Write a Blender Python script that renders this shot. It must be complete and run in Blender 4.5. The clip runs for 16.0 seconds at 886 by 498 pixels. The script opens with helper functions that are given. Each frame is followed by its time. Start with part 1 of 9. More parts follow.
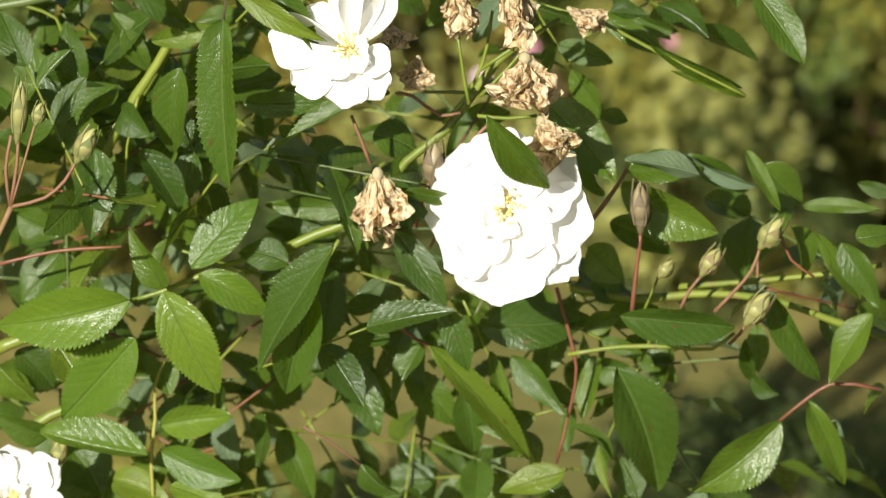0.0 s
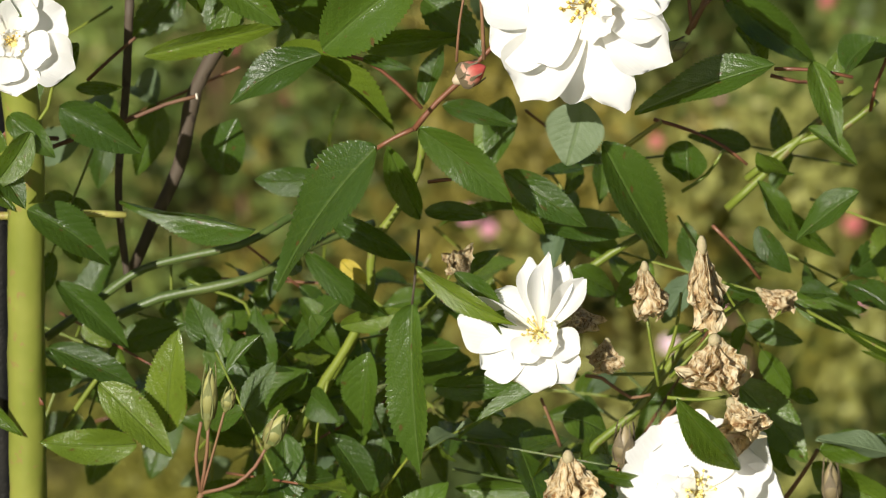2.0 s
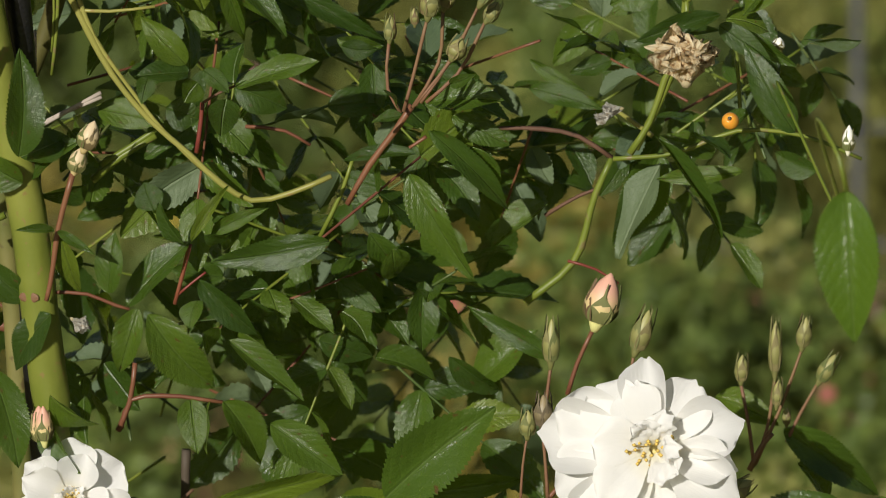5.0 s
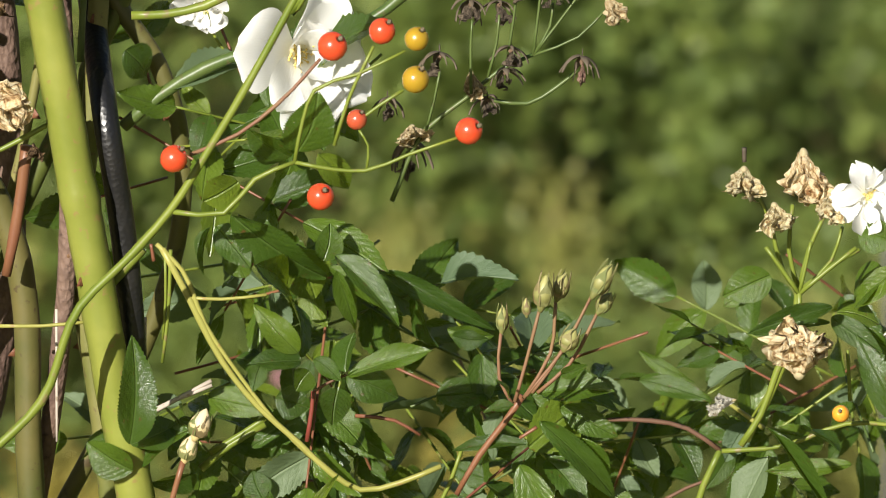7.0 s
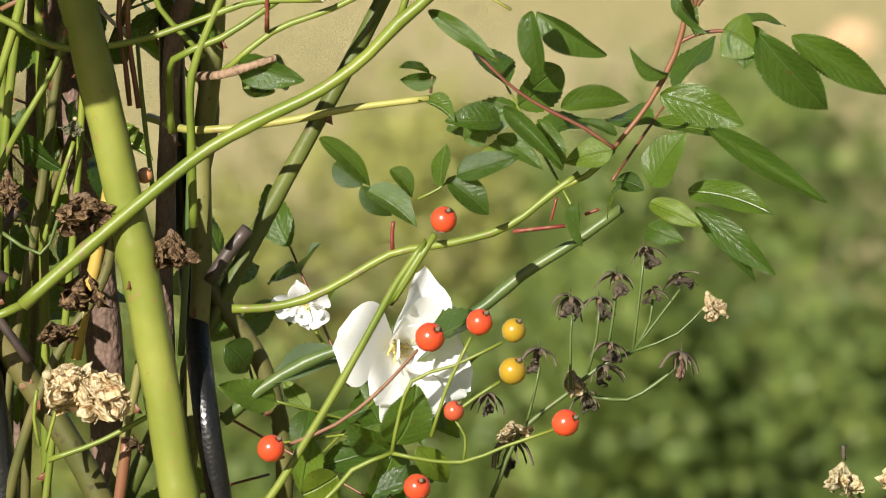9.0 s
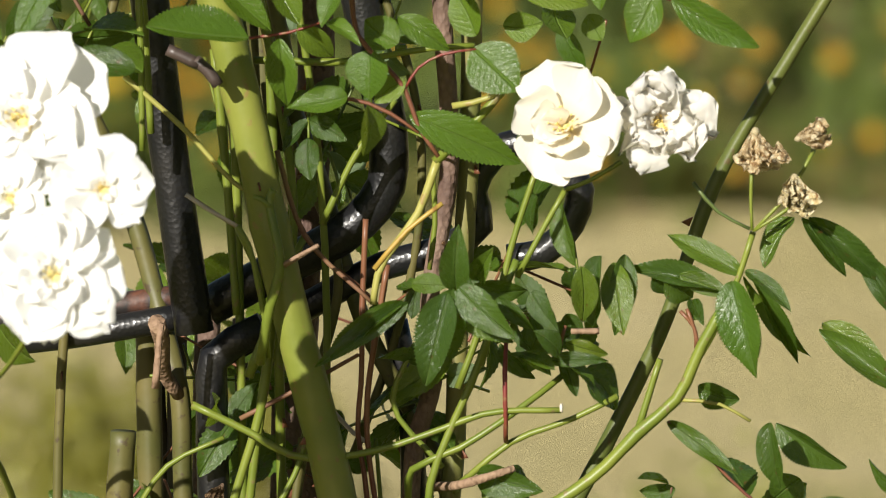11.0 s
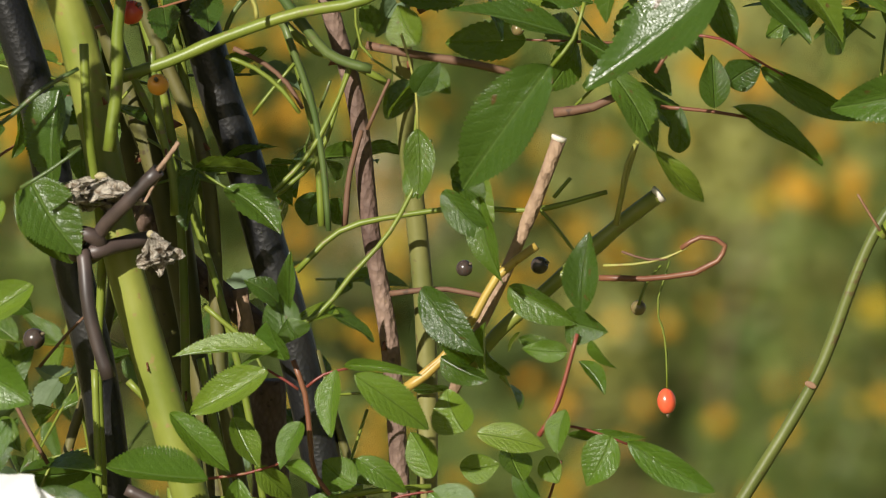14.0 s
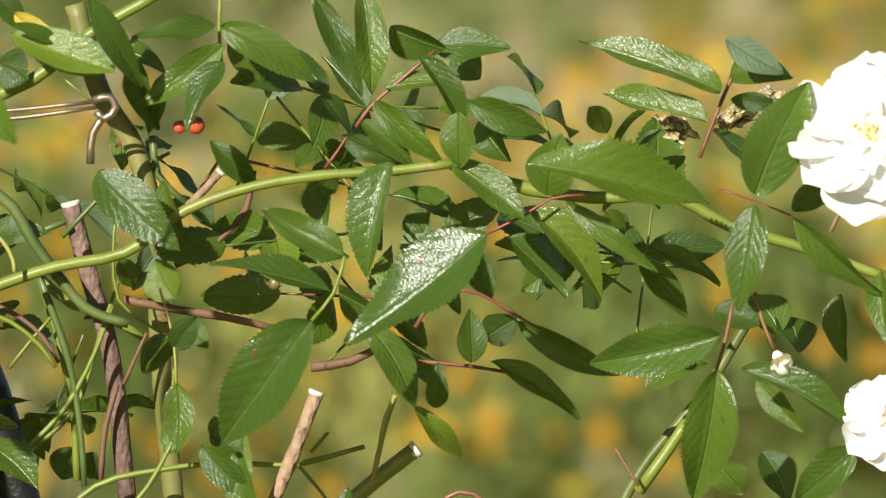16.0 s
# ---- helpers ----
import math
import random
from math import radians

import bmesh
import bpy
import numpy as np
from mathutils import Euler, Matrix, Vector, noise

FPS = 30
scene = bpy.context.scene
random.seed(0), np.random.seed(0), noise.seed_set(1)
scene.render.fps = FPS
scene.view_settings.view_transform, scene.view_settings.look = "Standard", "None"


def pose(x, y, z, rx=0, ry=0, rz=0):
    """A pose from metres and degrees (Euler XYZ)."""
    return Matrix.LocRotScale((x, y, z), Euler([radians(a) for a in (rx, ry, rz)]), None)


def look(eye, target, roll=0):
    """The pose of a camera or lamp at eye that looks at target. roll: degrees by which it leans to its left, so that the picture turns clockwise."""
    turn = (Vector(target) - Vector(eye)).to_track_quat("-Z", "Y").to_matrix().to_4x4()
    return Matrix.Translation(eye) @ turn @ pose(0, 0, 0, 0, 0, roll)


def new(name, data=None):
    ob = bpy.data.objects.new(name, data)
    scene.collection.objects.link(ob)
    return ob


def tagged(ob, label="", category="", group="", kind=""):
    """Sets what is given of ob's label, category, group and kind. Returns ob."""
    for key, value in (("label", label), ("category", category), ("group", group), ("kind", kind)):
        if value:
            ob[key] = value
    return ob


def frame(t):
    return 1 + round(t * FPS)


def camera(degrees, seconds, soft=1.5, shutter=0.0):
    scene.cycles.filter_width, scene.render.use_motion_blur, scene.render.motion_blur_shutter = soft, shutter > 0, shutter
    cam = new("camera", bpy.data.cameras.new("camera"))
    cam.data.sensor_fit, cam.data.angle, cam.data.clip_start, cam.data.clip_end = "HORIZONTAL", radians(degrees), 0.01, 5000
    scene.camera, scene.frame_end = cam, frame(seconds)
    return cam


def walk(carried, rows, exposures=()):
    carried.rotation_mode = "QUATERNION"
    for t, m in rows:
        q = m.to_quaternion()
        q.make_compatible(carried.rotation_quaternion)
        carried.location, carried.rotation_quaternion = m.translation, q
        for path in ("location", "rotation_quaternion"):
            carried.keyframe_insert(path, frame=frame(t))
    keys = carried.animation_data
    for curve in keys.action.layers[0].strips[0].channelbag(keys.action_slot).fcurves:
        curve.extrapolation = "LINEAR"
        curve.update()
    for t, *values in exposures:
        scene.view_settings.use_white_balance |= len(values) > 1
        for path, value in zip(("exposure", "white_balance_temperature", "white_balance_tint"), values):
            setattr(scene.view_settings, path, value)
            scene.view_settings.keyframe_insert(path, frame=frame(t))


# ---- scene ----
cam = camera(6.0, 16.0, soft=1.0)
walk(cam, [
    (0.0, pose(0.0627, -3.1799, 1.7369, 70.263, 0, 0.000) @ pose(0, 0, 0, 0, 0, 1.514)),
    (0.5, pose(0.0598, -3.1811, 1.7405, 70.702, 0, 0.187) @ pose(0, 0, 0, 0, 0, 1.272)),
    (1.0, pose(0.0625, -3.1779, 1.7450, 71.237, 0, 0.559) @ pose(0, 0, 0, 0, 0, 1.024)),
    (1.5, pose(0.0614, -3.1738, 1.7550, 71.541, 0, 0.983) @ pose(0, 0, 0, 0, 0, 0.884)),
    (2.0, pose(0.0601, -3.1701, 1.7540, 71.826, 0, 1.350) @ pose(0, 0, 0, 0, 0, 0.534)),
    (2.5, pose(0.0450, -3.1574, 1.7635, 71.918, 0, 1.279) @ pose(0, 0, 0, 0, 0, 0.405)),
    (3.0, pose(0.0459, -3.1475, 1.7630, 72.263, 0, 1.306) @ pose(0, 0, 0, 0, 0, 0.091)),
    (3.5, pose(0.0317, -3.1361, 1.7752, 72.448, 0, 0.617) @ pose(0, 0, 0, 0, 0, -0.134)),
    (4.0, pose(0.0148, -3.1350, 1.7769, 73.062, 0, 0.039) @ pose(0, 0, 0, 0, 0, -0.342)),
    (4.5, pose(-0.0008, -3.1372, 1.7809, 73.599, 0, 0.091) @ pose(0, 0, 0, 0, 0, -0.738)),
    (5.0, pose(-0.0078, -3.1265, 1.7864, 74.078, 0, 0.561) @ pose(0, 0, 0, 0, 0, -0.799)),
    (5.2, pose(-0.0084, -3.1287, 1.7873, 74.297, 0, 0.689) @ pose(0, 0, 0, 0, 0, -0.795)),
    (7.3, pose(-0.0781, -3.1247, 1.7703, 76.616, 0, 0.066) @ pose(0, 0, 0, 0, 0, -0.236)),
    (7.5, pose(-0.0761, -3.1241, 1.7672, 76.876, 0, 0.128) @ pose(0, 0, 0, 0, 0, -0.226)),
    (8.0, pose(-0.0602, -3.1292, 1.7418, 77.868, 0, 0.556) @ pose(0, 0, 0, 0, 0, -0.281)),
    (8.5, pose(-0.0438, -3.1397, 1.7224, 78.754, 0, 1.104) @ pose(0, 0, 0, 0, 0, -0.236)),
    (9.0, pose(-0.0297, -3.1455, 1.7061, 79.514, 0, 1.588) @ pose(0, 0, 0, 0, 0, -0.243)),
    (9.5, pose(-0.0214, -3.1401, 1.6847, 80.480, 0, 2.354) @ pose(0, 0, 0, 0, 0, -0.450)),
    (9.7, pose(-0.0201, -3.1401, 1.6806, 80.905, 0, 2.653) @ pose(0, 0, 0, 0, 0, -0.457)),
    (11.8, pose(0.0385, -3.1356, 1.7320, 82.606, 0, 4.451) @ pose(0, 0, 0, 0, 0, -0.425)),
    (12.0, pose(0.0364, -3.1359, 1.7326, 82.801, 0, 4.197) @ pose(0, 0, 0, 0, 0, -0.428)),
    (12.5, pose(0.0192, -3.1415, 1.7408, 83.229, 0, 3.786) @ pose(0, 0, 0, 0, 0, -0.459)),
    (13.0, pose(0.0145, -3.1458, 1.7462, 83.581, 0, 3.954) @ pose(0, 0, 0, 0, 0, -0.357)),
    (13.5, pose(0.0031, -3.1514, 1.7531, 83.920, 0, 3.737) @ pose(0, 0, 0, 0, 0, -0.098)),
    (14.0, pose(-0.0145, -3.1511, 1.7569, 84.396, 0, 3.176) @ pose(0, 0, 0, 0, 0, 0.089)),
    (14.5, pose(-0.0180, -3.1503, 1.7603, 84.887, 0, 2.990) @ pose(0, 0, 0, 0, 0, 0.135)),
    (15.0, pose(-0.0310, -3.1491, 1.7662, 85.336, 0, 2.514) @ pose(0, 0, 0, 0, 0, 0.169)),
    (15.5, pose(-0.0709, -3.1515, 1.7613, 85.817, 0, 1.123) @ pose(0, 0, 0, 0, 0, 0.082)),
    (16.0, pose(-0.0747, -3.1437, 1.7632, 86.000, 0, 0.449) @ pose(0, 0, 0, 0, 0, 0.361)),
], exposures=[(0.0, 0.80), (1.0, 0.54), (2.5, 0.40), (4.0, 0.02), (5.0, -0.14), (7.5, 0.88), (9.5, 0.83), (12.0, 0.42), (13.0, 0.34), (14.0, 0.52), (15.0, 0.72), (16.0, 0.84)])
cam.data.dof.use_dof = True
cam.data.dof.focus_distance = 3.24
cam.data.dof.aperture_fstop = 19.0

# ---- world, sun ----
SUN = Vector((-0.45, -1.0, 0.50)).normalized()
world = bpy.data.worlds.new("sky")
scene.world = world
world.use_nodes = True
wn = world.node_tree
sky = wn.nodes.new("ShaderNodeTexSky")
sky.sky_type = "NISHITA"
sky.sun_disc = False
sky.sun_elevation = math.asin(SUN.z)
sky.sun_rotation = math.atan2(SUN.x, SUN.y)
wn.links.new(sky.outputs[0], wn.nodes["Background"].inputs[0])
wn.nodes["Background"].inputs[1].default_value = 0.036
sun = new("sun", bpy.data.lights.new("sun", "SUN"))
sun.data.energy = 5.0
sun.data.angle = radians(0.53)
sun.data.color = (1.0, 0.95, 0.86)
sun.matrix_world = look(SUN * 20, (0, 0, 0))


# ---- materials ----
class Mat:
    """A principled material and short ways to add nodes to it."""

    def __init__(self, name, color=(0.5, 0.5, 0.5), rough=0.5, spec=0.5, metal=0.0):
        self.m = bpy.data.materials.new(name)
        self.m.use_nodes = True
        self.t = self.m.node_tree
        self.b = self.t.nodes["Principled BSDF"]
        self.b.inputs["Base Color"].default_value = (*color, 1)
        self.b.inputs["Roughness"].default_value = rough
        self.b.inputs["Specular IOR Level"].default_value = spec
        self.b.inputs["Metallic"].default_value = metal

    def add(self, kind, **inputs):
        n = self.t.nodes.new(kind)
        for k, v in inputs.items():
            self.put(n, k, v)
        return n

    def put(self, n, key, v):
        sock = n.inputs[int(key[1:])] if key[0] == "i" and key[1:].isdigit() else n.inputs[key]
        if hasattr(v, "is_output"):
            self.t.links.new(v, sock)
        elif hasattr(v, "outputs"):
            self.t.links.new(v.outputs[0], sock)
        else:
            sock.default_value = v

    def coord(self, which="Object"):
        return self.t.nodes.new("ShaderNodeTexCoord").outputs[which]

    def noise(self, scale, detail=3.0, vec=None, rough=0.5):
        n = self.add("ShaderNodeTexNoise", Scale=scale, Detail=detail, Roughness=rough)
        self.t.links.new(vec if vec is not None else self.coord(), n.inputs["Vector"])
        return n.outputs["Fac"]

    def ramp(self, fac, *stops):
        n = self.t.nodes.new("ShaderNodeValToRGB")
        el = n.color_ramp.elements
        while len(el) < len(stops):
            el.new(0.5)
        for e, (p, c) in zip(el, stops):
            e.position, e.color = p, (*c, 1) if len(c) == 3 else c
        self.t.links.new(fac, n.inputs[0])
        return n.outputs[0]

    def math(self, op, a, b=0.0, c=0.0):
        n = self.t.nodes.new("ShaderNodeMath")
        n.operation = op
        for i, v in enumerate((a, b, c)):
            self.put(n, "i%d" % i, v)
        return n.outputs[0]

    def mix(self, fac, a, b, mode="MIX"):
        n = self.t.nodes.new("ShaderNodeMix")
        n.data_type, n.blend_type = "RGBA", mode
        for s, v in ((n.inputs[0], fac), (n.inputs[6], a), (n.inputs[7], b)):
            if hasattr(v, "is_output"):
                self.t.links.new(v, s)
            else:
                s.default_value = (*v, 1) if isinstance(v, tuple) and len(v) == 3 else v
        return n.outputs[2]

    def color(self, c):
        self.t.links.new(c, self.b.inputs["Base Color"])

    def rough(self, r):
        self.t.links.new(r, self.b.inputs["Roughness"])

    def bump(self, h, strength=0.3, dist=0.001):
        n = self.add("ShaderNodeBump", Strength=strength, Distance=dist, Height=h)
        self.t.links.new(n.outputs[0], self.b.inputs["Normal"])
        return n.outputs[0]

    def chance(self):
        return self.t.nodes.new("ShaderNodeObjectInfo").outputs["Random"]

    def lucent(self, color, fac, normal=None):
        """Lets some light through, as thin leaves and petals do."""
        tr = self.t.nodes.new("ShaderNodeBsdfTranslucent")
        if hasattr(color, "is_output"):
            self.t.links.new(color, tr.inputs["Color"])
        else:
            tr.inputs["Color"].default_value = (*color, 1)
        mx = self.t.nodes.new("ShaderNodeMixShader")
        mx.inputs[0].default_value = fac
        out = self.t.nodes["Material Output"]
        self.t.links.new(self.b.outputs[0], mx.inputs[1])
        self.t.links.new(tr.outputs[0], mx.inputs[2])
        self.t.links.new(mx.outputs[0], out.inputs["Surface"])


def leaf_material(name, stops, through_color, rough=0.3, spots=True):
    k = Mat(name, rough=rough, spec=0.55)
    uv = k.coord("UV")
    sep = k.add("ShaderNodeSeparateXYZ", Vector=uv)
    x = k.math("ABSOLUTE", k.math("SUBTRACT", sep.outputs[0], 0.5))
    y = sep.outputs[1]
    base = k.ramp(k.chance(), *stops)
    off = k.add("ShaderNodeVectorMath", i0=uv, i1=k.add("ShaderNodeCombineXYZ", i0=k.chance(), i1=k.chance(), i2=k.chance()))
    spot = off.outputs[0]
    wob = k.math("MULTIPLY", k.math("SUBTRACT", k.noise(6.0, 2.0, spot), 0.5), 0.5)
    # side veins leave the midrib and curve forward
    v = k.math("SUBTRACT", k.math("MULTIPLY", y, 9.0), k.math("MULTIPLY", x, 3.6))
    v = k.math("SUBTRACT", v, k.math("MULTIPLY", k.math("MULTIPLY", x, x), 5.0))
    v = k.math("FRACT", k.math("ADD", k.math("ADD", v, wob), 6.0))
    v = k.math("ABSOLUTE", k.math("SUBTRACT", v, 0.5))
    vein = k.math("SUBTRACT", 1.0, k.math("MINIMUM", k.math("MULTIPLY", v, 11.0), 1.0))
    rib = k.math("SUBTRACT", 1.0, k.math("MINIMUM", k.math("MULTIPLY", x, 28.0), 1.0))
    mott = k.noise(5.0, 4.0, spot)
    c = k.mix(k.math("MULTIPLY", mott, 0.45), base, (0.026, 0.062, 0.008))
    c = k.mix(k.math("MULTIPLY", vein, 0.09), c, (0.17, 0.25, 0.07))
    c = k.mix(k.math("MULTIPLY", rib, 0.2), c, (0.22, 0.30, 0.10))
    if spots:
        sp = k.noise(9.0, 1.0, spot)
        c = k.mix(k.ramp(sp, (0.72, (0, 0, 0)), (0.75, (0.85, 0.85, 0.85))), c, (0.09, 0.035, 0.015))
        pale = k.noise(38.0, 1.0, spot)
        c = k.mix(k.ramp(pale, (0.74, (0, 0, 0)), (0.80, (0.35, 0.35, 0.35))), c, (0.20, 0.22, 0.08))
    k.color(c)
    # cells puff up between sunken veins, with a finer net on top
    mp = k.add("ShaderNodeMapping", Vector=spot)
    mp.inputs["Scale"].default_value = (34.0, 74.0, 1.0)
    net = k.add("ShaderNodeTexVoronoi", Scale=1.0)
    k.t.links.new(mp.outputs[0], net.inputs["Vector"])
    h = k.math("ADD", k.math("MULTIPLY", k.math("SQRT", v), 0.26), k.math("MULTIPLY", net.outputs["Distance"], -0.22))
    h = k.math("ADD", h, k.math("MULTIPLY", k.noise(16.0, 3.0, spot), 0.30))
    h = k.math("ADD", h, k.math("MULTIPLY", rib, -0.9))
    h = k.math("ADD", h, k.math("MULTIPLY", mott, 0.7))
    k.bump(h, 0.7, 0.0009)
    k.rough(k.math("ADD", k.math("MULTIPLY", mott, 0.22), rough - 0.07))
    k.lucent(through_color, 0.28)
    return k.m


LEAF = leaf_material("rose_leaf", ((0.0, (0.030, 0.060, 0.010)), (0.5, (0.054, 0.100, 0.012)), (0.88, (0.088, 0.142, 0.014)), (1.0, (0.15, 0.20, 0.02))), (0.30, 0.42, 0.02), 0.24)
# fresh leaves, and older ones with sunlight put into their colour
LEAF_YOUNG_LIT = leaf_material("young_and_lit_rose_leaf", ((0.0, (0.058, 0.120, 0.011)), (0.6, (0.098, 0.170, 0.014)), (1.0, (0.16, 0.225, 0.022))), (0.34, 0.45, 0.03), 0.25, False)


# pale underside, with greyish sky reflection put into its colour
LEAF_UNDER = leaf_material("rose_leaf_underside", ((0.0, (0.10, 0.15, 0.085)), (1.0, (0.16, 0.21, 0.11))), (0.30, 0.40, 0.05), 0.55, False)
LEAF_YELLOW = leaf_material("yellowing_rose_leaf", ((0.0, (0.55, 0.40, 0.03)), (1.0, (0.62, 0.48, 0.06))), (0.6, 0.5, 0.05), 0.4)


def stem_material(name, low, high, scar, rough=0.42, bark=0.0):
    k = Mat(name, rough=rough, spec=0.4)
    n1, n2 = k.noise(28.0, 4.0), k.noise(240.0, 3.0)
    c = k.mix(k.ramp(n1, (0.35, (0, 0, 0)), (0.65, (1, 1, 1))), low, high)
    c = k.mix(k.ramp(n2, (0.62, (0, 0, 0)), (0.7, (0.75, 0.75, 0.75))), c, scar)
    if bark:
        wv = k.add("ShaderNodeTexVoronoi", Scale=520.0)
        mp = k.add("ShaderNodeMapping", Vector=k.coord())
        mp.inputs["Scale"].default_value = (1.0, 1.0, 0.6)
        k.t.links.new(mp.outputs[0], wv.inputs["Vector"])
        c = k.mix(k.math("MULTIPLY", wv.outputs["Distance"], bark), c, scar)
        k.bump(k.math("ADD", wv.outputs["Distance"], k.math("MULTIPLY", n2, 1.5)), 0.7, 0.0009)
    else:
        k.bump(n2, 0.25, 0.0006)
    k.color(c)
    return k.m


STEM = {
    "g": stem_material("green_stem", (0.105, 0.145, 0.017), (0.17, 0.20, 0.028), (0.17, 0.12, 0.06)),
    "y": stem_material("yellow_green_stem", (0.23, 0.225, 0.05), (0.32, 0.30, 0.08), (0.25, 0.16, 0.06)),
    "dg": stem_material("dark_green_stem", (0.05, 0.085, 0.02), (0.10, 0.13, 0.035), (0.1, 0.08, 0.04)),
    "r": stem_material("reddish_stem", (0.13, 0.042, 0.026), (0.19, 0.085, 0.04), (0.12, 0.05, 0.03)),
    "red": stem_material("crimson_shoot", (0.16, 0.022, 0.024), (0.19, 0.06, 0.03), (0.2, 0.12, 0.05)),
    "p": stem_material("pinkish_stalk", (0.17, 0.07, 0.045), (0.20, 0.13, 0.055), (0.15, 0.06, 0.04), 0.6),
    "b": stem_material("brown_twig", (0.10, 0.05, 0.03), (0.17, 0.09, 0.05), (0.05, 0.03, 0.02), 0.7),
    "d": stem_material("dark_twig", (0.045, 0.035, 0.025), (0.08, 0.06, 0.04), (0.03, 0.02, 0.015), 0.7),
    "t": stem_material("tan_dead_wood", (0.24, 0.15, 0.095), (0.33, 0.22, 0.14), (0.12, 0.07, 0.04), 0.75, 0.4),
    "w": stem_material("bleached_twig", (0.36, 0.30, 0.25), (0.48, 0.42, 0.35), (0.2, 0.15, 0.1), 0.8),
    "o": stem_material("ochre_stem", (0.32, 0.20, 0.04), (0.40, 0.28, 0.06), (0.2, 0.1, 0.03)),
    "cane": stem_material("thick_green_cane", (0.14, 0.168, 0.026), (0.215, 0.228, 0.045), (0.22, 0.15, 0.055), 0.36),
    "olive": stem_material("olive_cane", (0.11, 0.12, 0.03), (0.2, 0.18, 0.06), (0.09, 0.06, 0.03), 0.5),
    # olive cane with shade put into its colour, for canes further back
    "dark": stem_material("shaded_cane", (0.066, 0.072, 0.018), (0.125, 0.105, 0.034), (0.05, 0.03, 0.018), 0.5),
    "dcane": stem_material("dark_cane", (0.065, 0.085, 0.018), (0.11, 0.125, 0.028), (0.10, 0.06, 0.03), 0.45),
    "bark": stem_material("bark_cane", (0.11, 0.065, 0.05), (0.25, 0.165, 0.12), (0.05, 0.028, 0.022), 0.75, 0.55),
}
k = Mat("cut_wood", (0.62, 0.56, 0.46), 0.8)
k.color(k.ramp(k.noise(300.0), (0.3, (0.5, 0.42, 0.32)), (0.7, (0.7, 0.66, 0.58))))
CUT = k.m


def petal_material(name, outer, inner, edge, through_color, rough=0.55, lucent=0.35, crinkle=0.35):
    k = Mat(name, rough=rough, spec=0.3)
    sep = k.add("ShaderNodeSeparateXYZ", Vector=k.coord("UV"))
    fac = k.ramp(sep.outputs[1], (0.0, (0, 0, 0)), (0.4, (1, 1, 1)))
    c = k.mix(fac, inner, outer)
    c = k.mix(k.ramp(k.noise(4.0, 3.0, k.coord("UV")), (0.55, (0, 0, 0)), (0.8, (0.6, 0.6, 0.6))), c, edge)
    k.color(c)
    mp = k.add("ShaderNodeMapping", Vector=k.coord("UV"))
    mp.inputs["Scale"].default_value = (14.0, 2.0, 1.0)
    k.bump(k.noise(2.0, 4.0, mp.outputs[0]), crinkle, 0.0006)
    k.lucent(through_color, lucent)
    return k.m


PETAL = petal_material("white_petal", (0.92, 0.915, 0.90), (0.84, 0.80, 0.58), (0.86, 0.85, 0.82), (0.86, 0.85, 0.80), 0.55, 0.46)
PETAL_CREAM = petal_material("cream_petal", (0.88, 0.85, 0.77), (0.84, 0.68, 0.38), (0.88, 0.84, 0.74), (0.86, 0.78, 0.6), 0.55, 0.46)
PETAL_FADED = petal_material("fading_petal", (0.88, 0.86, 0.81), (0.76, 0.64, 0.42), (0.84, 0.78, 0.66), (0.84, 0.8, 0.7), 0.7, 0.5, 0.5)


def dry_material(name, a, b, c, lucent=0.25):
    k = Mat(name, rough=0.75, spec=0.25)
    u = k.coord("UV")
    mp = k.add("ShaderNodeMapping", Vector=u)
    mp.inputs["Scale"].default_value = (11.0, 4.5, 1.0)
    n = k.noise(1.0, 5.0, mp.outputs[0], 0.7)
    k.color(k.ramp(n, (0.38, c), (0.47, a), (0.56, b)))
    k.bump(k.noise(2.2, 4.0, mp.outputs[0]), 1.0, 0.0025)
    k.lucent(a, lucent)
    return k.m


DRY = {
    "t": dry_material("tan_dry_petal", (0.76, 0.57, 0.30), (0.90, 0.79, 0.54), (0.20, 0.085, 0.03), 0.36),
    "c": dry_material("cream_dry_petal", (0.68, 0.56, 0.28), (0.82, 0.74, 0.50), (0.24, 0.11, 0.04)),
    "w": dry_material("white_dry_petal", (0.74, 0.70, 0.60), (0.8, 0.78, 0.7), (0.5, 0.38, 0.22)),
    "b": dry_material("brown_dry_petal", (0.13, 0.08, 0.04), (0.30, 0.19, 0.10), (0.07, 0.035, 0.02)),
    "d": dry_material("dead_calyx", (0.12, 0.095, 0.07), (0.20, 0.155, 0.11), (0.05, 0.035, 0.028)),
    "pale": dry_material("bleached_dry_leaf", (0.42, 0.36, 0.28), (0.56, 0.50, 0.41), (0.16, 0.11, 0.07)),
    "pk": dry_material("pinkish_dry_calyx", (0.36, 0.2, 0.16), (0.45, 0.3, 0.22), (0.12, 0.06, 0.05)),
    "g": dry_material("greenish_dry_calyx", (0.22, 0.24, 0.12), (0.36, 0.34, 0.22), (0.1, 0.08, 0.05)),
}
k = Mat("sepal_green", rough=0.55)
k.color(k.ramp(k.chance(), (0.0, (0.12, 0.145, 0.04)), (0.7, (0.21, 0.19, 0.07)), (1.0, (0.16, 0.10, 0.05))))
k.bump(k.noise(400.0), 0.4, 0.0006)
SEPAL = k.m
SEPAL_DARK = stem_material("dark_sepal", (0.10, 0.09, 0.05), (0.16, 0.115, 0.07), (0.06, 0.035, 0.03), 0.6)


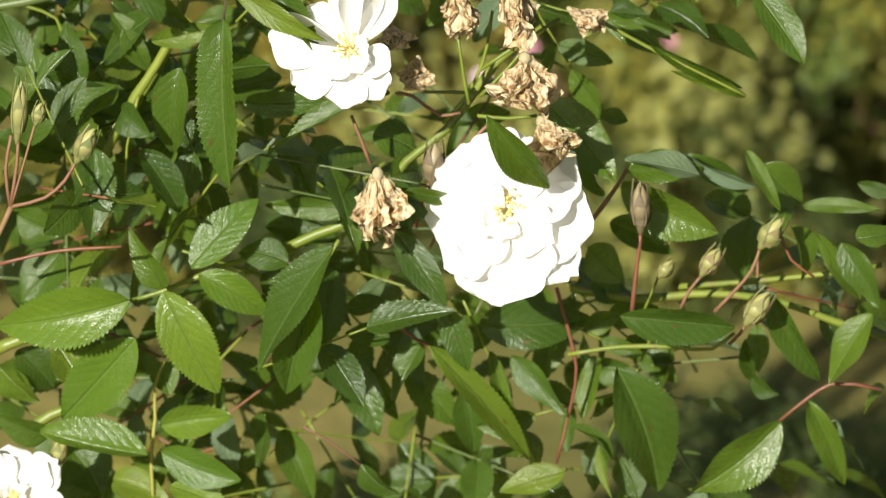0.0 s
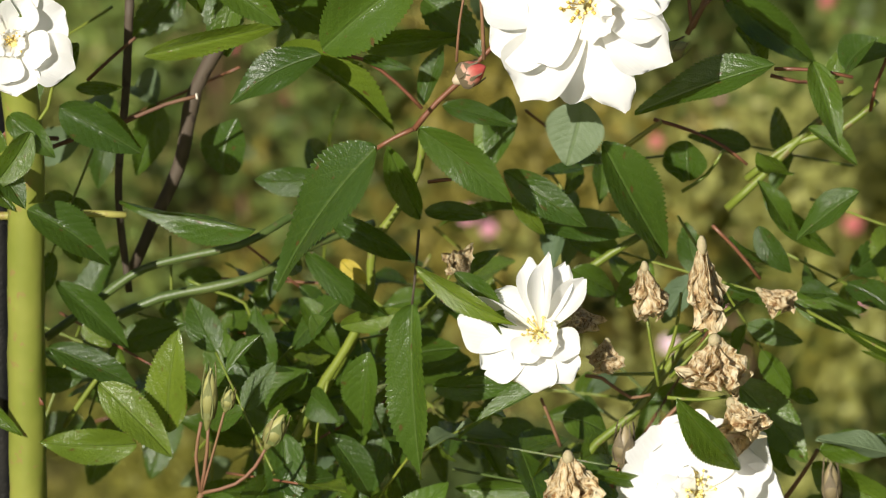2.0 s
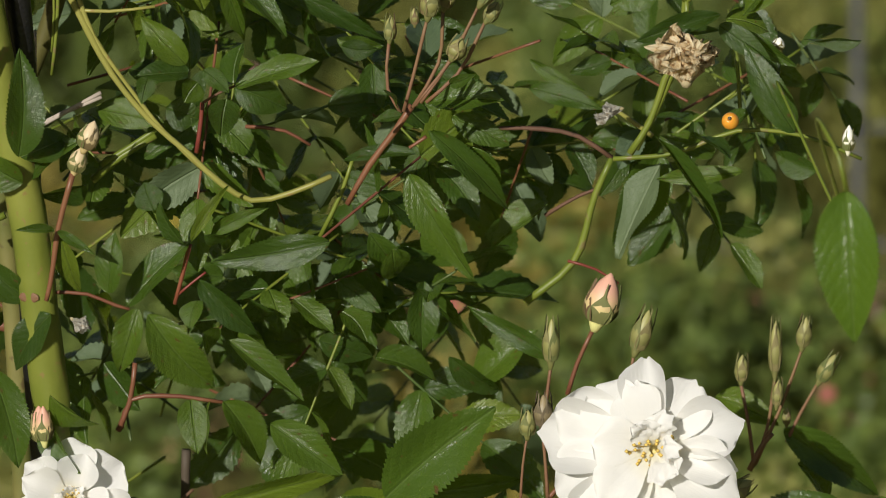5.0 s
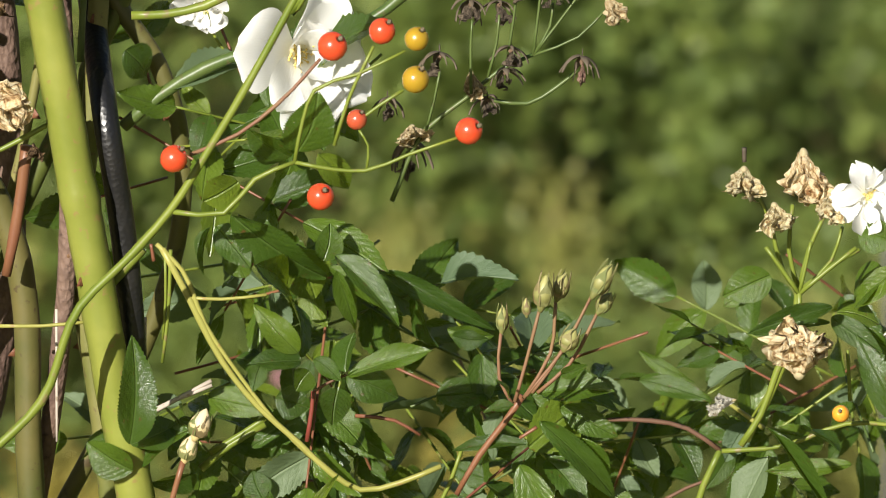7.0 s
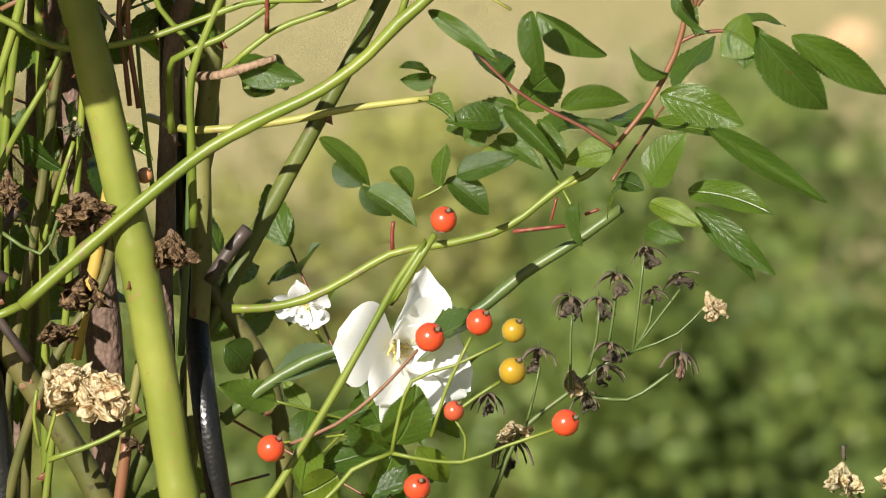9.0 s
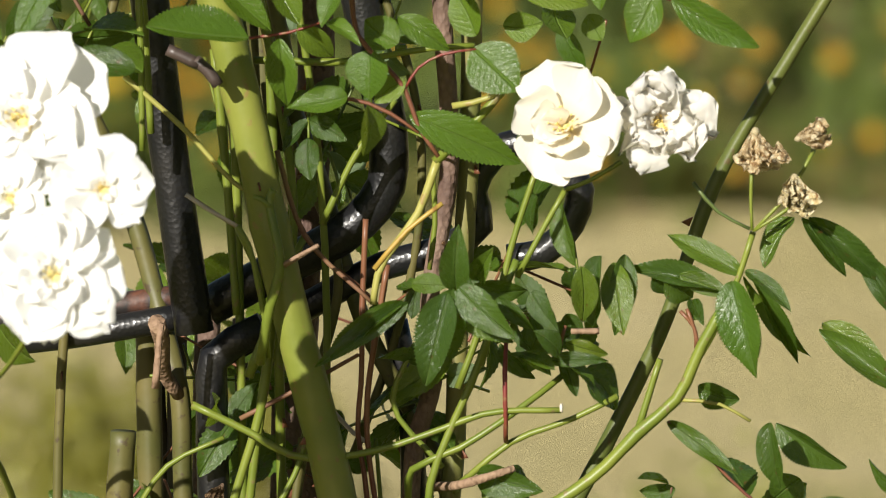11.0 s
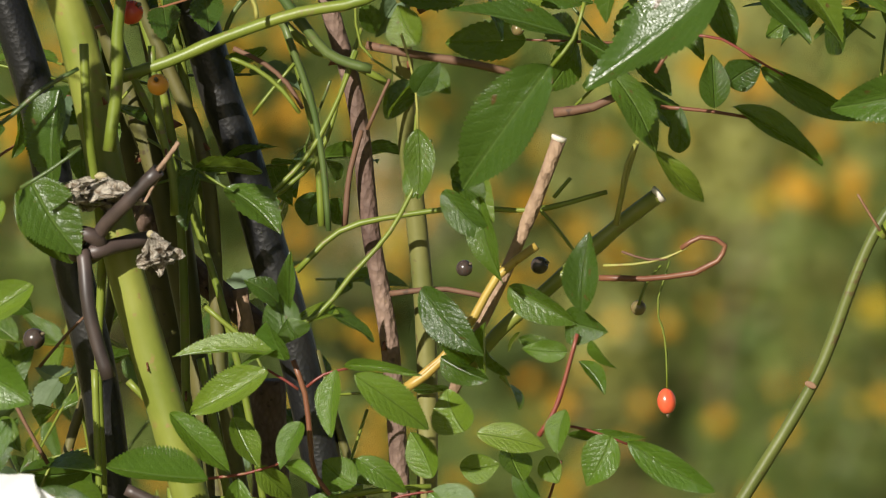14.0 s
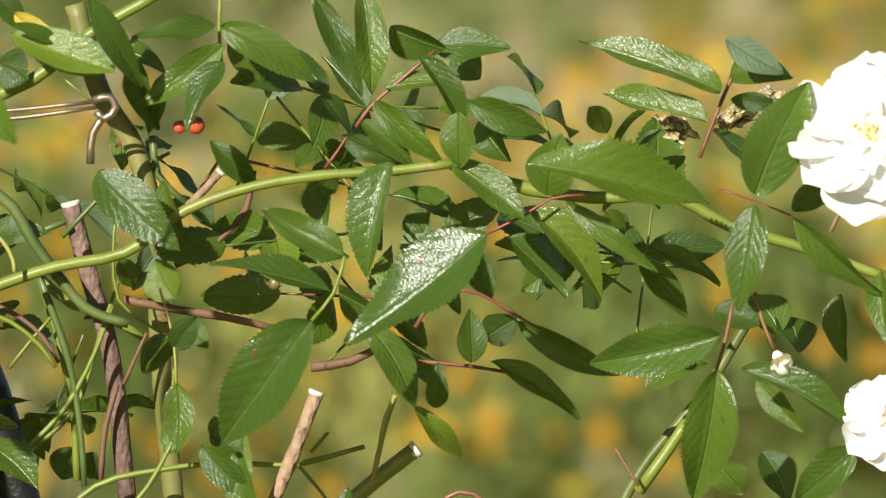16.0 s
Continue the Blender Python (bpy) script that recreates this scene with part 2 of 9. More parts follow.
def bud_material(name, base, tip):
    k = Mat(name, rough=0.5)
    sep = k.add("ShaderNodeSeparateXYZ", Vector=k.coord("Generated"))
    f = k.math("ADD", sep.outputs[2], k.math("MULTIPLY", k.math("SUBTRACT", k.noise(140.0), 0.5), 0.5))
    k.color(k.ramp(f, (0.25, base), (0.75, tip)))
    return k.m


BUD = {
    "g": bud_material("green_bud", (0.15, 0.15, 0.045), (0.30, 0.29, 0.10)),
    "d": bud_material("dark_bud", (0.10, 0.08, 0.04), (0.24, 0.19, 0.10)),
    "pink": bud_material("pink_tipped_bud", (0.60, 0.58, 0.22), (0.66, 0.36, 0.26)),
    "red": bud_material("red_bud", (0.46, 0.38, 0.26), (0.42, 0.07, 0.06)),
    "w": bud_material("white_bud", (0.70, 0.68, 0.52), (0.8, 0.79, 0.72)),
    "tan": bud_material("tan_bud", (0.46, 0.36, 0.16), (0.60, 0.48, 0.30)),
}


def hip_material(name, a, b):
    k = Mat(name, rough=0.24)
    k.color(k.ramp(k.noise(90.0, 3.0), (0.35, a), (0.65, b)))
    k.b.inputs["Coat Weight"].default_value = 0.25
    k.b.inputs["Subsurface Weight"].default_value = 0.1
    k.b.inputs["Subsurface Radius"].default_value = (0.004, 0.0015, 0.001)
    return k.m


HIP = {
    "red": hip_material("red_hip", (0.52, 0.04, 0.016), (0.62, 0.085, 0.026)),
    "long": hip_material("long_red_hip", (0.60, 0.07, 0.03), (0.68, 0.12, 0.05)),
    "dark": hip_material("dull_red_hip", (0.36, 0.05, 0.025), (0.5, 0.10, 0.04)),
    "yellow": hip_material("ochre_hip", (0.32, 0.20, 0.015), (0.37, 0.23, 0.02)),
    "orange": hip_material("orange_hip", (0.66, 0.26, 0.025), (0.72, 0.34, 0.04)),
    "tan": hip_material("tan_hip", (0.5, 0.2, 0.09), (0.58, 0.28, 0.13)),
    "olive": hip_material("olive_hip", (0.14, 0.11, 0.05), (0.2, 0.15, 0.06)),
    "black": hip_material("blackened_hip", (0.035, 0.025, 0.022), (0.07, 0.05, 0.04)),
}
k = Mat("stamen", (0.62, 0.40, 0.06), 0.7)
k.color(k.ramp(k.chance(), (0.0, (0.80, 0.68, 0.24)), (1.0, (0.66, 0.46, 0.10))))
STAMEN = k.m
k = Mat("flower_centre", (0.62, 0.54, 0.22), 0.8)
k.color(k.ramp(k.noise(700.0), (0.35, (0.5, 0.38, 0.1)), (0.65, (0.68, 0.6, 0.28))))
CENTRE = k.m

k = Mat("black_paint", (0.012, 0.012, 0.014), 0.34)
vor = k.add("ShaderNodeTexVoronoi", Scale=560.0)
k.t.links.new(k.coord(), vor.inputs["Vector"])
k.bump(k.math("ADD", vor.outputs["Distance"], k.math("MULTIPLY", k.noise(160.0), 0.4)), 0.24, 0.0007)
k.color(k.ramp(k.noise(35.0, 4.0), (0.5, (0.009, 0.009, 0.010)), (0.75, (0.022, 0.02, 0.018))))
BLACK = k.m
k = Mat("rusty_paint", (0.03, 0.02, 0.018), 0.6)
k.color(k.ramp(k.noise(120.0, 5.0), (0.45, (0.018, 0.015, 0.014)), (0.7, (0.12, 0.045, 0.025))))
k.bump(k.noise(300.0), 0.5, 0.001)
RUST = k.m
k = Mat("rubber_tie", (0.07, 0.05, 0.042), 0.45)
k.color(k.ramp(k.noise(60.0, 4.0), (0.4, (0.032, 0.023, 0.020)), (0.7, (0.08, 0.055, 0.046))))
RUBBER = k.m
k = Mat("bronze_wire", (0.36, 0.27, 0.2), 0.32, metal=0.85)
WIRE = k.m


# ---- mesh helpers ----
def mesh_of(name, verts, faces, material, uvs=None, smooth=True):
    me = bpy.data.meshes.new(name)
    me.from_pydata(verts, [], faces)
    if uvs is not None:
        layer = me.uv_layers.new(name="UVMap")
        flat = [c for f in faces for i in f for c in uvs[i]]
        layer.data.foreach_set("uv", flat)
    me.polygons.foreach_set("use_smooth", [smooth] * len(me.polygons))
    me.materials.append(material)
    me.update()
    return me


WORLD = {}


def hang(name, me, parent, m, label=""):
    """Links me as a part of parent so that it stands at the world pose m."""
    ob = new(name, me)
    ob.parent = parent
    ob.matrix_basis = WORLD[parent].inverted() @ m
    WORLD[ob] = m.copy()
    if label:
        ob["label"] = label
    return ob


def thing(name, at, label, category, group="", kind=""):
    ob = new(name)
    ob.empty_display_size = 0.02
    ob.matrix_basis = Matrix.Translation(at)
    WORLD[ob] = Matrix.Translation(at)
    return tagged(ob, label, category, group, kind)


def frame_of(y_axis, normal, roll=0.0):
    """Axes x, y, z with y along y_axis and z as near to normal as can be, turned by roll degrees about y."""
    y = Vector(y_axis).normalized()
    n = Vector(normal)
    n = n - y * n.dot(y)
    if n.length < 1e-4:
        n = y.orthogonal()
    n.normalize()
    n.rotate(Matrix.Rotation(radians(roll), 3, y))
    return y.cross(n), y, n


def posed(at, x, y, z):
    return Matrix(((x[0], y[0], z[0], at[0]), (x[1], y[1], z[1], at[1]), (x[2], y[2], z[2], at[2]), (0, 0, 0, 1)))


def smooth_path(pts, step):
    """A smooth line through the points, with tangents that suit uneven spacing."""
    p = [Vector(q) for q in pts]
    if len(p) == 2:
        p = [p[0], p[0].lerp(p[1], 0.5), p[1]]
    p = [p[0] * 2 - p[1]] + p + [p[-1] * 2 - p[-2]]
    out = []
    for i in range(1, len(p) - 2):
        a, b, c, d = p[i - 1:i + 3]
        l0, l1, l2 = max((b - a).length, 1e-6), max((c - b).length, 1e-6), max((d - c).length, 1e-6)
        tb = ((b - a) / l0 * l1 + (c - b) / l1 * l0) / (l0 + l1) * l1
        tc = ((c - b) / l1 * l2 + (d - c) / l2 * l1) / (l1 + l2) * l1
        n = max(2, min(24, int(l1 / step)))
        for j in range(n):
            t = j / n
            out.append(b * (2 * t ** 3 - 3 * t * t + 1) + tb * (t ** 3 - 2 * t * t + t) + c * (3 * t * t - 2 * t ** 3) + tc * (t ** 3 - t * t))
    out.append(p[-2])
    return out


def tube(name, pts, r0, r1, material, sides=8, step=0.006, rough=0.06, swell=0.0, origin=None, hollow=False, nodes=()):
    """A round stem along a smooth line, a little uneven, closed at both ends."""
    line = smooth_path(pts, step)
    o = Vector(origin) if origin is not None else Vector(pts[0])
    verts, faces = [], []
    x = None
    n = len(line)
    for i, q in enumerate(line):
        d = (line[min(i + 1, n - 1)] - line[max(i - 1, 0)]).normalized()
        x = d.orthogonal().normalized() if x is None else (x - d * x.dot(d)).normalized()
        y = d.cross(x)
        t = i / (n - 1)
        r = r0 + (r1 - r0) * t
        if swell and i % 9 == 4:
            r *= 1 + swell
        for h in nodes:
            r *= 1 + 0.13 * math.exp(-((q.z - h) / 0.0035) ** 2)
        for s in range(sides):
            a = 2 * math.pi * s / sides
            w = r * (1 + rough * noise.noise(Vector((q.x * 60 + s, q.y * 60, q.z * 60))))
            verts.append(q - o + x * (w * math.cos(a)) + y * (w * math.sin(a)))
    for i in range(n - 1):
        for s in range(sides):
            t = (s + 1) % sides
            faces.append((i * sides + s, i * sides + t, (i + 1) * sides + t, (i + 1) * sides + s))
    if hollow:
        e = (n - 1) * sides
        d = (line[-1] - line[-4]).normalized()
        for dep, f in ((0.0, 0.62), (-0.012, 0.55)):
            for s in range(sides):
                verts.append((Vector(verts[e + s]) - (line[-1] - o)) * f + (line[-1] - o) + d * dep)
        for lv in range(2):
            a0, b0 = (e, n * sides) if lv == 0 else (n * sides, (n + 1) * sides)
            for s in range(sides):
                t = (s + 1) % sides
                faces.append((a0 + s, a0 + t, b0 + t, b0 + s))
        faces.append(tuple((n + 1) * sides + s for s in range(sides)))
    else:
        faces.append(tuple((n - 1) * sides + s for s in range(sides)))
    faces.append(tuple(reversed(range(sides))))
    return mesh_of(name, verts, faces, material)


# ---- shared meshes: leaflets, petals, dry petals ----
def leaflet_mesh(seed, material, teeth=28):
    """A rose leaflet, one long and one wide, with forward teeth, folded along the midrib, arched and a little twisted."""
    g = random.Random(seed)
    fold, arch, wave = g.uniform(0.2, 1.05), g.uniform(-0.1, 0.8), g.uniform(0.02, 0.07)
    bend, phase, peak = g.uniform(-0.09, 0.09), g.uniform(0, 6), g.uniform(0.74, 0.96)
    twist, lap = g.uniform(-0.5, 0.5), g.uniform(0.0, 0.5)
    rows, verts, uvs, faces = teeth * 3, [], [], []
    cols = (-1, -0.62, -0.3, 0, 0.3, 0.62, 1)
    for i in range(rows + 1):
        t = i / rows
        w = 0.5 * max(0.0, math.sin(math.pi * t ** peak)) ** 0.70 * (1 - 0.22 * t ** 4)
        tooth = (0.945, 0.995, 1.055)[i % 3]
        turn = twist * (t - 0.4)
        for u in cols:
            edge = abs(u) == 1
            x = u * w * (tooth if edge else 1.0)
            z = fold * (abs(x) ** 1.15 - lap * x * x * 2) - arch * (t - 0.1) ** 2 + wave * math.sin(t * 9 + phase + u * 1.4) * u * u
            x, z = x * math.cos(turn * 0.3), z + x * math.sin(turn)
            verts.append((x + bend * math.sin(math.pi * t), t + (0.007 if edge and i % 3 == 2 else 0), z * 0.5))
            uvs.append((0.5 + u * w, t))
    n = len(cols)
    for i in range(rows):
        for j in range(n - 1):
            a = i * n + j
            faces.append((a, a + 1, a + n + 1, a + n))
    return mesh_of("leaflet", verts, faces, material, uvs)


def petal_mesh(seed, material, crumple=0.0, narrow=1.0):
    """A petal, one long and about one wide: cupped, with an uneven, often notched rim."""
    g = random.Random(seed)
    cup, back, wav, ph = g.uniform(0.02, 0.30), g.uniform(0.0, 0.5), g.uniform(0.02, 0.085), g.uniform(0, 6)
    notch, point, skew = g.choice((0.0, 0.03, 0.08)), g.choice((0.0, 0.0, 0.02)), g.uniform(-0.12, 0.12)
    wide = g.uniform(0.92, 1.12) * narrow
    nr, nc, verts, uvs, faces = 14, 10, [], [], []
    o = Vector((g.uniform(0, 50), g.uniform(0, 50), 0))
    for i in range(nr + 1):
        t = i / nr
        w = wide * (0.09 + 0.43 * math.sin(math.pi * min(1.0, t * 0.66)) ** 1.2)
        if t > 0.7:
            w *= max(0.0, 1 - ((t - 0.7) / 0.315) ** 3.0) ** 0.5
        for j in range(nc + 1):
            u = j / nc * 2 - 1
            rim = 1 + (point - notch) * math.exp(-(u * 2.6) ** 2) * t ** 3 - 0.08 * u * u * t
            rim += 0.035 * noise.noise(Vector((u * 2.2, t, 0)) + o) * t
            x, y = u * w + skew * t * t, t * rim
            z = cup * (2.0 * u * u * w * w * 2 + 0.35 * t * t) - back * max(0, t - 0.55) ** 2 * 2.0
            z += wav * math.sin(u * 4.2 + ph + t * 3) * t * t
            p = Vector((x, y, z))
            if crumple:
                q = Vector((x * 3.2, y * 2.7, 0)) + o
                p += crumple * t * Vector((noise.noise(q) * 0.6, noise.noise(q + Vector((9, 0, 0))) * 0.35, noise.noise(q + Vector((0, 9, 0))) * 1.0))
                p += crumple * 0.4 * t * Vector((noise.noise(q * 2.7), 0, noise.noise(q * 2.7 + Vector((5, 5, 0)))))
            verts.append(p)
            uvs.append((0.5 + u * w, t))
    for i in range(nr):
        for j in range(nc):
            a = i * (nc + 1) + j
            faces.append((a, a + 1, a + nc + 2, a + nc + 1))
    return mesh_of("petal", verts, faces, material, uvs)


LEAVES = [leaflet_mesh(i, LEAF) for i in range(22)]
FILLERS = [leaflet_mesh(200 + i, LEAF, 11) for i in range(15)] + [leaflet_mesh(230 + i, LEAF_UNDER, 11) for i in range(2)]
YELLOW = [leaflet_mesh(60, LEAF_YELLOW)]
UNDER = [leaflet_mesh(64 + i, LEAF_UNDER) for i in range(2)]
YOUNG_LIT = [leaflet_mesh(40 + i, LEAF_YOUNG_LIT) for i in range(5)]
PETALS = {
    "white": [petal_mesh(i, PETAL) for i in range(10)],
    "ruffle": [petal_mesh(30 + i, PETAL, 0.32, 0.8) for i in range(6)],
    "cream": [petal_mesh(50 + i, PETAL_CREAM) for i in range(6)],
    "faded": [petal_mesh(70 + i, PETAL_FADED, 0.55, 0.8) for i in range(7)],
}
CRUMPLED = {key: [petal_mesh(90 + i, m, 0.72, 0.78) for i in range(7)] for key, m in DRY.items()}


def sepal_mesh(material):
    """A sepal, one long: broad at the foot, drawn out to a fine tip that stands off a little."""
    verts, faces, n = [], [], 10
    for i in range(n + 1):
        t = i / n
        w = 0.17 * math.sin(math.pi * min(1, 0.28 + t * 0.95)) ** 1.3 + 0.008 if t < 0.75 else 0.008 + 0.05 * (1 - t)
        z = 0.17 * math.sin(math.pi * min(1.0, t * 0.82 + 0.08)) ** 0.8 + 0.12 * max(0.0, t - 0.8)
        for u in (-1, 0, 1):
            verts.append((u * w, t, z + (0.05 * (1 - u * u))))
    for i in range(n):
        for j in range(2):
            a = i * 3 + j
            faces.append((a, a + 1, a + 4, a + 3))
    return mesh_of("sepal", verts, faces, material)


def lathe(name, profile, material, sides=12):
    """A turned body: rings of (radius, height) about z."""
    verts, faces = [], []
    for r, z in profile:
        for s in range(sides):
            a = 2 * math.pi * s / sides
            verts.append((r * math.cos(a), r * math.sin(a), z))
    for i in range(len(profile) - 1):
        for s in range(sides):
            t = (s + 1) % sides
            faces.append((i * sides + s, i * sides + t, (i + 1) * sides + t, (i + 1) * sides + s))
    faces.append(tuple(reversed(range(sides))))
    faces.append(tuple((len(profile) - 1) * sides + s for s in range(sides)))
    return mesh_of(name, verts, faces, material)


SEPALS = {"light": sepal_mesh(SEPAL), "dark": sepal_mesh(SEPAL_DARK)}
BUDS = {key: lathe("bud", [(0.06, 0), (0.10, 0.06), (0.15, 0.16), (0.14, 0.22), (0.27, 0.32), (0.33, 0.46), (0.30, 0.62), (0.2, 0.8), (0.07, 0.95), (0.015, 1.0)], m) for key, m in BUD.items()}
HIPS = {key: lathe("hip", [(0.10, -1.02), (0.35, -0.95), (0.7, -0.72), (0.95, -0.3), (1.0, 0.05), (0.92, 0.42), (0.7, 0.74), (0.42, 0.93), (0.25, 0.95), (0.22, 0.86)], m, 20) for key, m in HIP.items()}
CALYX_TIP = lathe("calyx", [(0.14, 0.86), (0.17, 1.0), (0.22, 1.14), (0.12, 1.14), (0.1, 1.26), (0.03, 1.28)], SEPAL_DARK, 7)
RECEPTACLE = lathe("bloom", [(0.02, -0.20), (0.09, -0.17), (0.12, -0.06), (0.16, 0.0), (0.12, 0.05), (0.05, 0.07)], CENTRE, 12)
DRY_CALYX = stem_material("dry_calyx", (0.30, 0.27, 0.14), (0.42, 0.34, 0.21), (0.2, 0.12, 0.07), 0.7)
DRY_CORE = {key: lathe("dry", [(0.05, 0), (0.13, 0.08), (0.17, 0.22), (0.11, 0.34), (0.05, 0.4)], m, 9) for key, m in (("g", DRY_CALYX), ("d", STEM["t"]))}


def stamen_mesh(seed):
    """A brush of fine filaments with small anthers."""
    g = random.Random(seed)
    verts, faces = [], []
    for i in range(42):
        a, r, h = g.uniform(0, 6.28), g.uniform(0.05, 0.24), g.uniform(0.10, 0.24)
        b = Vector((0.06 * math.cos(a), 0.06 * math.sin(a), 0.03))
        e = Vector((r * math.cos(a), r * math.sin(a), h))
        s = (e - b).orthogonal().normalized() * 0.006
        k0 = len(verts)
        verts += [b - s, b + s, e + s, e - s]
        faces.append((k0, k0 + 1, k0 + 2, k0 + 3))
        c, q = len(verts), 0.021
        verts += [e + Vector(v) * q for v in ((1, 0, 0), (0, 1, 0), (-1, 0, 0), (0, -1, 0), (0, 0, 0.8), (0, 0, -0.8))]
        for m in range(4):
            faces += [(c + m, c + (m + 1) % 4, c + 4), (c + (m + 1) % 4, c + m, c + 5)]
    return mesh_of("stamen_brush", verts, faces, STAMEN)


STAMENS = [stamen_mesh(i) for i in range(3)]
RNG = random.Random(11)


# ---- the parts of a rose ----
TOWARD = Vector((-0.20, -0.87, 0.45))


def leaf(b, bx, by, bz, tx, ty, tz, w, roll=0, young=0):
    """A leaflet from its base to its tip, w wide, its face turned by roll from the light. young: 1 bright green of
    fresh leaves, also painted on sunlit ones, 2 yellowing, 3 turned over.
    """
    y = Vector((tx - bx, ty - by, tz - bz))
    ln = y.length
    x, y, z = frame_of(y, TOWARD, roll + 15 * math.sin(bx * 4100 + bz * 2700))
    kinds = (LEAVES, YOUNG_LIT, YELLOW, UNDER)[young]
    return hang("leaflet", kinds[int(abs(bx * 7919 + bz * 10473 + ty * 3001) * 10) % len(kinds)], b, posed((bx, by, bz), x * w * 1.06, y * ln, z * ln))


def stem(b, m, r, *pts):
    """A stem through the points, tapering a little."""
    me = tube("stem", pts, r, r * 0.78, STEM[m], 10 if r > 0.0015 else 7, 0.007, 0.10, 0.14)
    return hang("stem", me, b, Matrix.Translation(pts[0]))


def cane(b, m, r, *pts, label="", nodes=(), end=0.92):
    """An upright cane with leaf scars and prickles."""
    me = tube("cane", pts, r, r * end, STEM[m], 18, 0.005, 0.09, 0.0, nodes=nodes)
    ob = hang("cane", me, b, Matrix.Translation(pts[0]), label)
    line = smooth_path(pts, 0.02)
    g = random.Random(len(line))
    for i in range(3, len(line) - 1, 5):
        d = (line[i + 1] - line[i]).normalized()
        side = Vector((g.uniform(-1, 1), g.uniform(-1, 0.1), 0)).normalized()
        side = (side - d * side.dot(d)).normalized()
        x, y, z = frame_of(side, d)
        if r > 0.0035 and g.random() < 0.18:
            hang("leaf_scar", SCAR, ob, posed(line[i] + side * r * 0.88, x * r * 0.6, y * r * 0.12, z * r * 0.3))
        else:
            hang("prickle", PRICKLE, ob, posed(line[i] + side * r * 0.85, x * 0.001, y * 0.0036, z * 0.002))
    return ob


def cut_end(b, r, x, y, z, dx, dy, dz):
    """The pale sawn face of a pruned stem."""
    ax, ay, az = frame_of((dx, dy, dz), (0, -1, 0.2))
    return hang("cut_end", CUT_FACE, b, posed((x, y, z), ax * r, az * r, ay * r), "pale sawn wood")


CUT_FACE = lathe("cut_end", [(0.9, -0.5), (1.04, -0.2), (1.03, 0.06), (0.9, 0.14), (0.3, 0.1)], CUT, 14)
PRICKLE = mesh_of("prickle", [(-0.5, 0, -1), (0.5, 0, -1), (0.5, 0, 1), (-0.5, 0, 1), (0, 1, -0.7)], [(0, 1, 4), (1, 2, 4), (2, 3, 4), (3, 0, 4), (3, 2, 1, 0)], STEM["r"])
SCAR = lathe("leaf_scar", [(1.0, -0.5), (1.0, 0.1), (0.75, 0.4), (0.4, 0.5)], STEM["p"], 9)
SCAR.transform(Matrix.Rotation(radians(-90), 4, "X"))


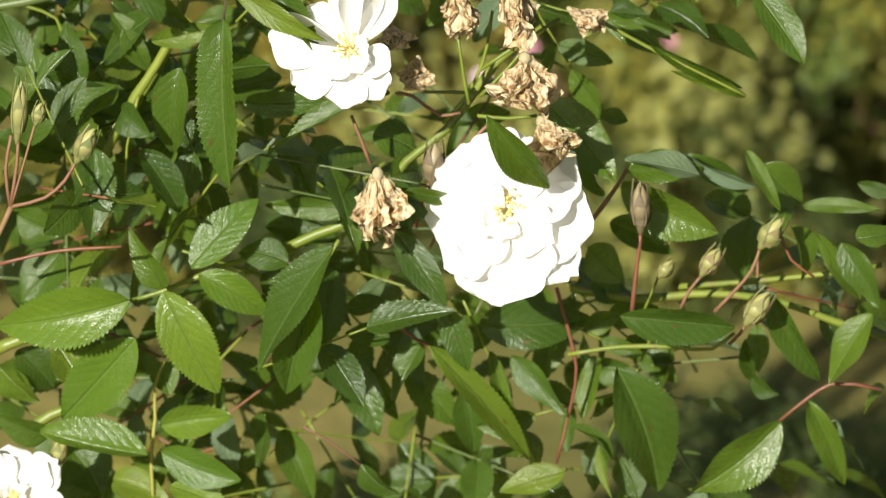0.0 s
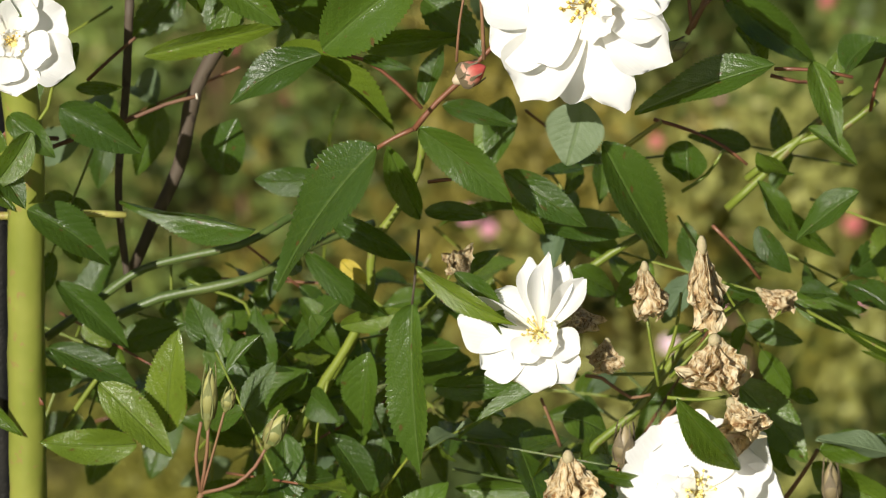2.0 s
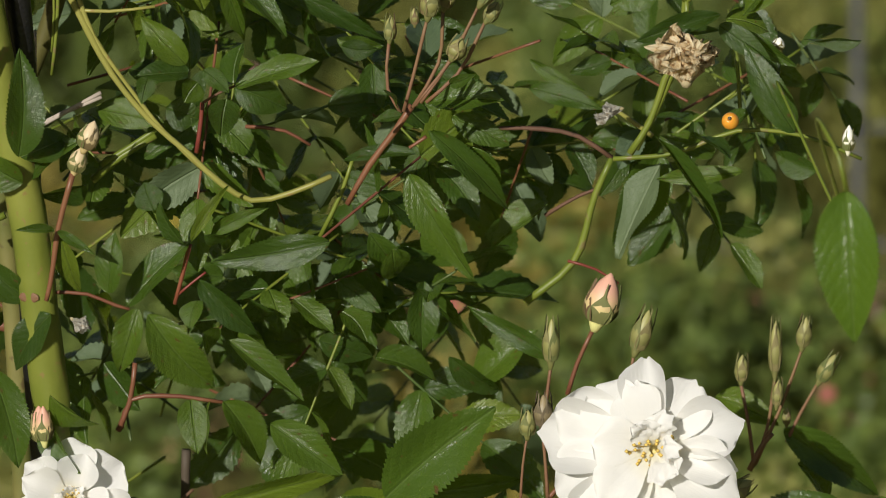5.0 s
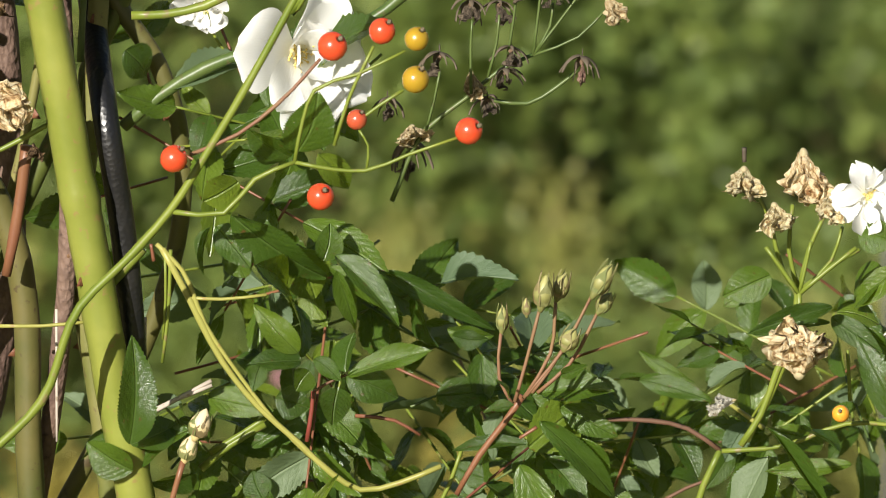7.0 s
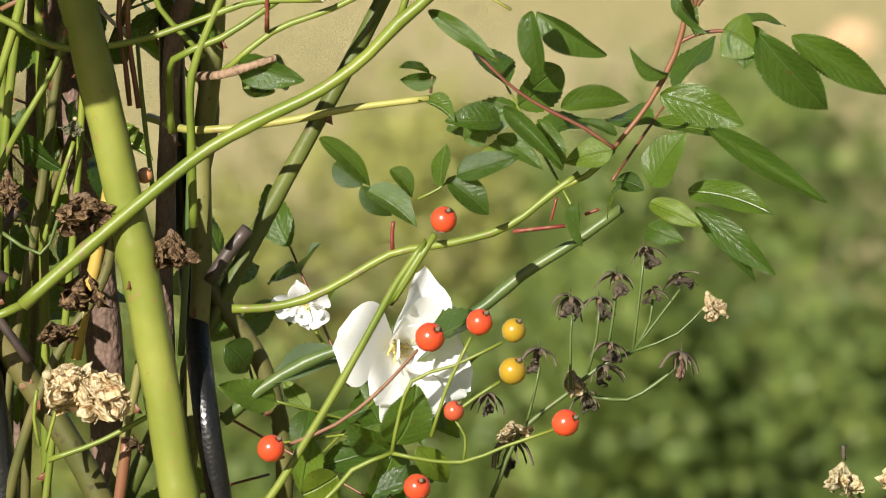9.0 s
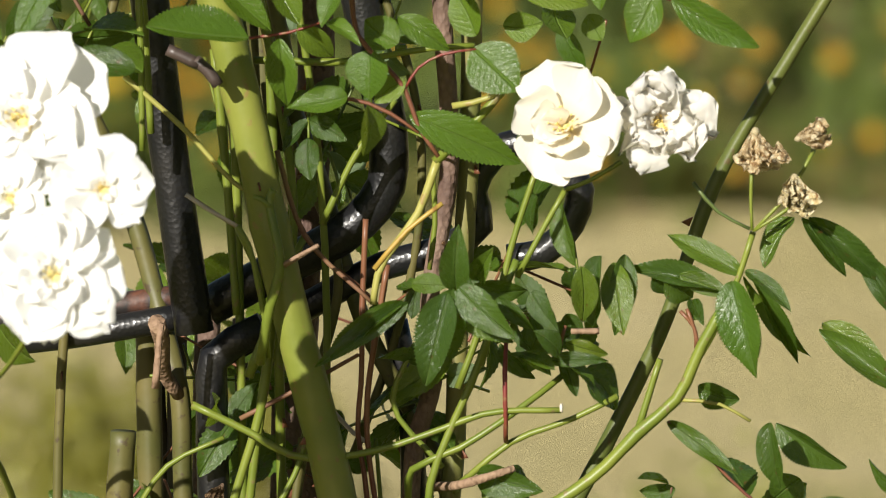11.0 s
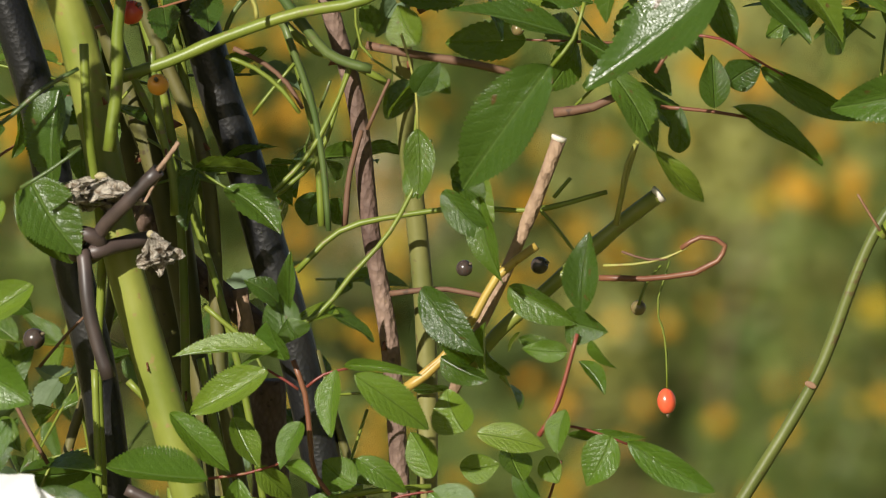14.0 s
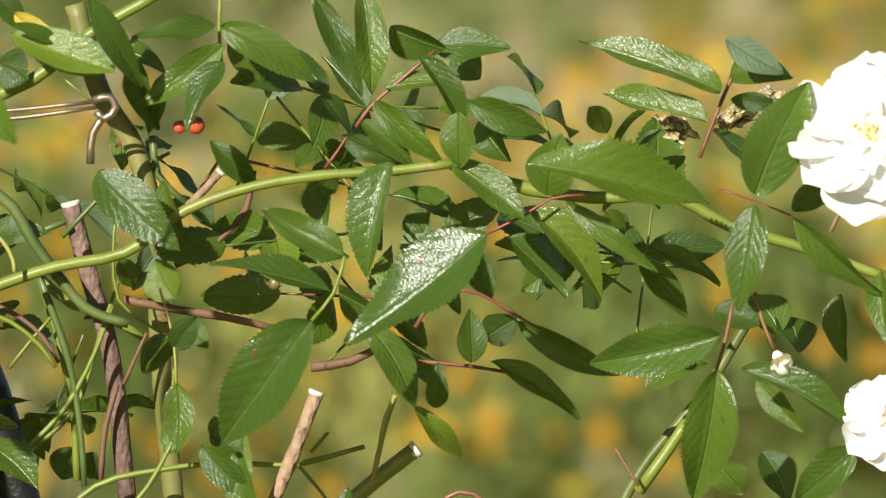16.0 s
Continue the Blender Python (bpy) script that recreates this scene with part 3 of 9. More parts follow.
def bloom(b, kind, x, y, z, r, fx, fy, fz, seed):
    """An open rose of radius r that faces (fx, fy, fz): petals in rings round a brush of stamens."""
    g = random.Random(seed)
    axis = Vector((fx, fy, fz)).normalized()
    xa, za, _ = axis.orthogonal().normalized(), axis, None
    ya = za.cross(xa)
    core = hang("bloom", RECEPTACLE, b, posed((x, y, z), xa * r, ya * r, za * r), BLOOM_LABEL[kind])
    if kind in SHAPED:
        # petals one by one: bearing, length, width, lift
        xa = (Vector((1, 0, 0)) - za * za.x).normalized()
        ya = za.cross(xa)
        for i, (bearing, ln, wide, lift) in enumerate(SHAPED[kind]):
            out = xa * math.cos(radians(bearing)) + ya * math.sin(radians(bearing))
            up = radians(lift)
            px, py, pz = frame_of(out * math.cos(up) + za * math.sin(up), za - out * 0.2, g.uniform(-8, 8))
            s = r * ln
            at = Vector((x, y, z)) + out * r * 0.05 + za * r * 0.012 * i
            hang("petal", g.choice(PETALS["cream" if kind == "cream" else "ruffle" if ln < 0.5 else "white"]), core, posed(at, px * r * wide * 1.2, py * s, pz * s * 0.8))
        hang("stamen_brush", g.choice(STAMENS), core, posed(Vector((x, y, z)) + za * r * 0.07, xa * r * 1.2, ya * r * 1.2, za * r * 1.2))
        return core
    # each ring: petals, length, lift in degrees, which petals
    rings = {
        "full": ((8, 1.0, 3, "white"), (6, 0.84, 13, "white"), (3, 0.62, 24, "white"), (6, 0.33, 42, "ruffle")),
        "double": ((9, 1.0, 6, "white"), (8, 0.86, 16, "white"), (6, 0.62, 32, "white"), (7, 0.38, 50, "ruffle")),
        "open": ((6, 1.0, 8, "white"), (4, 0.8, 22, "white"), (6, 0.36, 52, "ruffle")),
        "loose": ((8, 1.0, 6, "white"), (4, 0.75, 24, "white"), (4, 0.4, 48, "ruffle")),
        "half": ((5, 1.0, 16, "white"), (4, 0.75, 36, "white"), (2, 0.5, 50, "ruffle")),
        "faded": ((8, 1.0, 20, "faded"), (7, 0.8, 45, "faded"), (5, 0.5, 60, "faded")),
    }[kind]
    ragged = {"full": 11, "double": 12, "open": 9, "loose": 16, "half": 16, "faded": 20}[kind]
    for k, (n, ln, lift, which) in enumerate(rings):
        turn = g.uniform(0, 360)
        for i in range(n):
            if kind == "loose" and k == 0 and i == 2:
                continue
            a = radians(turn + 360 * i / n + g.uniform(-ragged, ragged))
            up = radians(lift + g.uniform(-ragged, ragged) * 0.8)
            out = xa * math.cos(a) + ya * math.sin(a)
            d = out * math.cos(up) + za * math.sin(up)
            px, py, pz = frame_of(d, za - out * 0.2, g.uniform(-ragged, ragged))
            s = r * ln * (g.uniform(0.8, 1.06) if kind == "full" else g.uniform(0.86, 1.08))
            at = Vector((x, y, z)) + out * r * 0.06 + za * r * 0.02 * k
            hang("petal", g.choice(PETALS[which]), core, posed(at, px * s * (0.68 if kind == "loose" else 0.84), py * s, pz * s))
    s = r * 0.95
    hang("stamen_brush", g.choice(STAMENS), core, posed((x, y, z), xa * s, ya * s, za * s))
    return core


SHAPED = {
    "main": ((-102, 1.03, 0.52, 0), (-125, 1.18, 0.6, 1), (173, 1.22, 0.6, 1), (-73, 1.13, 0.4, 3), (20, 0.92, 0.52, 3), (95, 0.98, 0.4, 4), (-30, 1.0, 0.52, 5), (154, 1.12, 0.62, 5), (50, 0.82, 0.55, 6),
             (-158, 1.12, 0.68, 7), (-13, 0.86, 0.42, 8), (130, 0.9, 0.6, 8), (112, 0.72, 0.5, 14), (-140, 0.78, 0.5, 14), (165, 0.62, 0.5, 18), (72, 0.42, 0.34, 36), (100, 0.4, 0.34, 46), (125, 0.38, 0.3, 52),
             (-60, 0.42, 0.34, 38), (-30, 0.44, 0.3, 34), (5, 0.36, 0.3, 50)),
    "spent": ((172, 1.35, 0.72, 0), (140, 1.02, 0.55, 3), (212, 1.1, 0.68, 5), (258, 0.88, 0.6, 8), (300, 0.86, 0.5, 10), (335, 0.7, 0.44, 16), (98, 1.2, 0.32, 14), (84, 1.26, 0.3, 22),
              (66, 1.2, 0.38, 16), (50, 1.14, 0.34, 10), (235, 0.6, 0.42, 30), (300, 0.5, 0.36, 40), (340, 0.45, 0.34, 44), (20, 0.42, 0.3, 46)),
    "garden": ((120, 1.05, 0.85, 1), (185, 1.05, 0.74, 2), (265, 1.1, 0.85, 2), (312, 1.12, 0.62, 3), (350, 1.04, 0.74, 3), (45, 1.02, 0.8, 4), (85, 0.95, 0.66, 6), (218, 0.98, 0.66, 7), (288, 0.96, 0.66, 8), (20, 0.9, 0.62, 9),
               (150, 0.74, 0.6, 13), (240, 0.72, 0.62, 15), (330, 0.68, 0.56, 16), (70, 0.62, 0.55, 20), (195, 0.5, 0.42, 32), (205, 0.42, 0.36, 46), (280, 0.4, 0.36, 40), (130, 0.36, 0.32, 48)),
    "ragged": ((82, 1.15, 0.55, 26), (52, 1.0, 0.6, 44), (168, 1.12, 0.86, 20), (112, 0.7, 0.5, 50), (22, 0.9, 0.6, 30), (250, 1.25, 0.52, 22), (275, 1.15, 0.48, 38), (222, 1.0, 0.55, 34), (318, 1.15, 0.62, 26), (345, 0.95, 0.5, 44), (200, 0.6, 0.45, 58), (300, 0.6, 0.4, 62), (70, 0.55, 0.4, 64)),
    "cream": ((-128, 0.92, 0.95, 4), (-58, 0.98, 0.85, 6), (102, 1.12, 1.05, 12), (5, 1.0, 1.05, 10), (52, 1.0, 0.9, 16), (145, 0.86, 0.8, 30), (-95, 0.62, 0.7, 30), (168, 0.6, 0.6, 50), (205, 0.55, 0.5, 56), (240, 0.5, 0.46, 56), (110, 0.4, 0.4, 60), (300, 0.36, 0.36, 58)),
}


BLOOM_LABEL = {
    "main": "wide open white rose bloom with yellow stamens", "spent": "loose white rose bloom with long narrow petals",
    "double": "full double white rose bloom", "garden": "wide open white rose bloom with broad petals",
    "ragged": "white rose bloom with ragged petals", "cream": "cream rose bloom with a golden heart",
    "full": "wide open double white rose bloom",
    "open": "open white rose bloom",
    "loose": "loose white rose bloom losing its petals",
    "half": "white rose bloom with few petals left",
    "faded": "fading crumpled white rose bloom",
}


def bud(b, kind, bx, by, bz, tx, ty, tz, w):
    """A pointed bud in its sepals."""
    y = Vector((tx - bx, ty - by, tz - bz))
    ln = y.length
    x, y, z = frame_of(y, TOWARD, RNG.uniform(-40, 40))
    body = hang("bud", BUDS[kind], b, posed((bx, by, bz), x * w * 1.5, z * w * 1.5, y * ln), BUD_LABEL[kind])
    which = SEPALS["dark" if kind in ("d", "red") else "light"]
    for i in range(5):
        a = radians(72 * i + 15)
        out = x * math.cos(a) + z * math.sin(a)
        side = y.cross(out)
        tip = 1.02 if kind in ("g", "d") else 0.78
        at = Vector((bx, by, bz)) + y * ln * 0.2 + out * w * 0.2
        lean = (y + out * (-0.02 if kind in ("g", "d") else 0.03)).normalized()
        hang("sepal", which, body, posed(at, side * w * 2.0, lean * ln * 0.86 * tip, out * w * 1.25))
    return body


BUD_LABEL = {
    "g": "pointed green rose bud in its sepals", "d": "dark brownish rose bud", "pink": "swelling cream bud with pink tip",
    "red": "spent bud with red petals", "w": "small white bud", "tan": "tan rose bud",
}


def hip(b, kind, x, y, z, r, dx, dy, dz):
    """A rose hip whose dry crown points to (dx, dy, dz)."""
    ax, ay, az = frame_of((dx, dy, dz), (0, -1, 0.3))
    tall = 1.35 if kind == "long" else 1.0
    body = hang("hip", HIPS[kind], b, posed((x, y, z), ax * r, az * r, ay * r * tall), HIP_LABEL[kind])
    hang("calyx", CALYX_TIP, body, posed((x, y, z), ax * r, az * r, ay * r * tall), "dry dark crown")
    return body


HIP_LABEL = {
    "red": "glossy orange-red rose hip", "long": "oval red rose hip", "dark": "dull red rose hip", "yellow": "ripening ochre rose hip",
    "orange": "orange rose hip", "tan": "tan rose hip", "olive": "small olive rose hip", "black": "blackened dry rose hip",
}


def withered(b, kind, bx, by, bz, tx, ty, tz, w, seed):
    """A withered bloom: crumpled petals that hang from a calyx."""
    g = random.Random(seed)
    y = Vector((tx - bx, ty - by, tz - bz))
    ln = y.length
    x, y, z = frame_of(y, TOWARD, 0)
    core = hang("withered_bloom", DRY_CORE["d" if kind in ("d", "b", "pk") else "g"], b, posed((bx, by, bz), x * w * 0.8, z * w * 0.8, y * ln * 0.55), DRY_LABEL[kind])
    if kind in ("d", "pk"):
        # a dead calyx: a stub above sepals that droop like a small umbrella
        hang("stub", STUB, core, posed(Vector((bx, by, bz)) + y * ln * 0.2, x * w * 0.5, z * w * 0.5, y * -ln * 0.6))
        for i in range(6):
            a = radians(60 * i + g.uniform(-14, 14))
            out = x * math.cos(a) + z * math.sin(a)
            d = (out * g.uniform(0.4, 0.9) + y * g.uniform(0.5, 1.0)).normalized()
            side = y.cross(out)
            f = ln * g.uniform(0.75, 1.15)
            hang("sepal", DEAD_SEPAL, core, posed((bx, by, bz), side * f * g.uniform(0.55, 1.0), d * f, d.cross(side) * f * -1.6))
    n = 10 if ln > 0.008 else 6
    if kind in ("d", "pk"):
        n = 2
    for i in range(n):
        a = g.uniform(0, 6.28)
        out = x * math.cos(a) + z * math.sin(a) * 0.8
        f = g.uniform(0.15, 1.0) ** 0.6
        d = (y * ln * g.uniform(0.65, 1.0) + out * w * 0.33 * f)
        px, py, pz = frame_of(d, out, g.uniform(-60, 60))
        at = Vector((bx, by, bz)) + y * ln * g.uniform(0.05, 0.25) + out * w * 0.1
        hang("petal", g.choice(CRUMPLED[kind]), core, posed(at, px * w * g.uniform(0.6, 1.0), py * d.length * 0.92, pz * w * g.uniform(0.5, 0.9)))
    return core


STUB = lathe("stub", [(0.12, 0), (0.14, 0.3), (0.07, 0.6), (0.09, 0.8), (0.03, 1.0)], STEM["d"], 7)
DEAD_SEPAL = sepal_mesh(DRY["d"])


DRY_LABEL = {
    "t": "withered tan rose bloom with crumpled petals", "c": "withered cream rose bloom", "w": "shrivelled white petals", "b": "brown dry rose bloom",
    "d": "dark dead rose calyx", "pale": "bleached curled dry leaf", "pk": "dry pinkish calyx", "g": "dry greenish calyx",
}


def thicket(b, seed, n, y0, y1, x0, z0, x1, z1):
    """Leaves that fill a stretch of the plant behind the foremost ones: sprigs of three to five leaflets, turned every way."""
    g = random.Random(seed)
    left = n
    while left > 0:
        x, z, y = g.uniform(x0, x1), g.uniform(z1, z0), g.uniform(y0, y1)
        k = g.choice((3, 5))
        a = g.uniform(0, 6.28)
        d = Vector((math.cos(a), g.uniform(-0.9, 0.7), math.sin(a) * 0.7 - 0.3)).normalized()
        s = g.uniform(0.017, 0.033)
        root = Vector((x, y, z))
        end = root + d * s * (1.1 if k == 3 else 1.9)
        stem(b, g.choice(("g", "g", "r", "dg")), 0.0006, root - d * s * 0.7, root, end)
        flat = Vector((g.gauss(0, 0.5), -0.5 + g.gauss(0, 0.5), 0.7)).normalized()
        side = d.cross(flat).normalized()
        spots = [(end, d, 1.1)]
        for j in range((k - 1) // 2):
            q = root.lerp(end, 0.35 + 0.4 * j)
            for sg in (-1, 1):
                spots.append((q, (d * 0.55 + side * sg + Vector((0, 0, -0.25))).normalized(), 0.92))
        for q, v, f in spots:
            ln = s * f * g.uniform(0.85, 1.15)
            w = ln * g.uniform(0.42, 0.58)
            xa, ya, za = frame_of(v, flat, g.gauss(0, 26))
            hang("leaflet", g.choice(FILLERS), b, posed(q, xa * w, ya * ln, za * ln))
            left -= 1


k = Mat("grey_metal", (0.28, 0.28, 0.29), 0.5, metal=0.3)
k.color(k.ramp(k.noise(50.0), (0.4, (0.09, 0.09, 0.10)), (0.7, (0.17, 0.17, 0.17))))
GREY = k.m


def rod(b, name, material, r, *pts, hollow=False):
    """A metal or rubber rod through the points."""
    me = tube(name, pts, r, r, material, 18, 0.008, 0.03 if r > 0.002 else 0.0, 0.0, None, hollow)
    return hang(name, me, b, Matrix.Translation(pts[0]))


# ---- the garden behind ----
k = Mat("garden_ground", rough=0.95, spec=0.15)
n1, n2, n3 = k.noise(0.55, 3.0), k.noise(3.5, 4.0), k.noise(38.0, 4.0)
c = k.mix(k.ramp(n1, (0.42, (0, 0, 0)), (0.6, (1, 1, 1))), (0.25, 0.21, 0.06), (0.10, 0.115, 0.03))
c = k.mix(k.ramp(n2, (0.4, (0, 0, 0)), (0.7, (0.8, 0.8, 0.8))), c, (0.30, 0.245, 0.08))
c = k.mix(k.ramp(n3, (0.35, (0.55, 0.55, 0.55)), (0.6, (0, 0, 0))), c, (0.13, 0.125, 0.035))
k.color(c)
k.bump(n3, 0.3, 0.01)
GROUND = k.m
# dry grass colour, raised to stand in for sun on upright blades
k = Mat("dry_lawn", rough=0.95, spec=0.15)
n1, n2, n3 = k.noise(0.35, 3.0), k.noise(2.2, 4.0), k.noise(45.0, 4.0)
c = k.mix(k.ramp(n1, (0.4, (0, 0, 0)), (0.62, (1, 1, 1))), (0.57, 0.475, 0.235), (0.47, 0.40, 0.17))
c = k.mix(k.ramp(n2, (0.45, (0, 0, 0)), (0.7, (0.7, 0.7, 0.7))), c, (0.62, 0.52, 0.28))
c = k.mix(k.ramp(n3, (0.4, (0.4, 0.4, 0.4)), (0.6, (0, 0, 0))), c, (0.26, 0.23, 0.09))
k.color(c)
k.bump(n3, 0.8, 0.03)
LAWN = k.m


def sheet(name, x0, x1, y0, y1, z, material, label, steps=40):
    """A gently uneven sheet of ground."""
    verts, faces = [], []
    for j in range(steps + 1):
        for i in range(steps + 1):
            x, y = x0 + (x1 - x0) * i / steps, y0 + (y1 - y0) * j / steps
            verts.append((x, y, z + (0.015 * noise.noise(Vector((x * 0.8, y * 0.8, 3))) if z > 0 else 0)))
    for j in range(steps):
        for i in range(steps):
            a = j * (steps + 1) + i
            faces.append((a, a + 1, a + steps + 2, a + steps + 1))
    return tagged(new(name, mesh_of(name, verts, faces, material)), label, "ground", "", "structure")


sheet("ground", -400, 400, -400, 400, 0.0, GROUND, "rough garden ground with yellowish grass")
sheet("lawn", -12, 12, 5.6, 9.5, 0.03, LAWN, "sunlit dry tan lawn")
sheet("lawn", -30, 30, 14.0, 60, 0.03, LAWN, "sunlit dry lawn beyond the flower bed")


def foliage_material(name, stops, through_color):
    k = Mat(name, rough=0.5, spec=0.4)
    isl = k.t.nodes.new("ShaderNodeNewGeometry").outputs["Random Per Island"]
    c = k.ramp(isl, *stops)
    k.color(k.mix(k.ramp(k.noise(3.2, 2.0), (0.42, (0, 0, 0)), (0.66, (0.55, 0.55, 0.55))), c, (0.035, 0.055, 0.014)))
    k.lucent(through_color, 0.3)
    return k.m


# sunny is a copy of mid with sunlight put into the leaf colour
FOLIAGE = {
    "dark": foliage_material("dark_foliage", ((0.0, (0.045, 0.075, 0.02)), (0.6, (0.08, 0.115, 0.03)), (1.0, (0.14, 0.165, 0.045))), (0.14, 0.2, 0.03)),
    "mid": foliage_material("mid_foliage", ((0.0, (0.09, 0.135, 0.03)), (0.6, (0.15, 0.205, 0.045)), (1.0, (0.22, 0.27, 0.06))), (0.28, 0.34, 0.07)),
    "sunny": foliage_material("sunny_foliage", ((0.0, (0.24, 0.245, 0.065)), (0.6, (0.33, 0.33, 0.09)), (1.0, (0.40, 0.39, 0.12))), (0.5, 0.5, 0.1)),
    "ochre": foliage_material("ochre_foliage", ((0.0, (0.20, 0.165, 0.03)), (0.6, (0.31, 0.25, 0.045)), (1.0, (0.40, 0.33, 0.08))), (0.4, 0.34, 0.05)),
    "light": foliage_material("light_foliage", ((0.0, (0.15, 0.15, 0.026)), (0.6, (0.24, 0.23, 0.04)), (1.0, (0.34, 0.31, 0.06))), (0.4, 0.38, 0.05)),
}


def foliage_mesh(seed, material, n, size, rx, rz):
    """A bush of many small leaves with an uneven outline and gaps."""
    g = random.Random(seed)
    verts, faces = [], []
    tufts = []
    for _ in range(30):
        a, h = g.uniform(0, 6.28), g.uniform(0.05, 1.0)
        r = 0.95 * math.sqrt(max(0.08, 1 - h * h)) * g.uniform(0.55, 1.05)
        tufts.append((Vector((r * math.cos(a), r * math.sin(a), h * g.uniform(0.85, 1.1))), g.uniform(0.13, 0.27)))
    for i in range(n):
        c, r = g.choice(tufts)
        p = c + Vector((g.gauss(0, 1), g.gauss(0, 1), g.gauss(0, 0.8))).normalized() * r * g.uniform(0.4, 1.05)
        p = Vector((p.x * rx, p.y * rx, max(0.01, p.z * rz)))
        d = Vector((g.gauss(0, 1), g.gauss(0, 1), g.gauss(0, 0.6))).normalized()
        s = d.orthogonal().normalized()
        s.rotate(Matrix.Rotation(g.uniform(0, 6.28), 3, d))
        ln, w = size * g.uniform(0.7, 1.3), size * g.uniform(0.25, 0.42)
        up = d.cross(s) * size * 0.12
        a = len(verts)
        verts += [p, p + d * ln * 0.45 + s * w + up, p + d * ln, p + d * ln * 0.45 - s * w + up]
        faces += [(a, a + 1, a + 2), (a, a + 2, a + 3)]
    return mesh_of("foliage", verts, faces, material, None, False)


BUSHES = {key: [foliage_mesh(i, m, 3600, 0.022, 0.36, 0.5) for i in range(3)] for key, m in FOLIAGE.items()}
HEDGE = [foliage_mesh(20 + i, FOLIAGE[key], 1500, 0.22, 2.2, 2.4) for i, key in enumerate(("dark", "mid", "dark"))]


def small_flower(color, name):
    """A small garden flower: two rings of rounded petals."""
    k = Mat(name, rough=0.6, spec=0.2)
    k.color(k.mix(k.noise(30.0), color, tuple(min(1, v * 1.25) for v in color)))
    k.lucent(color, 0.25)
    verts, faces = [], []
    for ring, (n, ln, up) in enumerate(((6, 1.0, 0.25), (5, 0.65, 0.7))):
        for i in range(n):
            a = 2 * math.pi * (i + ring * 0.5) / n
            o = Vector((math.cos(a), math.sin(a), 0))
            s = Vector((-o.y, o.x, 0))
            b = len(verts)
            for t, w in ((0.0, 0.1), (0.5, 0.42), (0.85, 0.4), (1.0, 0.15)):
                q = o * ln * t * math.cos(up) + Vector((0, 0, ln * t * math.sin(up) + 0.1 * ring))
                verts += [q - s * w * ln, q + s * w * ln]
            for j in range(3):
                faces.append((b + 2 * j, b + 2 * j + 1, b + 2 * j + 3, b + 2 * j + 2))
    return mesh_of("flower", verts, faces, k.m)


FLOWERS = {
    "pink": small_flower((0.60, 0.28, 0.36), "pink_flower"), "rose": small_flower((0.45, 0.14, 0.13), "red_flower"),
    "pale": small_flower((0.66, 0.50, 0.54), "pale_pink_flower"), "yellow": small_flower((0.6, 0.44, 0.05), "yellow_flower"),
    "ochre": small_flower((0.44, 0.23, 0.02), "ochre_flower"), "orange": small_flower((0.44, 0.24, 0.015), "orange_flower"), "gold": small_flower((0.46, 0.33, 0.025), "golden_flower"),
    "peach": small_flower((0.62, 0.40, 0.24), "peach_flower"),
}
TRUNK = tube("bush_stem", [(0, 0, -0.05), (0.01, 0.0, 0.15), (-0.01, 0.01, 0.2)], 0.006, 0.003, STEM["b"], 7, 0.05)


def bush(x, y, s, key, flowers, colors, label, group, seed, fs=0.03, tall=1.0):
    """A garden bush: stems, foliage and its flowers."""
    g = random.Random(seed)
    b = thing("flower_bush" if flowers else "shrub", (x, y, 0.0), label, "bush", group)
    base = Matrix.Translation((x, y, 0)) @ Matrix.Rotation(g.uniform(0, 6.28), 4, "Z") @ Matrix.Diagonal((s, s, s * tall, 1))
    hang("bush_stem", TRUNK, b, base)
    hang("foliage", g.choice(BUSHES[key]), b, base)
    for i in range(flowers):
        a, r = g.uniform(0, 6.28), 0.46 * s * math.sqrt(g.random())
        z = s * tall * (0.20 + 0.40 * g.random())
        q = Vector((x + r * math.cos(a), y + r * math.sin(a), z))
        d = Vector((g.gauss(0, 0.5), -0.8, g.uniform(0.1, 0.9)))
        xa, ya, za = frame_of(d, (0, 0, 1))
        f = fs * g.uniform(0.7, 1.2)
        hang("flower", FLOWERS[g.choice(colors)], b, posed(q, xa * f, za * f, ya * f))
    return b


G = random.Random(3)
# low sunlit weeds at the foot of the arch; dark key paints shade right
for i in range(26):
    wx = -0.9 + (i % 13) * 0.16 + G.uniform(-0.07, 0.07)
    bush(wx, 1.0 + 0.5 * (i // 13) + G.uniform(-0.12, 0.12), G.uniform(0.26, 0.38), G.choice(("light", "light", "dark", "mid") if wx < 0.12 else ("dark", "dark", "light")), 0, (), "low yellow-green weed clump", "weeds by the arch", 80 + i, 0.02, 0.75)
# rose bushes just behind the arch
for i in range(30):
    rx = -1.05 + (i % 15) * 0.17 + G.uniform(-0.06, 0.06)
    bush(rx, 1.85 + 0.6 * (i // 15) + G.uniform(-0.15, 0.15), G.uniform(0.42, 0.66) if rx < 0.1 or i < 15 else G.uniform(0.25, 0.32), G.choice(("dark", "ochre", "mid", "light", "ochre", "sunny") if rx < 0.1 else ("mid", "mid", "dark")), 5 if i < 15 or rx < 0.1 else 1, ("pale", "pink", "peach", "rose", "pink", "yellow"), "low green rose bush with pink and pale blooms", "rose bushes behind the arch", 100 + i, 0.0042)
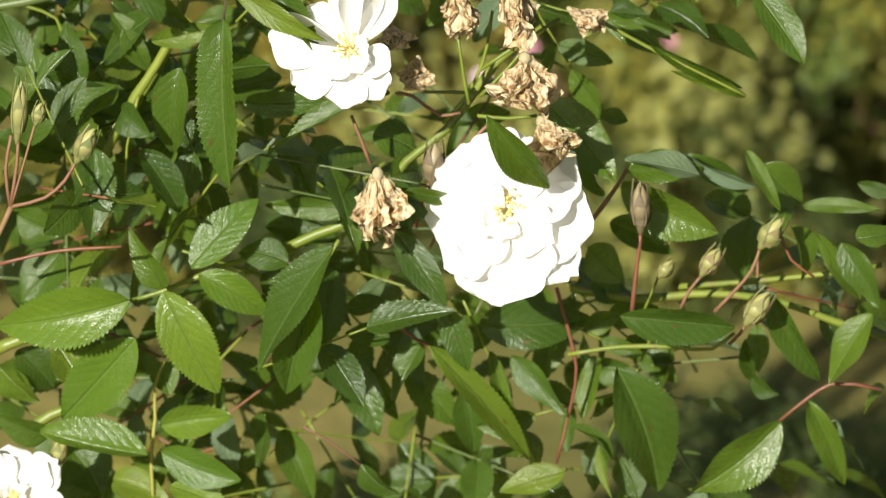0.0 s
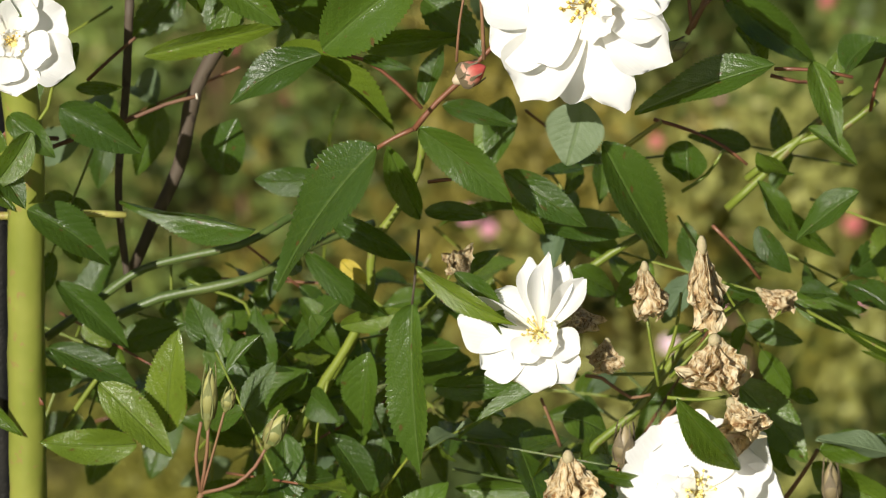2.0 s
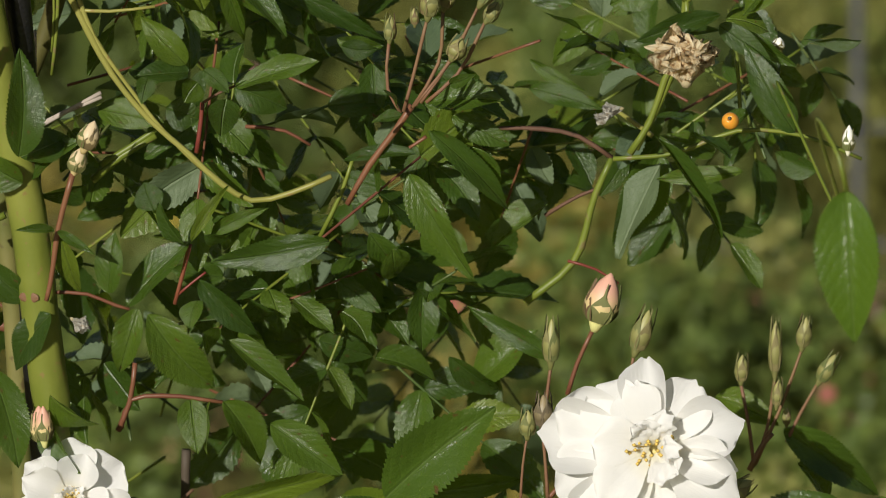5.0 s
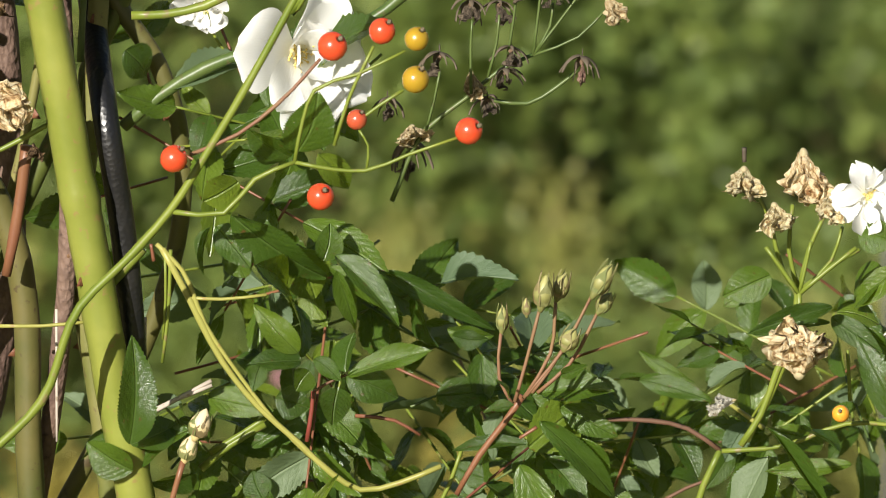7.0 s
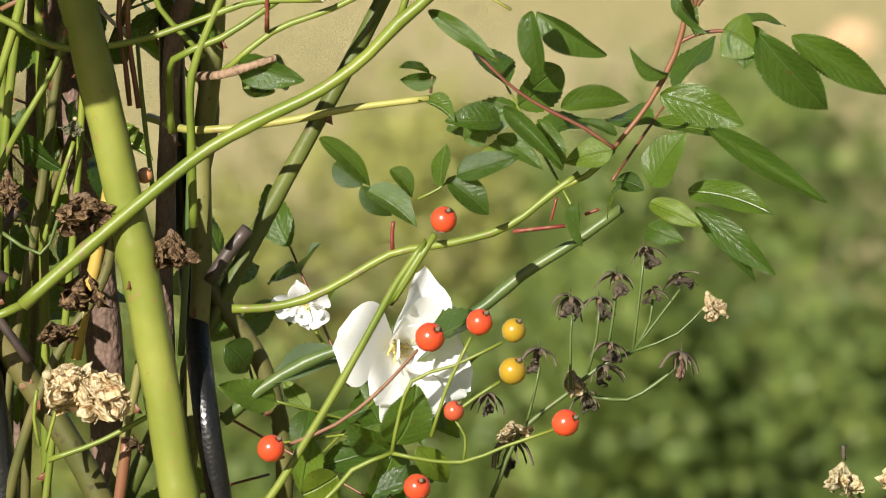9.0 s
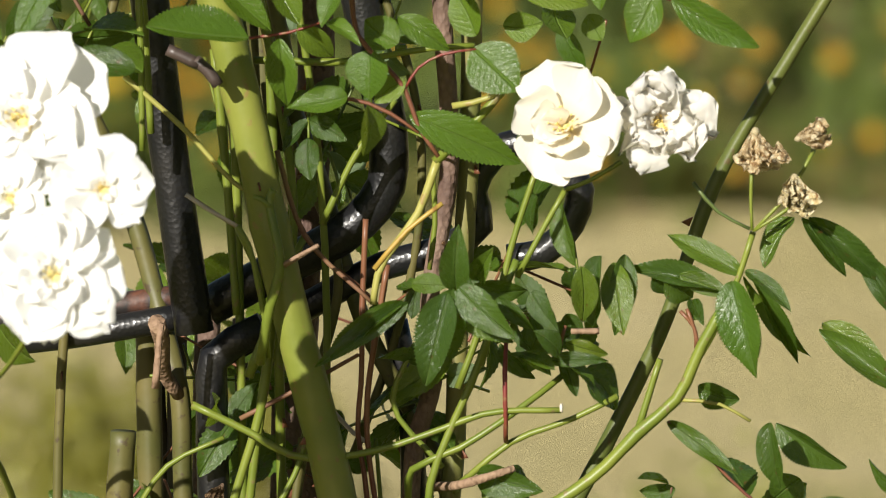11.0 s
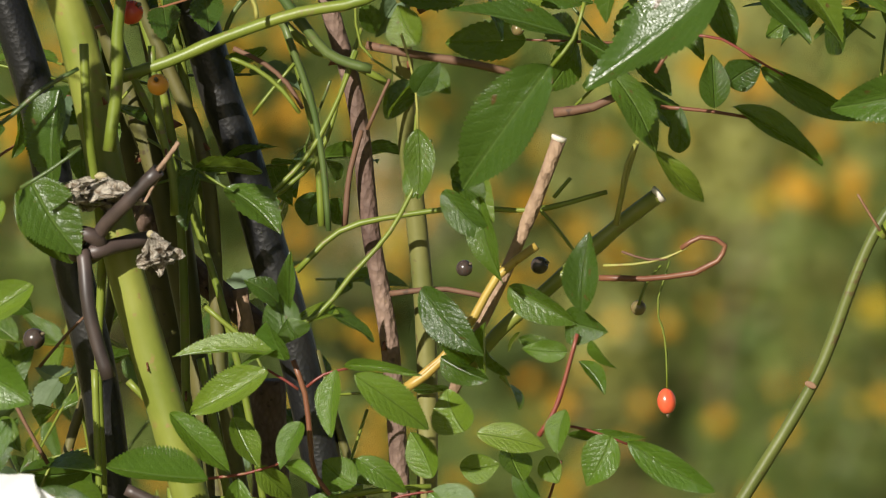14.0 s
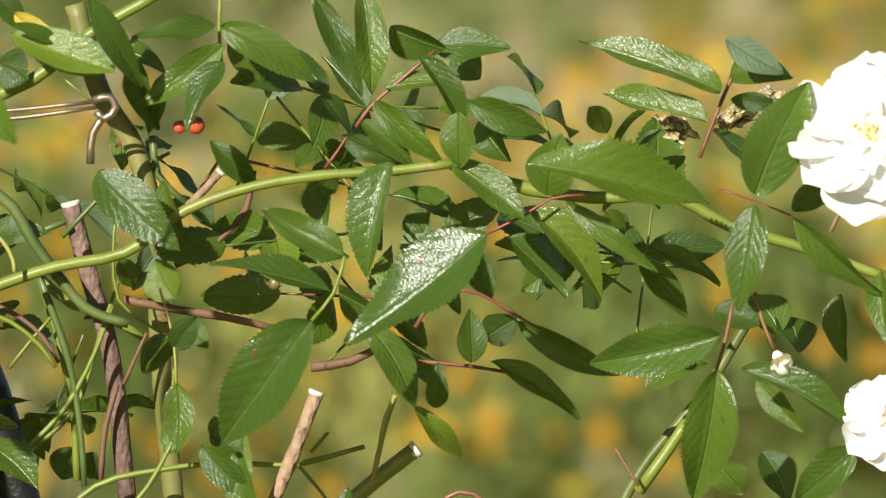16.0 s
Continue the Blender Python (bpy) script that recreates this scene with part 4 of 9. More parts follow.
for i in range(9):
    bush(0.12 + (i % 5) * 0.12 + G.uniform(-0.04, 0.04), 1.75 + 0.35 * (i // 5) + G.uniform(-0.1, 0.1), G.uniform(0.42, 0.56), G.choice(("mid", "sunny", "mid", "light")), 8, ("pink", "rose", "pale", "pink"), "leafy rose bush with pink blooms", "rose bushes behind the arch", 190 + i, 0.0052)
# leafy shrubs before the lawn, sunlight put into the colour mostly on the left
for i in range(28):
    sx = -1.9 + (i % 14) * 0.25 + G.uniform(-0.1, 0.1)
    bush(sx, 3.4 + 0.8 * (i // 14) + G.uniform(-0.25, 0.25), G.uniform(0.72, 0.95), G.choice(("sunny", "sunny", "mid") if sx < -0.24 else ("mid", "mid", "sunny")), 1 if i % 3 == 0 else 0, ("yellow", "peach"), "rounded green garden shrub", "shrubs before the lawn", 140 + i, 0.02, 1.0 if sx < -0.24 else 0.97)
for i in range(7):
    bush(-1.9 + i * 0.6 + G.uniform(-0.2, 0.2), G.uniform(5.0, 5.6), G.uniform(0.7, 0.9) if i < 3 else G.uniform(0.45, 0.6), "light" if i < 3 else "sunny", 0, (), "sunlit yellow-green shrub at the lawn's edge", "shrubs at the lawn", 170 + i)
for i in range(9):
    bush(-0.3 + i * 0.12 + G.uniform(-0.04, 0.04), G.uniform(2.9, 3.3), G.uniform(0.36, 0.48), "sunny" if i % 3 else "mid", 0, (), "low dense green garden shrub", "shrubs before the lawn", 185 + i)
# bed of orange flowers beyond the lawn
for i in range(34):
    bush(-3.6 + (i % 17) * 0.31 + G.uniform(-0.12, 0.12), 10.0 + 2.0 * (i // 17) + G.uniform(-0.5, 0.5), G.uniform(1.05, 1.4), G.choice(("mid", "mid", "sunny")), 64, ("orange", "ochre", "gold", "orange"), "green bush covered with orange and golden flowers", "orange flower bed", 200 + i, 0.018, 1.4)
for i in range(17):
    bush(-3.2 + i * 0.27 + G.uniform(-0.1, 0.1), 9.3 + G.uniform(-0.25, 0.25), G.uniform(0.5, 0.62), G.choice(("mid", "mid", "dark")), 14, ("orange", "ochre", "gold"), "low bush with golden flowers at the bed's edge", "orange flower bed", 240 + i, 0.015)
# farther bed and hedge
for i in range(14):
    bush(-4.5 + i * 0.75 + G.uniform(-0.3, 0.3), 27 + G.uniform(-1.5, 2.0), G.uniform(1.6, 2.3), G.choice(("mid", "light")), 22 if i > 6 else 4, ("gold", "orange", "yellow"), "far bush with golden flowers", "far flower bed", 260 + i, 0.06)
for i in range(13):
    g = random.Random(300 + i)
    b = thing("hedge", (-24 + i * 4.0, 58.0, 0.0), "far dark green clipped hedge", "hedge", "far hedge")
    hang("foliage", HEDGE[i % 3], b, Matrix.Translation((-24 + i * 4.0 + g.uniform(-0.4, 0.4), 58 + g.uniform(-1, 1), 0)) @ Matrix.Rotation(g.uniform(0, 6), 4, "Z"))

# ---- the climbing rose ----

b = thing("rose_branch", (-.0014, 0, .594), "glossy green rose spray with compound leaves", "rose branch")
stem(b, "g", .0012, (-.0014, 0, .594), (-.0172, 0, .5892), (-.0351, 0, .5815), (-.0486, 0, .5751), (-.0621, 0, .5704))
leaf(b, -.0476, -.03, .5861, -.0264, -.0383, .544, .0206, 18, 1)
leaf(b, -.0475, -.02, .5836, -.0632, -.027, .6048, .0117, -15)
leaf(b, -.0373, -.02, .5923, -.0135, -.0133, .6209, .0162, -16, 1)
leaf(b, -.0341, -.02, .5898, -.006, -.0248, .5756, .0137, -14, 1)
leaf(b, .0011, -.01, .5919, -.0194, -.0044, .5956, .0132, 8)
leaf(b, -.061, -.03, .5814, -.1151, -.0308, .567, .0229, -20, 1)
stem(b, "g", .002, (-.0016, .01, .5904), (.0118, .01, .5973), (.0253, .01, .6032), (.0386, .01, .6172), (.0473, .01, .6294), (.0628, .01, .643), (.0726, .01, .6576), (.0823, .01, .6721), (.0999, .01, .6868))
leaf(b, .0199, -.04, .6106, -.0151, -.0349, .556, .02, 11)
leaf(b, .013, -.03, .5866, .0003, -.0281, .5392, .0172, -9)
stem(b, "g", .0008, (.0213, -.02, .6059), (.0159, -.02, .595), (.0128, -.02, .5829))
leaf(b, -.0253, -.05, .7065, -.0288, -.0635, .6376, .0197, 14)
leaf(b, -.0432, 0, .6695, -.0505, -.0006, .6325, .0162, 12)
leaf(b, -.0771, -.01, .6384, -.0772, -.0248, .6046, .0159, -19)
leaf(b, -.1025, .02, .6588, -.0692, .0158, .6469, .0142, 17)
leaf(b, -.112, .03, .6444, -.0868, .0262, .6404, .0111, 8)
leaf(b, -.0697, .02, .655, -.0858, .0061, .6445, .0163, 30)
leaf(b, -.0592, -.01, .6382, -.0392, -.0133, .6144, .0134, -18)
leaf(b, -.0665, 0, .6511, -.0579, -.0155, .646, .0131, 18)
leaf(b, .0298, 0, .6133, -.0085, -.0021, .6113, .0099, -24)
leaf(b, .0433, -.03, .6314, .0716, -.023, .6243, .0055, 13)
leaf(b, -.018, -.01, .659, .0139, -.0205, .6625, .0101, 10)
leaf(b, .0401, -.02, .668, -.0095, -.0291, .6516, .0084, 16)
leaf(b, .0437, -.02, .6096, .0646, -.0319, .5835, .0125, -9)
leaf(b, -.089, -.01, .5932, -.1052, -.0218, .5798, .018, 18)
leaf(b, -.0728, -.01, .5946, -.0864, -.0245, .5866, .0186, 57)
leaf(b, -.1083, .01, .6023, -.0909, .0045, .5952, .014, 14)
leaf(b, -.0092, -.04, .7165, .014, -.0547, .6959, .0091, -11)
leaf(b, -.0029, .03, .6295, .0114, .0152, .6135, .0112, -23)
leaf(b, .0072, .04, .6239, .029, .0448, .6132, .0163, -11)
leaf(b, -.0091, .03, .5932, .0207, .0255, .592, .0118, -15)
leaf(b, -.0187, .03, .6267, -.0113, .0159, .6174, .0152, 72)
leaf(b, .0335, .02, .6364, .0528, .0212, .6317, .0173, -38)
stem(b, "g", .0006, (-.0602, .01, .6539), (-.0645, .01, .6323), (-.0649, .01, .6155))
stem(b, "g", .0019, (-.0658, .04, .6339), (-.0591, .04, .6461), (-.0492, .04, .6656), (-.0427, .04, .6848))
thicket(b, 921, 26, -.03, .02, -0.1097, 0.6450, 0.0121, 0.6080)
thicket(b, 922, 12, -.02, .02, -0.0284, 0.5841, 0.0312, 0.5471)

b = thing("rose_branch", (-.0515, 0, .4839), "low rose spray with yellowish compound leaves", "rose branch")
stem(b, "y", .0008, (-.0515, 0, .4839), (-.0527, 0, .5059), (-.0513, 0, .5205), (-.0515, 0, .5351), (-.0482, 0, .5449))
# sunlight on these leaflets is put into the brighter leaf colour
leaf(b, -.0589, -.02, .5617, -.0909, -.0138, .5208, .0225, -10, 1)
leaf(b, -.0533, -.02, .5121, -.0969, -.0183, .5195, .0176, 23, 1)
leaf(b, -.0483, -.02, .5253, -.0189, -.0314, .5346, .013, 4, 1)
leaf(b, -.0481, -.02, .5142, -.0161, -.0312, .5063, .0147, 23, 1)
leaf(b, -.0448, -.01, .4953, -.0211, -.0257, .4948, .0116, -13, 1)
leaf(b, -.0069, 0, .523, -.0101, .0062, .4983, .0157, 27)
leaf(b, -.0004, .02, .5094, .0118, .0077, .4839, .0133, 9)
leaf(b, -.0486, .01, .5412, -.0458, .0022, .5296, .0114, -5)
leaf(b, -.0924, .02, .5435, -.0804, .0126, .5296, .0182, -47)
leaf(b, -.1089, .03, .5369, -.0926, .0294, .5204, .016, 1)
leaf(b, -.1157, .03, .5294, -.1017, .0277, .5134, .0182, 44)
leaf(b, -.0855, .03, .4934, -.0734, .021, .4775, .0201, -38)
leaf(b, -.0684, .01, .4893, -.0472, -.0059, .4887, .0136, -2)
stem(b, "g", .0029, (-.1175, .02, .5404), (-.1061, .02, .5456), (-.0924, .02, .5484))
stem(b, "g", .0025, (-.1063, .03, .5002), (-.0949, .03, .5091), (-.0857, .03, .513))
stem(b, "b", .0006, (.0078, .01, .5147), (.0182, .01, .5089), (.0321, .01, .4983))
leaf(b, .0322, 0, .5029, .0456, -.0049, .489, .0146, 40)
leaf(b, .0194, .03, .5405, .039, .0216, .507, .0162, -11)
leaf(b, .0077, .04, .5414, .0221, .0258, .525, .0112, 12)
leaf(b, .057, .03, .5469, .0414, .0153, .5266, .0127, 19)
leaf(b, .0423, .01, .5535, .0245, .0068, .5565, .0095, -5)
leaf(b, .0238, .01, .5663, .0443, .0027, .5695, .012, -29)
leaf(b, .0307, .05, .5285, .0452, .0417, .5061, .0093, -10)
bloom(b, "open", -.1068, -.02, .4926, .0229, -.0818, -1, .4494, 1)
bud(b, "g", -.0904, -.01, .5013, -.0883, -.01, .516, .0072)
leaf(b, -.0938, .01, .5082, -.1136, -.0039, .5178, .0121, -53)

b = thing("rose_branch", (.0421, .01, .5631), "rose spray with white blooms, buds and withered heads", "rose branch")
stem(b, "r", .0008, (.0421, .01, .5631), (.049, .01, .5561), (.0606, .01, .5491))
leaf(b, .0647, -.01, .5747, .0733, -.0155, .5488, .012, -11)
leaf(b, .0781, .02, .5568, .1246, .0256, .5597, .0194, -11)
leaf(b, .0583, 0, .5547, .1056, .0054, .5019, .0116, -21)
leaf(b, .0914, .02, .5438, .1141, .0063, .5233, .0116, 12)
leaf(b, .0725, .04, .5211, .0767, .0348, .4941, .012, -20)
leaf(b, .1143, 0, .502, .088, -.0047, .4956, .0118, -8)
leaf(b, .1336, .01, .5439, .1586, .0082, .4895, .0257, -17)
leaf(b, .127, .03, .5406, .118, .0168, .5184, .0118, 19)
leaf(b, .134, -.02, .5768, .1808, -.0137, .5686, .0158, 15)
leaf(b, .0829, .01, .5493, .093, .0094, .5132, .0069, -24)
leaf(b, .116, 0, .5216, .1369, .0024, .5103, .0062, -37)
leaf(b, .1373, .02, .5011, .1445, .0098, .488, .0137, -6)
leaf(b, .1278, .01, .5096, .1316, -.006, .4939, .0047, 14)
leaf(b, .121, .03, .5872, .1326, .017, .5777, .0161, 8)
leaf(b, .1237, .03, .5727, .1353, .0284, .5663, .0138, -8)
stem(b, "r", .0008, (.1087, .01, .5771), (.115, .01, .5555), (.1177, .01, .5434), (.1149, .01, .5214), (.1109, .01, .5017))
stem(b, "g", .001, (.1139, 0, .5524), (.1354, 0, .5564), (.1557, 0, .557), (.1716, 0, .5565), (.1805, 0, .5635))
stem(b, "p", .0008, (.1784, 0, .5586), (.1827, 0, .5635), (.1844, 0, .5665))
bud(b, "g", .184, -.01, .5702, .1934, -.01, .5851, .0095)
stem(b, "p", .0008, (.1725, .01, .5688), (.1802, .01, .5779), (.1866, .01, .5865), (.1897, .01, .5963))
bud(b, "g", .1889, 0, .5993, .1972, 0, .6125, .009)
stem(b, "p", .0008, (.1589, .01, .5701), (.162, .01, .5774), (.1668, .01, .5841))
bud(b, "g", .166, 0, .5872, .1733, 0, .5994, .0081)
stem(b, "r", .001, (.139, 0, .5705), (.1399, 0, .584), (.1415, 0, .6052))
bud(b, "d", .1415, 0, .6043, .1405, 0, .6267, .0086)
stem(b, "g", .0006, (.1444, .02, .5648), (.1496, .02, .5795))
bud(b, "g", .1494, .01, .5826, .1548, .01, .59, .0059)
stem(b, "g", .0018, (.1147, .03, .57), (.1399, .03, .5663), (.1718, .03, .5692), (.1993, .03, .5663), (.2225, .03, .5584), (.2445, .03, .5517))
stem(b, "g", .0014, (.1583, .04, .5681), (.188, .04, .5713), (.2153, .04, .575), (.2403, .04, .5796))
stem(b, "p", .001, (.1204, .01, .6039), (.1301, .01, .6186), (.1354, .01, .6283))
leaf(b, .1357, 0, .6313, .1651, .0073, .6301, .0131, 14)
leaf(b, .1585, .02, .6315, .1869, .0246, .6134, .0096, 19)
leaf(b, .1336, .02, .6188, .1722, .0123, .5998, .0188, 19)
leaf(b, .1298, .03, .599, .1552, .0271, .5867, .0122, -12)
leaf(b, .195, .01, .5766, .2134, .0066, .5377, .0117, 14)
leaf(b, .2358, 0, .5732, .2166, .0002, .5436, .0152, 10)
leaf(b, .2115, .01, .5315, .2287, .0118, .4916, .0107, -13)
leaf(b, .2005, 0, .5257, .1678, -.0077, .4941, .0196, -15)
stem(b, "r", .0008, (.2409, .01, .5372), (.2203, .01, .539), (.2114, .01, .5327), (.2004, .01, .5226))
leaf(b, .2219, 0, .6036, .2378, -.0028, .5762, .0128, 10)
leaf(b, .2123, .01, .6032, .2326, .0112, .5724, .0079, 12)
leaf(b, .2282, .01, .6012, .245, .0156, .6054, .0133, -47)
leaf(b, .1821, 0, .6414, .1974, -.0075, .619, .0062, -18)
leaf(b, .1915, .06, .6144, .2094, .0662, .5957, .0155, -12)
leaf(b, .2064, .02, .611, .2358, .0112, .6149, .0063, -20)
leaf(b, .2282, .02, .6217, .2445, .0161, .6182, .006, 8)
leaf(b, .1862, .03, .5501, .1895, .0345, .526, .0061, 15)
leaf(b, .1891, .03, .5331, .1968, .0155, .5314, .0091, 42)
leaf(b, .2022, .02, .6027, .2118, .0133, .5836, .0151, -56)
leaf(b, .215, .03, .5752, .2245, .0289, .5638, .0122, -78)
leaf(b, .2444, .04, .5259, .2338, .0417, .5176, .0213, 61)
stem(b, "r", .0006, (.1973, .01, .6037), (.2023, .01, .5918), (.2117, .01, .5848))
leaf(b, .1006, 0, .6603, .1306, -.0141, .6314, .0189, -14)
leaf(b, .1172, .02, .6351, .1226, .0246, .608, .0121, 22)
leaf(b, .0784, -.07, .6767, .1046, -.0621, .6392, .0132, 13)
leaf(b, .1825, -.02, .7139, .2034, -.0342, .6911, .0146, -14)
stem(b, "g", .0008, (.1197, 0, .6953), (.1402, 0, .6841), (.1607, 0, .674), (.1813, 0, .664))
leaf(b, .1425, 0, .6842, .1826, .0052, .6618, .0056, 13)
leaf(b, .1266, .01, .6941, .142, .0145, .6912, .0086, -19)
leaf(b, .1816, .01, .6606, .154, -.0011, .673, .0048, -18)
bloom(b, "garden", .0889, -.03, .6225, .0325, -.2974, -1, .4768, 2)
stem(b, "r", .0012, (.0514, .01, .6015), (.0534, .01, .6117), (.057, .01, .6213))
bud(b, "d", .0578, -.02, .629, .0585, -.02, .6475, .0094)
stem(b, "p", .001, (.0654, 0, .6322), (.0741, 0, .6432), (.0807, 0, .6505))
stem(b, "p", .0008, (.0329, -.01, .6348), (.0293, -.01, .6442), (.025, -.01, .6547))
withered(b, "t", .0361, -.04, .6439, .0376, -.044, .617, .0183, 3)
withered(b, "t", .0509, -.03, .6874, .0508, -.034, .6742, .0116, 4)
withered(b, "t", .0929, -.04, .6933, .0925, -.044, .6703, .0205, 5)
withered(b, "t", .0992, -.04, .667, .1064, -.044, .6473, .0174, 6)
withered(b, "t", .0394, -.02, .6982, .0406, -.024, .6865, .0112, 7)
stem(b, "g", .0008, (.0715, -.01, .6608), (.0689, -.01, .6737), (.0662, -.01, .6901))
stem(b, "g", .0008, (.0758, -.01, .6644), (.0867, -.01, .6765), (.0921, -.01, .6837))
stem(b, "p", .0008, (.0423, -.01, .6647), (.049, -.01, .6637), (.0604, -.01, .6557), (.0682, -.01, .6571))
stem(b, "g", .0008, (.0749, -.01, .6561), (.0873, -.01, .6553), (.0984, -.01, .6568))
leaf(b, 0.1645, 0.000, 0.6302, 0.1349, -0.006, 0.6398, 0.0124, 30, 3)
leaf(b, 0.1589, 0.010, 0.6349, 0.1863, 0.004, 0.6211, 0.0064, 40, 3)

b = thing("rose_branch", (-.1077, -.05, .6269), "cluster of green rose buds on pinkish stalks", "rose branch")
stem(b, "p", .0008, (-.1077, -.05, .6269), (-.1052, -.05, .6448), (-.1048, -.05, .6542))
bud(b, "g", -.1053, -.05, .6528, -.1037, -.05, .679, .0071)
stem(b, "p", .0008, (-.1077, -.05, .6269), (-.1096, -.05, .6424), (-.1075, -.05, .6565))
stem(b, "p", .0006, (-.1073, -.05, .6269), (-.1019, -.05, .6473), (-.0983, -.05, .6614))
bud(b, "g", -.0982, -.05, .6605, -.0957, -.05, .6704, .0058)
stem(b, "p", .0008, (-.1073, -.05, .6269), (-.094, -.05, .631), (-.0863, -.05, .6383), (-.0819, -.05, .6467))
bud(b, "g", -.0822, -.05, .6455, -.0752, -.05, .6602, .0084)
withered(b, "c", -.0979, 0, .6455, -.0954, -.004, .641, .0063, 8)
stem(b, "p", .0012, (-.1073, -.05, .6269), (-.1116, -.05, .6164), (-.116, -.05, .6068))
stem(b, "r", .0008, (-.1138, -.05, .6022), (-.0893, -.05, .6088), (-.0638, -.05, .6114))
thicket(b, 9, 180, .03, .2, -.1189, .6585, -.0078, .4601)
thicket(b, 10, 80, .03, .16, -.0177, .634, .0816, .5193)
thicket(b, 11, 30, .03, .12, .0804, .5655, .1559, .5134)
thicket(b, 12, 12, .04, .09, .1764, .5908, .2426, .5486)
thicket(b, 13, 20, .04, .14, .0785, .5447, .1724, .4569)
thicket(b, 14, 14, .04, .14, .1556, .5369, .2493, .459)
thicket(b, 16, 24, .04, .13, -.0303, .5186, .0832, .4563)

b = thing("rose_branch", (-.0759, .02, .6203), "rose shoot with large toothed leaves on red stalks", "rose branch")
stem(b, "g", .002, (-.0759, .02, .6203), (-.0613, .02, .6509), (-.0534, .02, .6641), (-.0441, .02, .6856), (-.0429, .02, .7069), (-.0313, .02, .7259), (-.0247, .02, .7401), (-.0235, .02, .756))
stem(b, "r", .0012, (-.0266, 0, .7623), (-.0178, 0, .7733), (-.0091, 0, .782), (.0041, 0, .7968), (.0128, 0, .805))
stem(b, "r", .0008, (-.0231, -.01, .7741), (-.0331, -.01, .7843), (-.0464, -.01, .7938), (-.0618, -.01, .7968))
leaf(b, -.0619, -.02, .8004, -.021, -.0359, .8395, .0243, 22)
leaf(b, -.0624, -.02, .7985, -.0989, -.0293, .7853, .0172, 13)
leaf(b, -.0788, 0, .7958, -.0284, .0017, .7645, .0134, -22)
leaf(b, -.0473, .02, .7899, -.0111, .0068, .7975, .0102, 24)
leaf(b, -.0231, 0, .7726, -.0177, .0054, .7965, .0108, -23)
leaf(b, -.0464, -.01, .7943, -.0288, -.0257, .7957, .0049, -8)
stem(b, "r", .001, (-.0262, -.02, .7687), (-.0338, -.02, .7649), (-.0404, -.02, .7606))
leaf(b, -.0389, -.07, .777, -.0862, -.0621, .7183, .0283, 27)
leaf(b, -.0363, -.01, .7584, -.024, -.0043, .7223, .0114, -14)
leaf(b, -.024, -.02, .7692, .0126, -.0177, .7384, .0159, 23)
leaf(b, -.0154, -.01, .7754, .0137, -.0034, .7654, .0085, -20)
leaf(b, .009, .07, .7549, .0027, .0568, .7296, .0126, -23)
leaf(b, .0396, .03, .7655, .0332, .0375, .7362, .0133, 16)
leaf(b, .0474, 0, .7583, .0766, .0073, .7082, .0216, -19)
leaf(b, .0089, .01, .7426, .0408, -.0016, .7242, .0136, 11)
leaf(b, .02, .04, .7111, .0609, .033, .7136, .0142, -10)
leaf(b, -.0224, .02, .7218, .0006, .0098, .725, .0081, -4)
leaf(b, .0122, .02, .7289, .0251, .0176, .7129, .0068, -7)
stem(b, "r", .0008, (-.0209, 0, .7407), (-.0109, 0, .7421), (.0001, 0, .7415))
bud(b, "red", -.0109, -.02, .7882, .0018, -.02, .7948, .011)
stem(b, "p", .0006, (-.0098, -.01, .7934), (-.0087, -.01, .81), (-.007, -.01, .821))
bud(b, "g", -.0068, -.02, .8231, -.0065, -.02, .8355, .0066)
stem(b, "p", .0008, (.0009, -.01, .7945), (.0001, -.01, .8101), (-.0009, -.01, .8243))
bud(b, "d", -.0007, -.02, .8264, -.0004, -.02, .8415, .0079)
stem(b, "d", .0006, (-.0241, 0, .7208), (-.0253, 0, .7044), (-.0266, 0, .6898))
leaf(b, -.0575, 0, .725, -.0255, -.0144, .7127, .0105, 14)
leaf(b, -.0689, .01, .7075, -.036, .0041, .6793, .0104, 10)
leaf(b, -.0238, -.06, .7255, .0127, -.0736, .7039, .0088, 9)
leaf(b, -.0557, .02, .6736, -.0307, .005, .6838, .0093, 16)
leaf(b, -.067, .02, .6781, -.0557, .0222, .6585, .0092, 13)
leaf(b, -.0719, .03, .6818, -.058, .0212, .6636, .0098, -24)
leaf(b, -0.0566, 0.050, 0.6909, -0.0459, 0.044, 0.6834, 0.0073, 10, 2)
leaf(b, 0.0399, 0.000, 0.7747, 0.0334, -0.006, 0.7503, 0.0225, 5, 3)
leaf(b, 0.0097, 0.080, 0.7510, -0.0016, 0.074, 0.7209, 0.0160, 20, 1)

b = thing("rose_branch", (.1147, -.01, .7945), "rose spray with withered tan heads", "rose branch")
leaf(b, .1147, -.01, .7945, .059, -.017, .7828, .0171, 10)
stem(b, "r", .0008, (.1145, 0, .7896), (.1299, 0, .7894), (.1454, 0, .7866))
leaf(b, .1294, 0, .7928, .1405, -.0104, .7611, .0109, -21)
leaf(b, .1285, .01, .7628, .1484, .0008, .753, .0068, -10)
leaf(b, .1492, 0, .7397, .1226, .0047, .7198, .014, 11)
leaf(b, .0814, .05, .7438, .081, .0498, .7268, .0199, 38)
leaf(b, .094, .05, .805, .1362, .0534, .776, .0149, -20)
leaf(b, .1427, .02, .7834, .1497, .0059, .8005, .016, -12)
leaf(b, .1094, .03, .7341, .1259, .0314, .7122, .0092, -13)
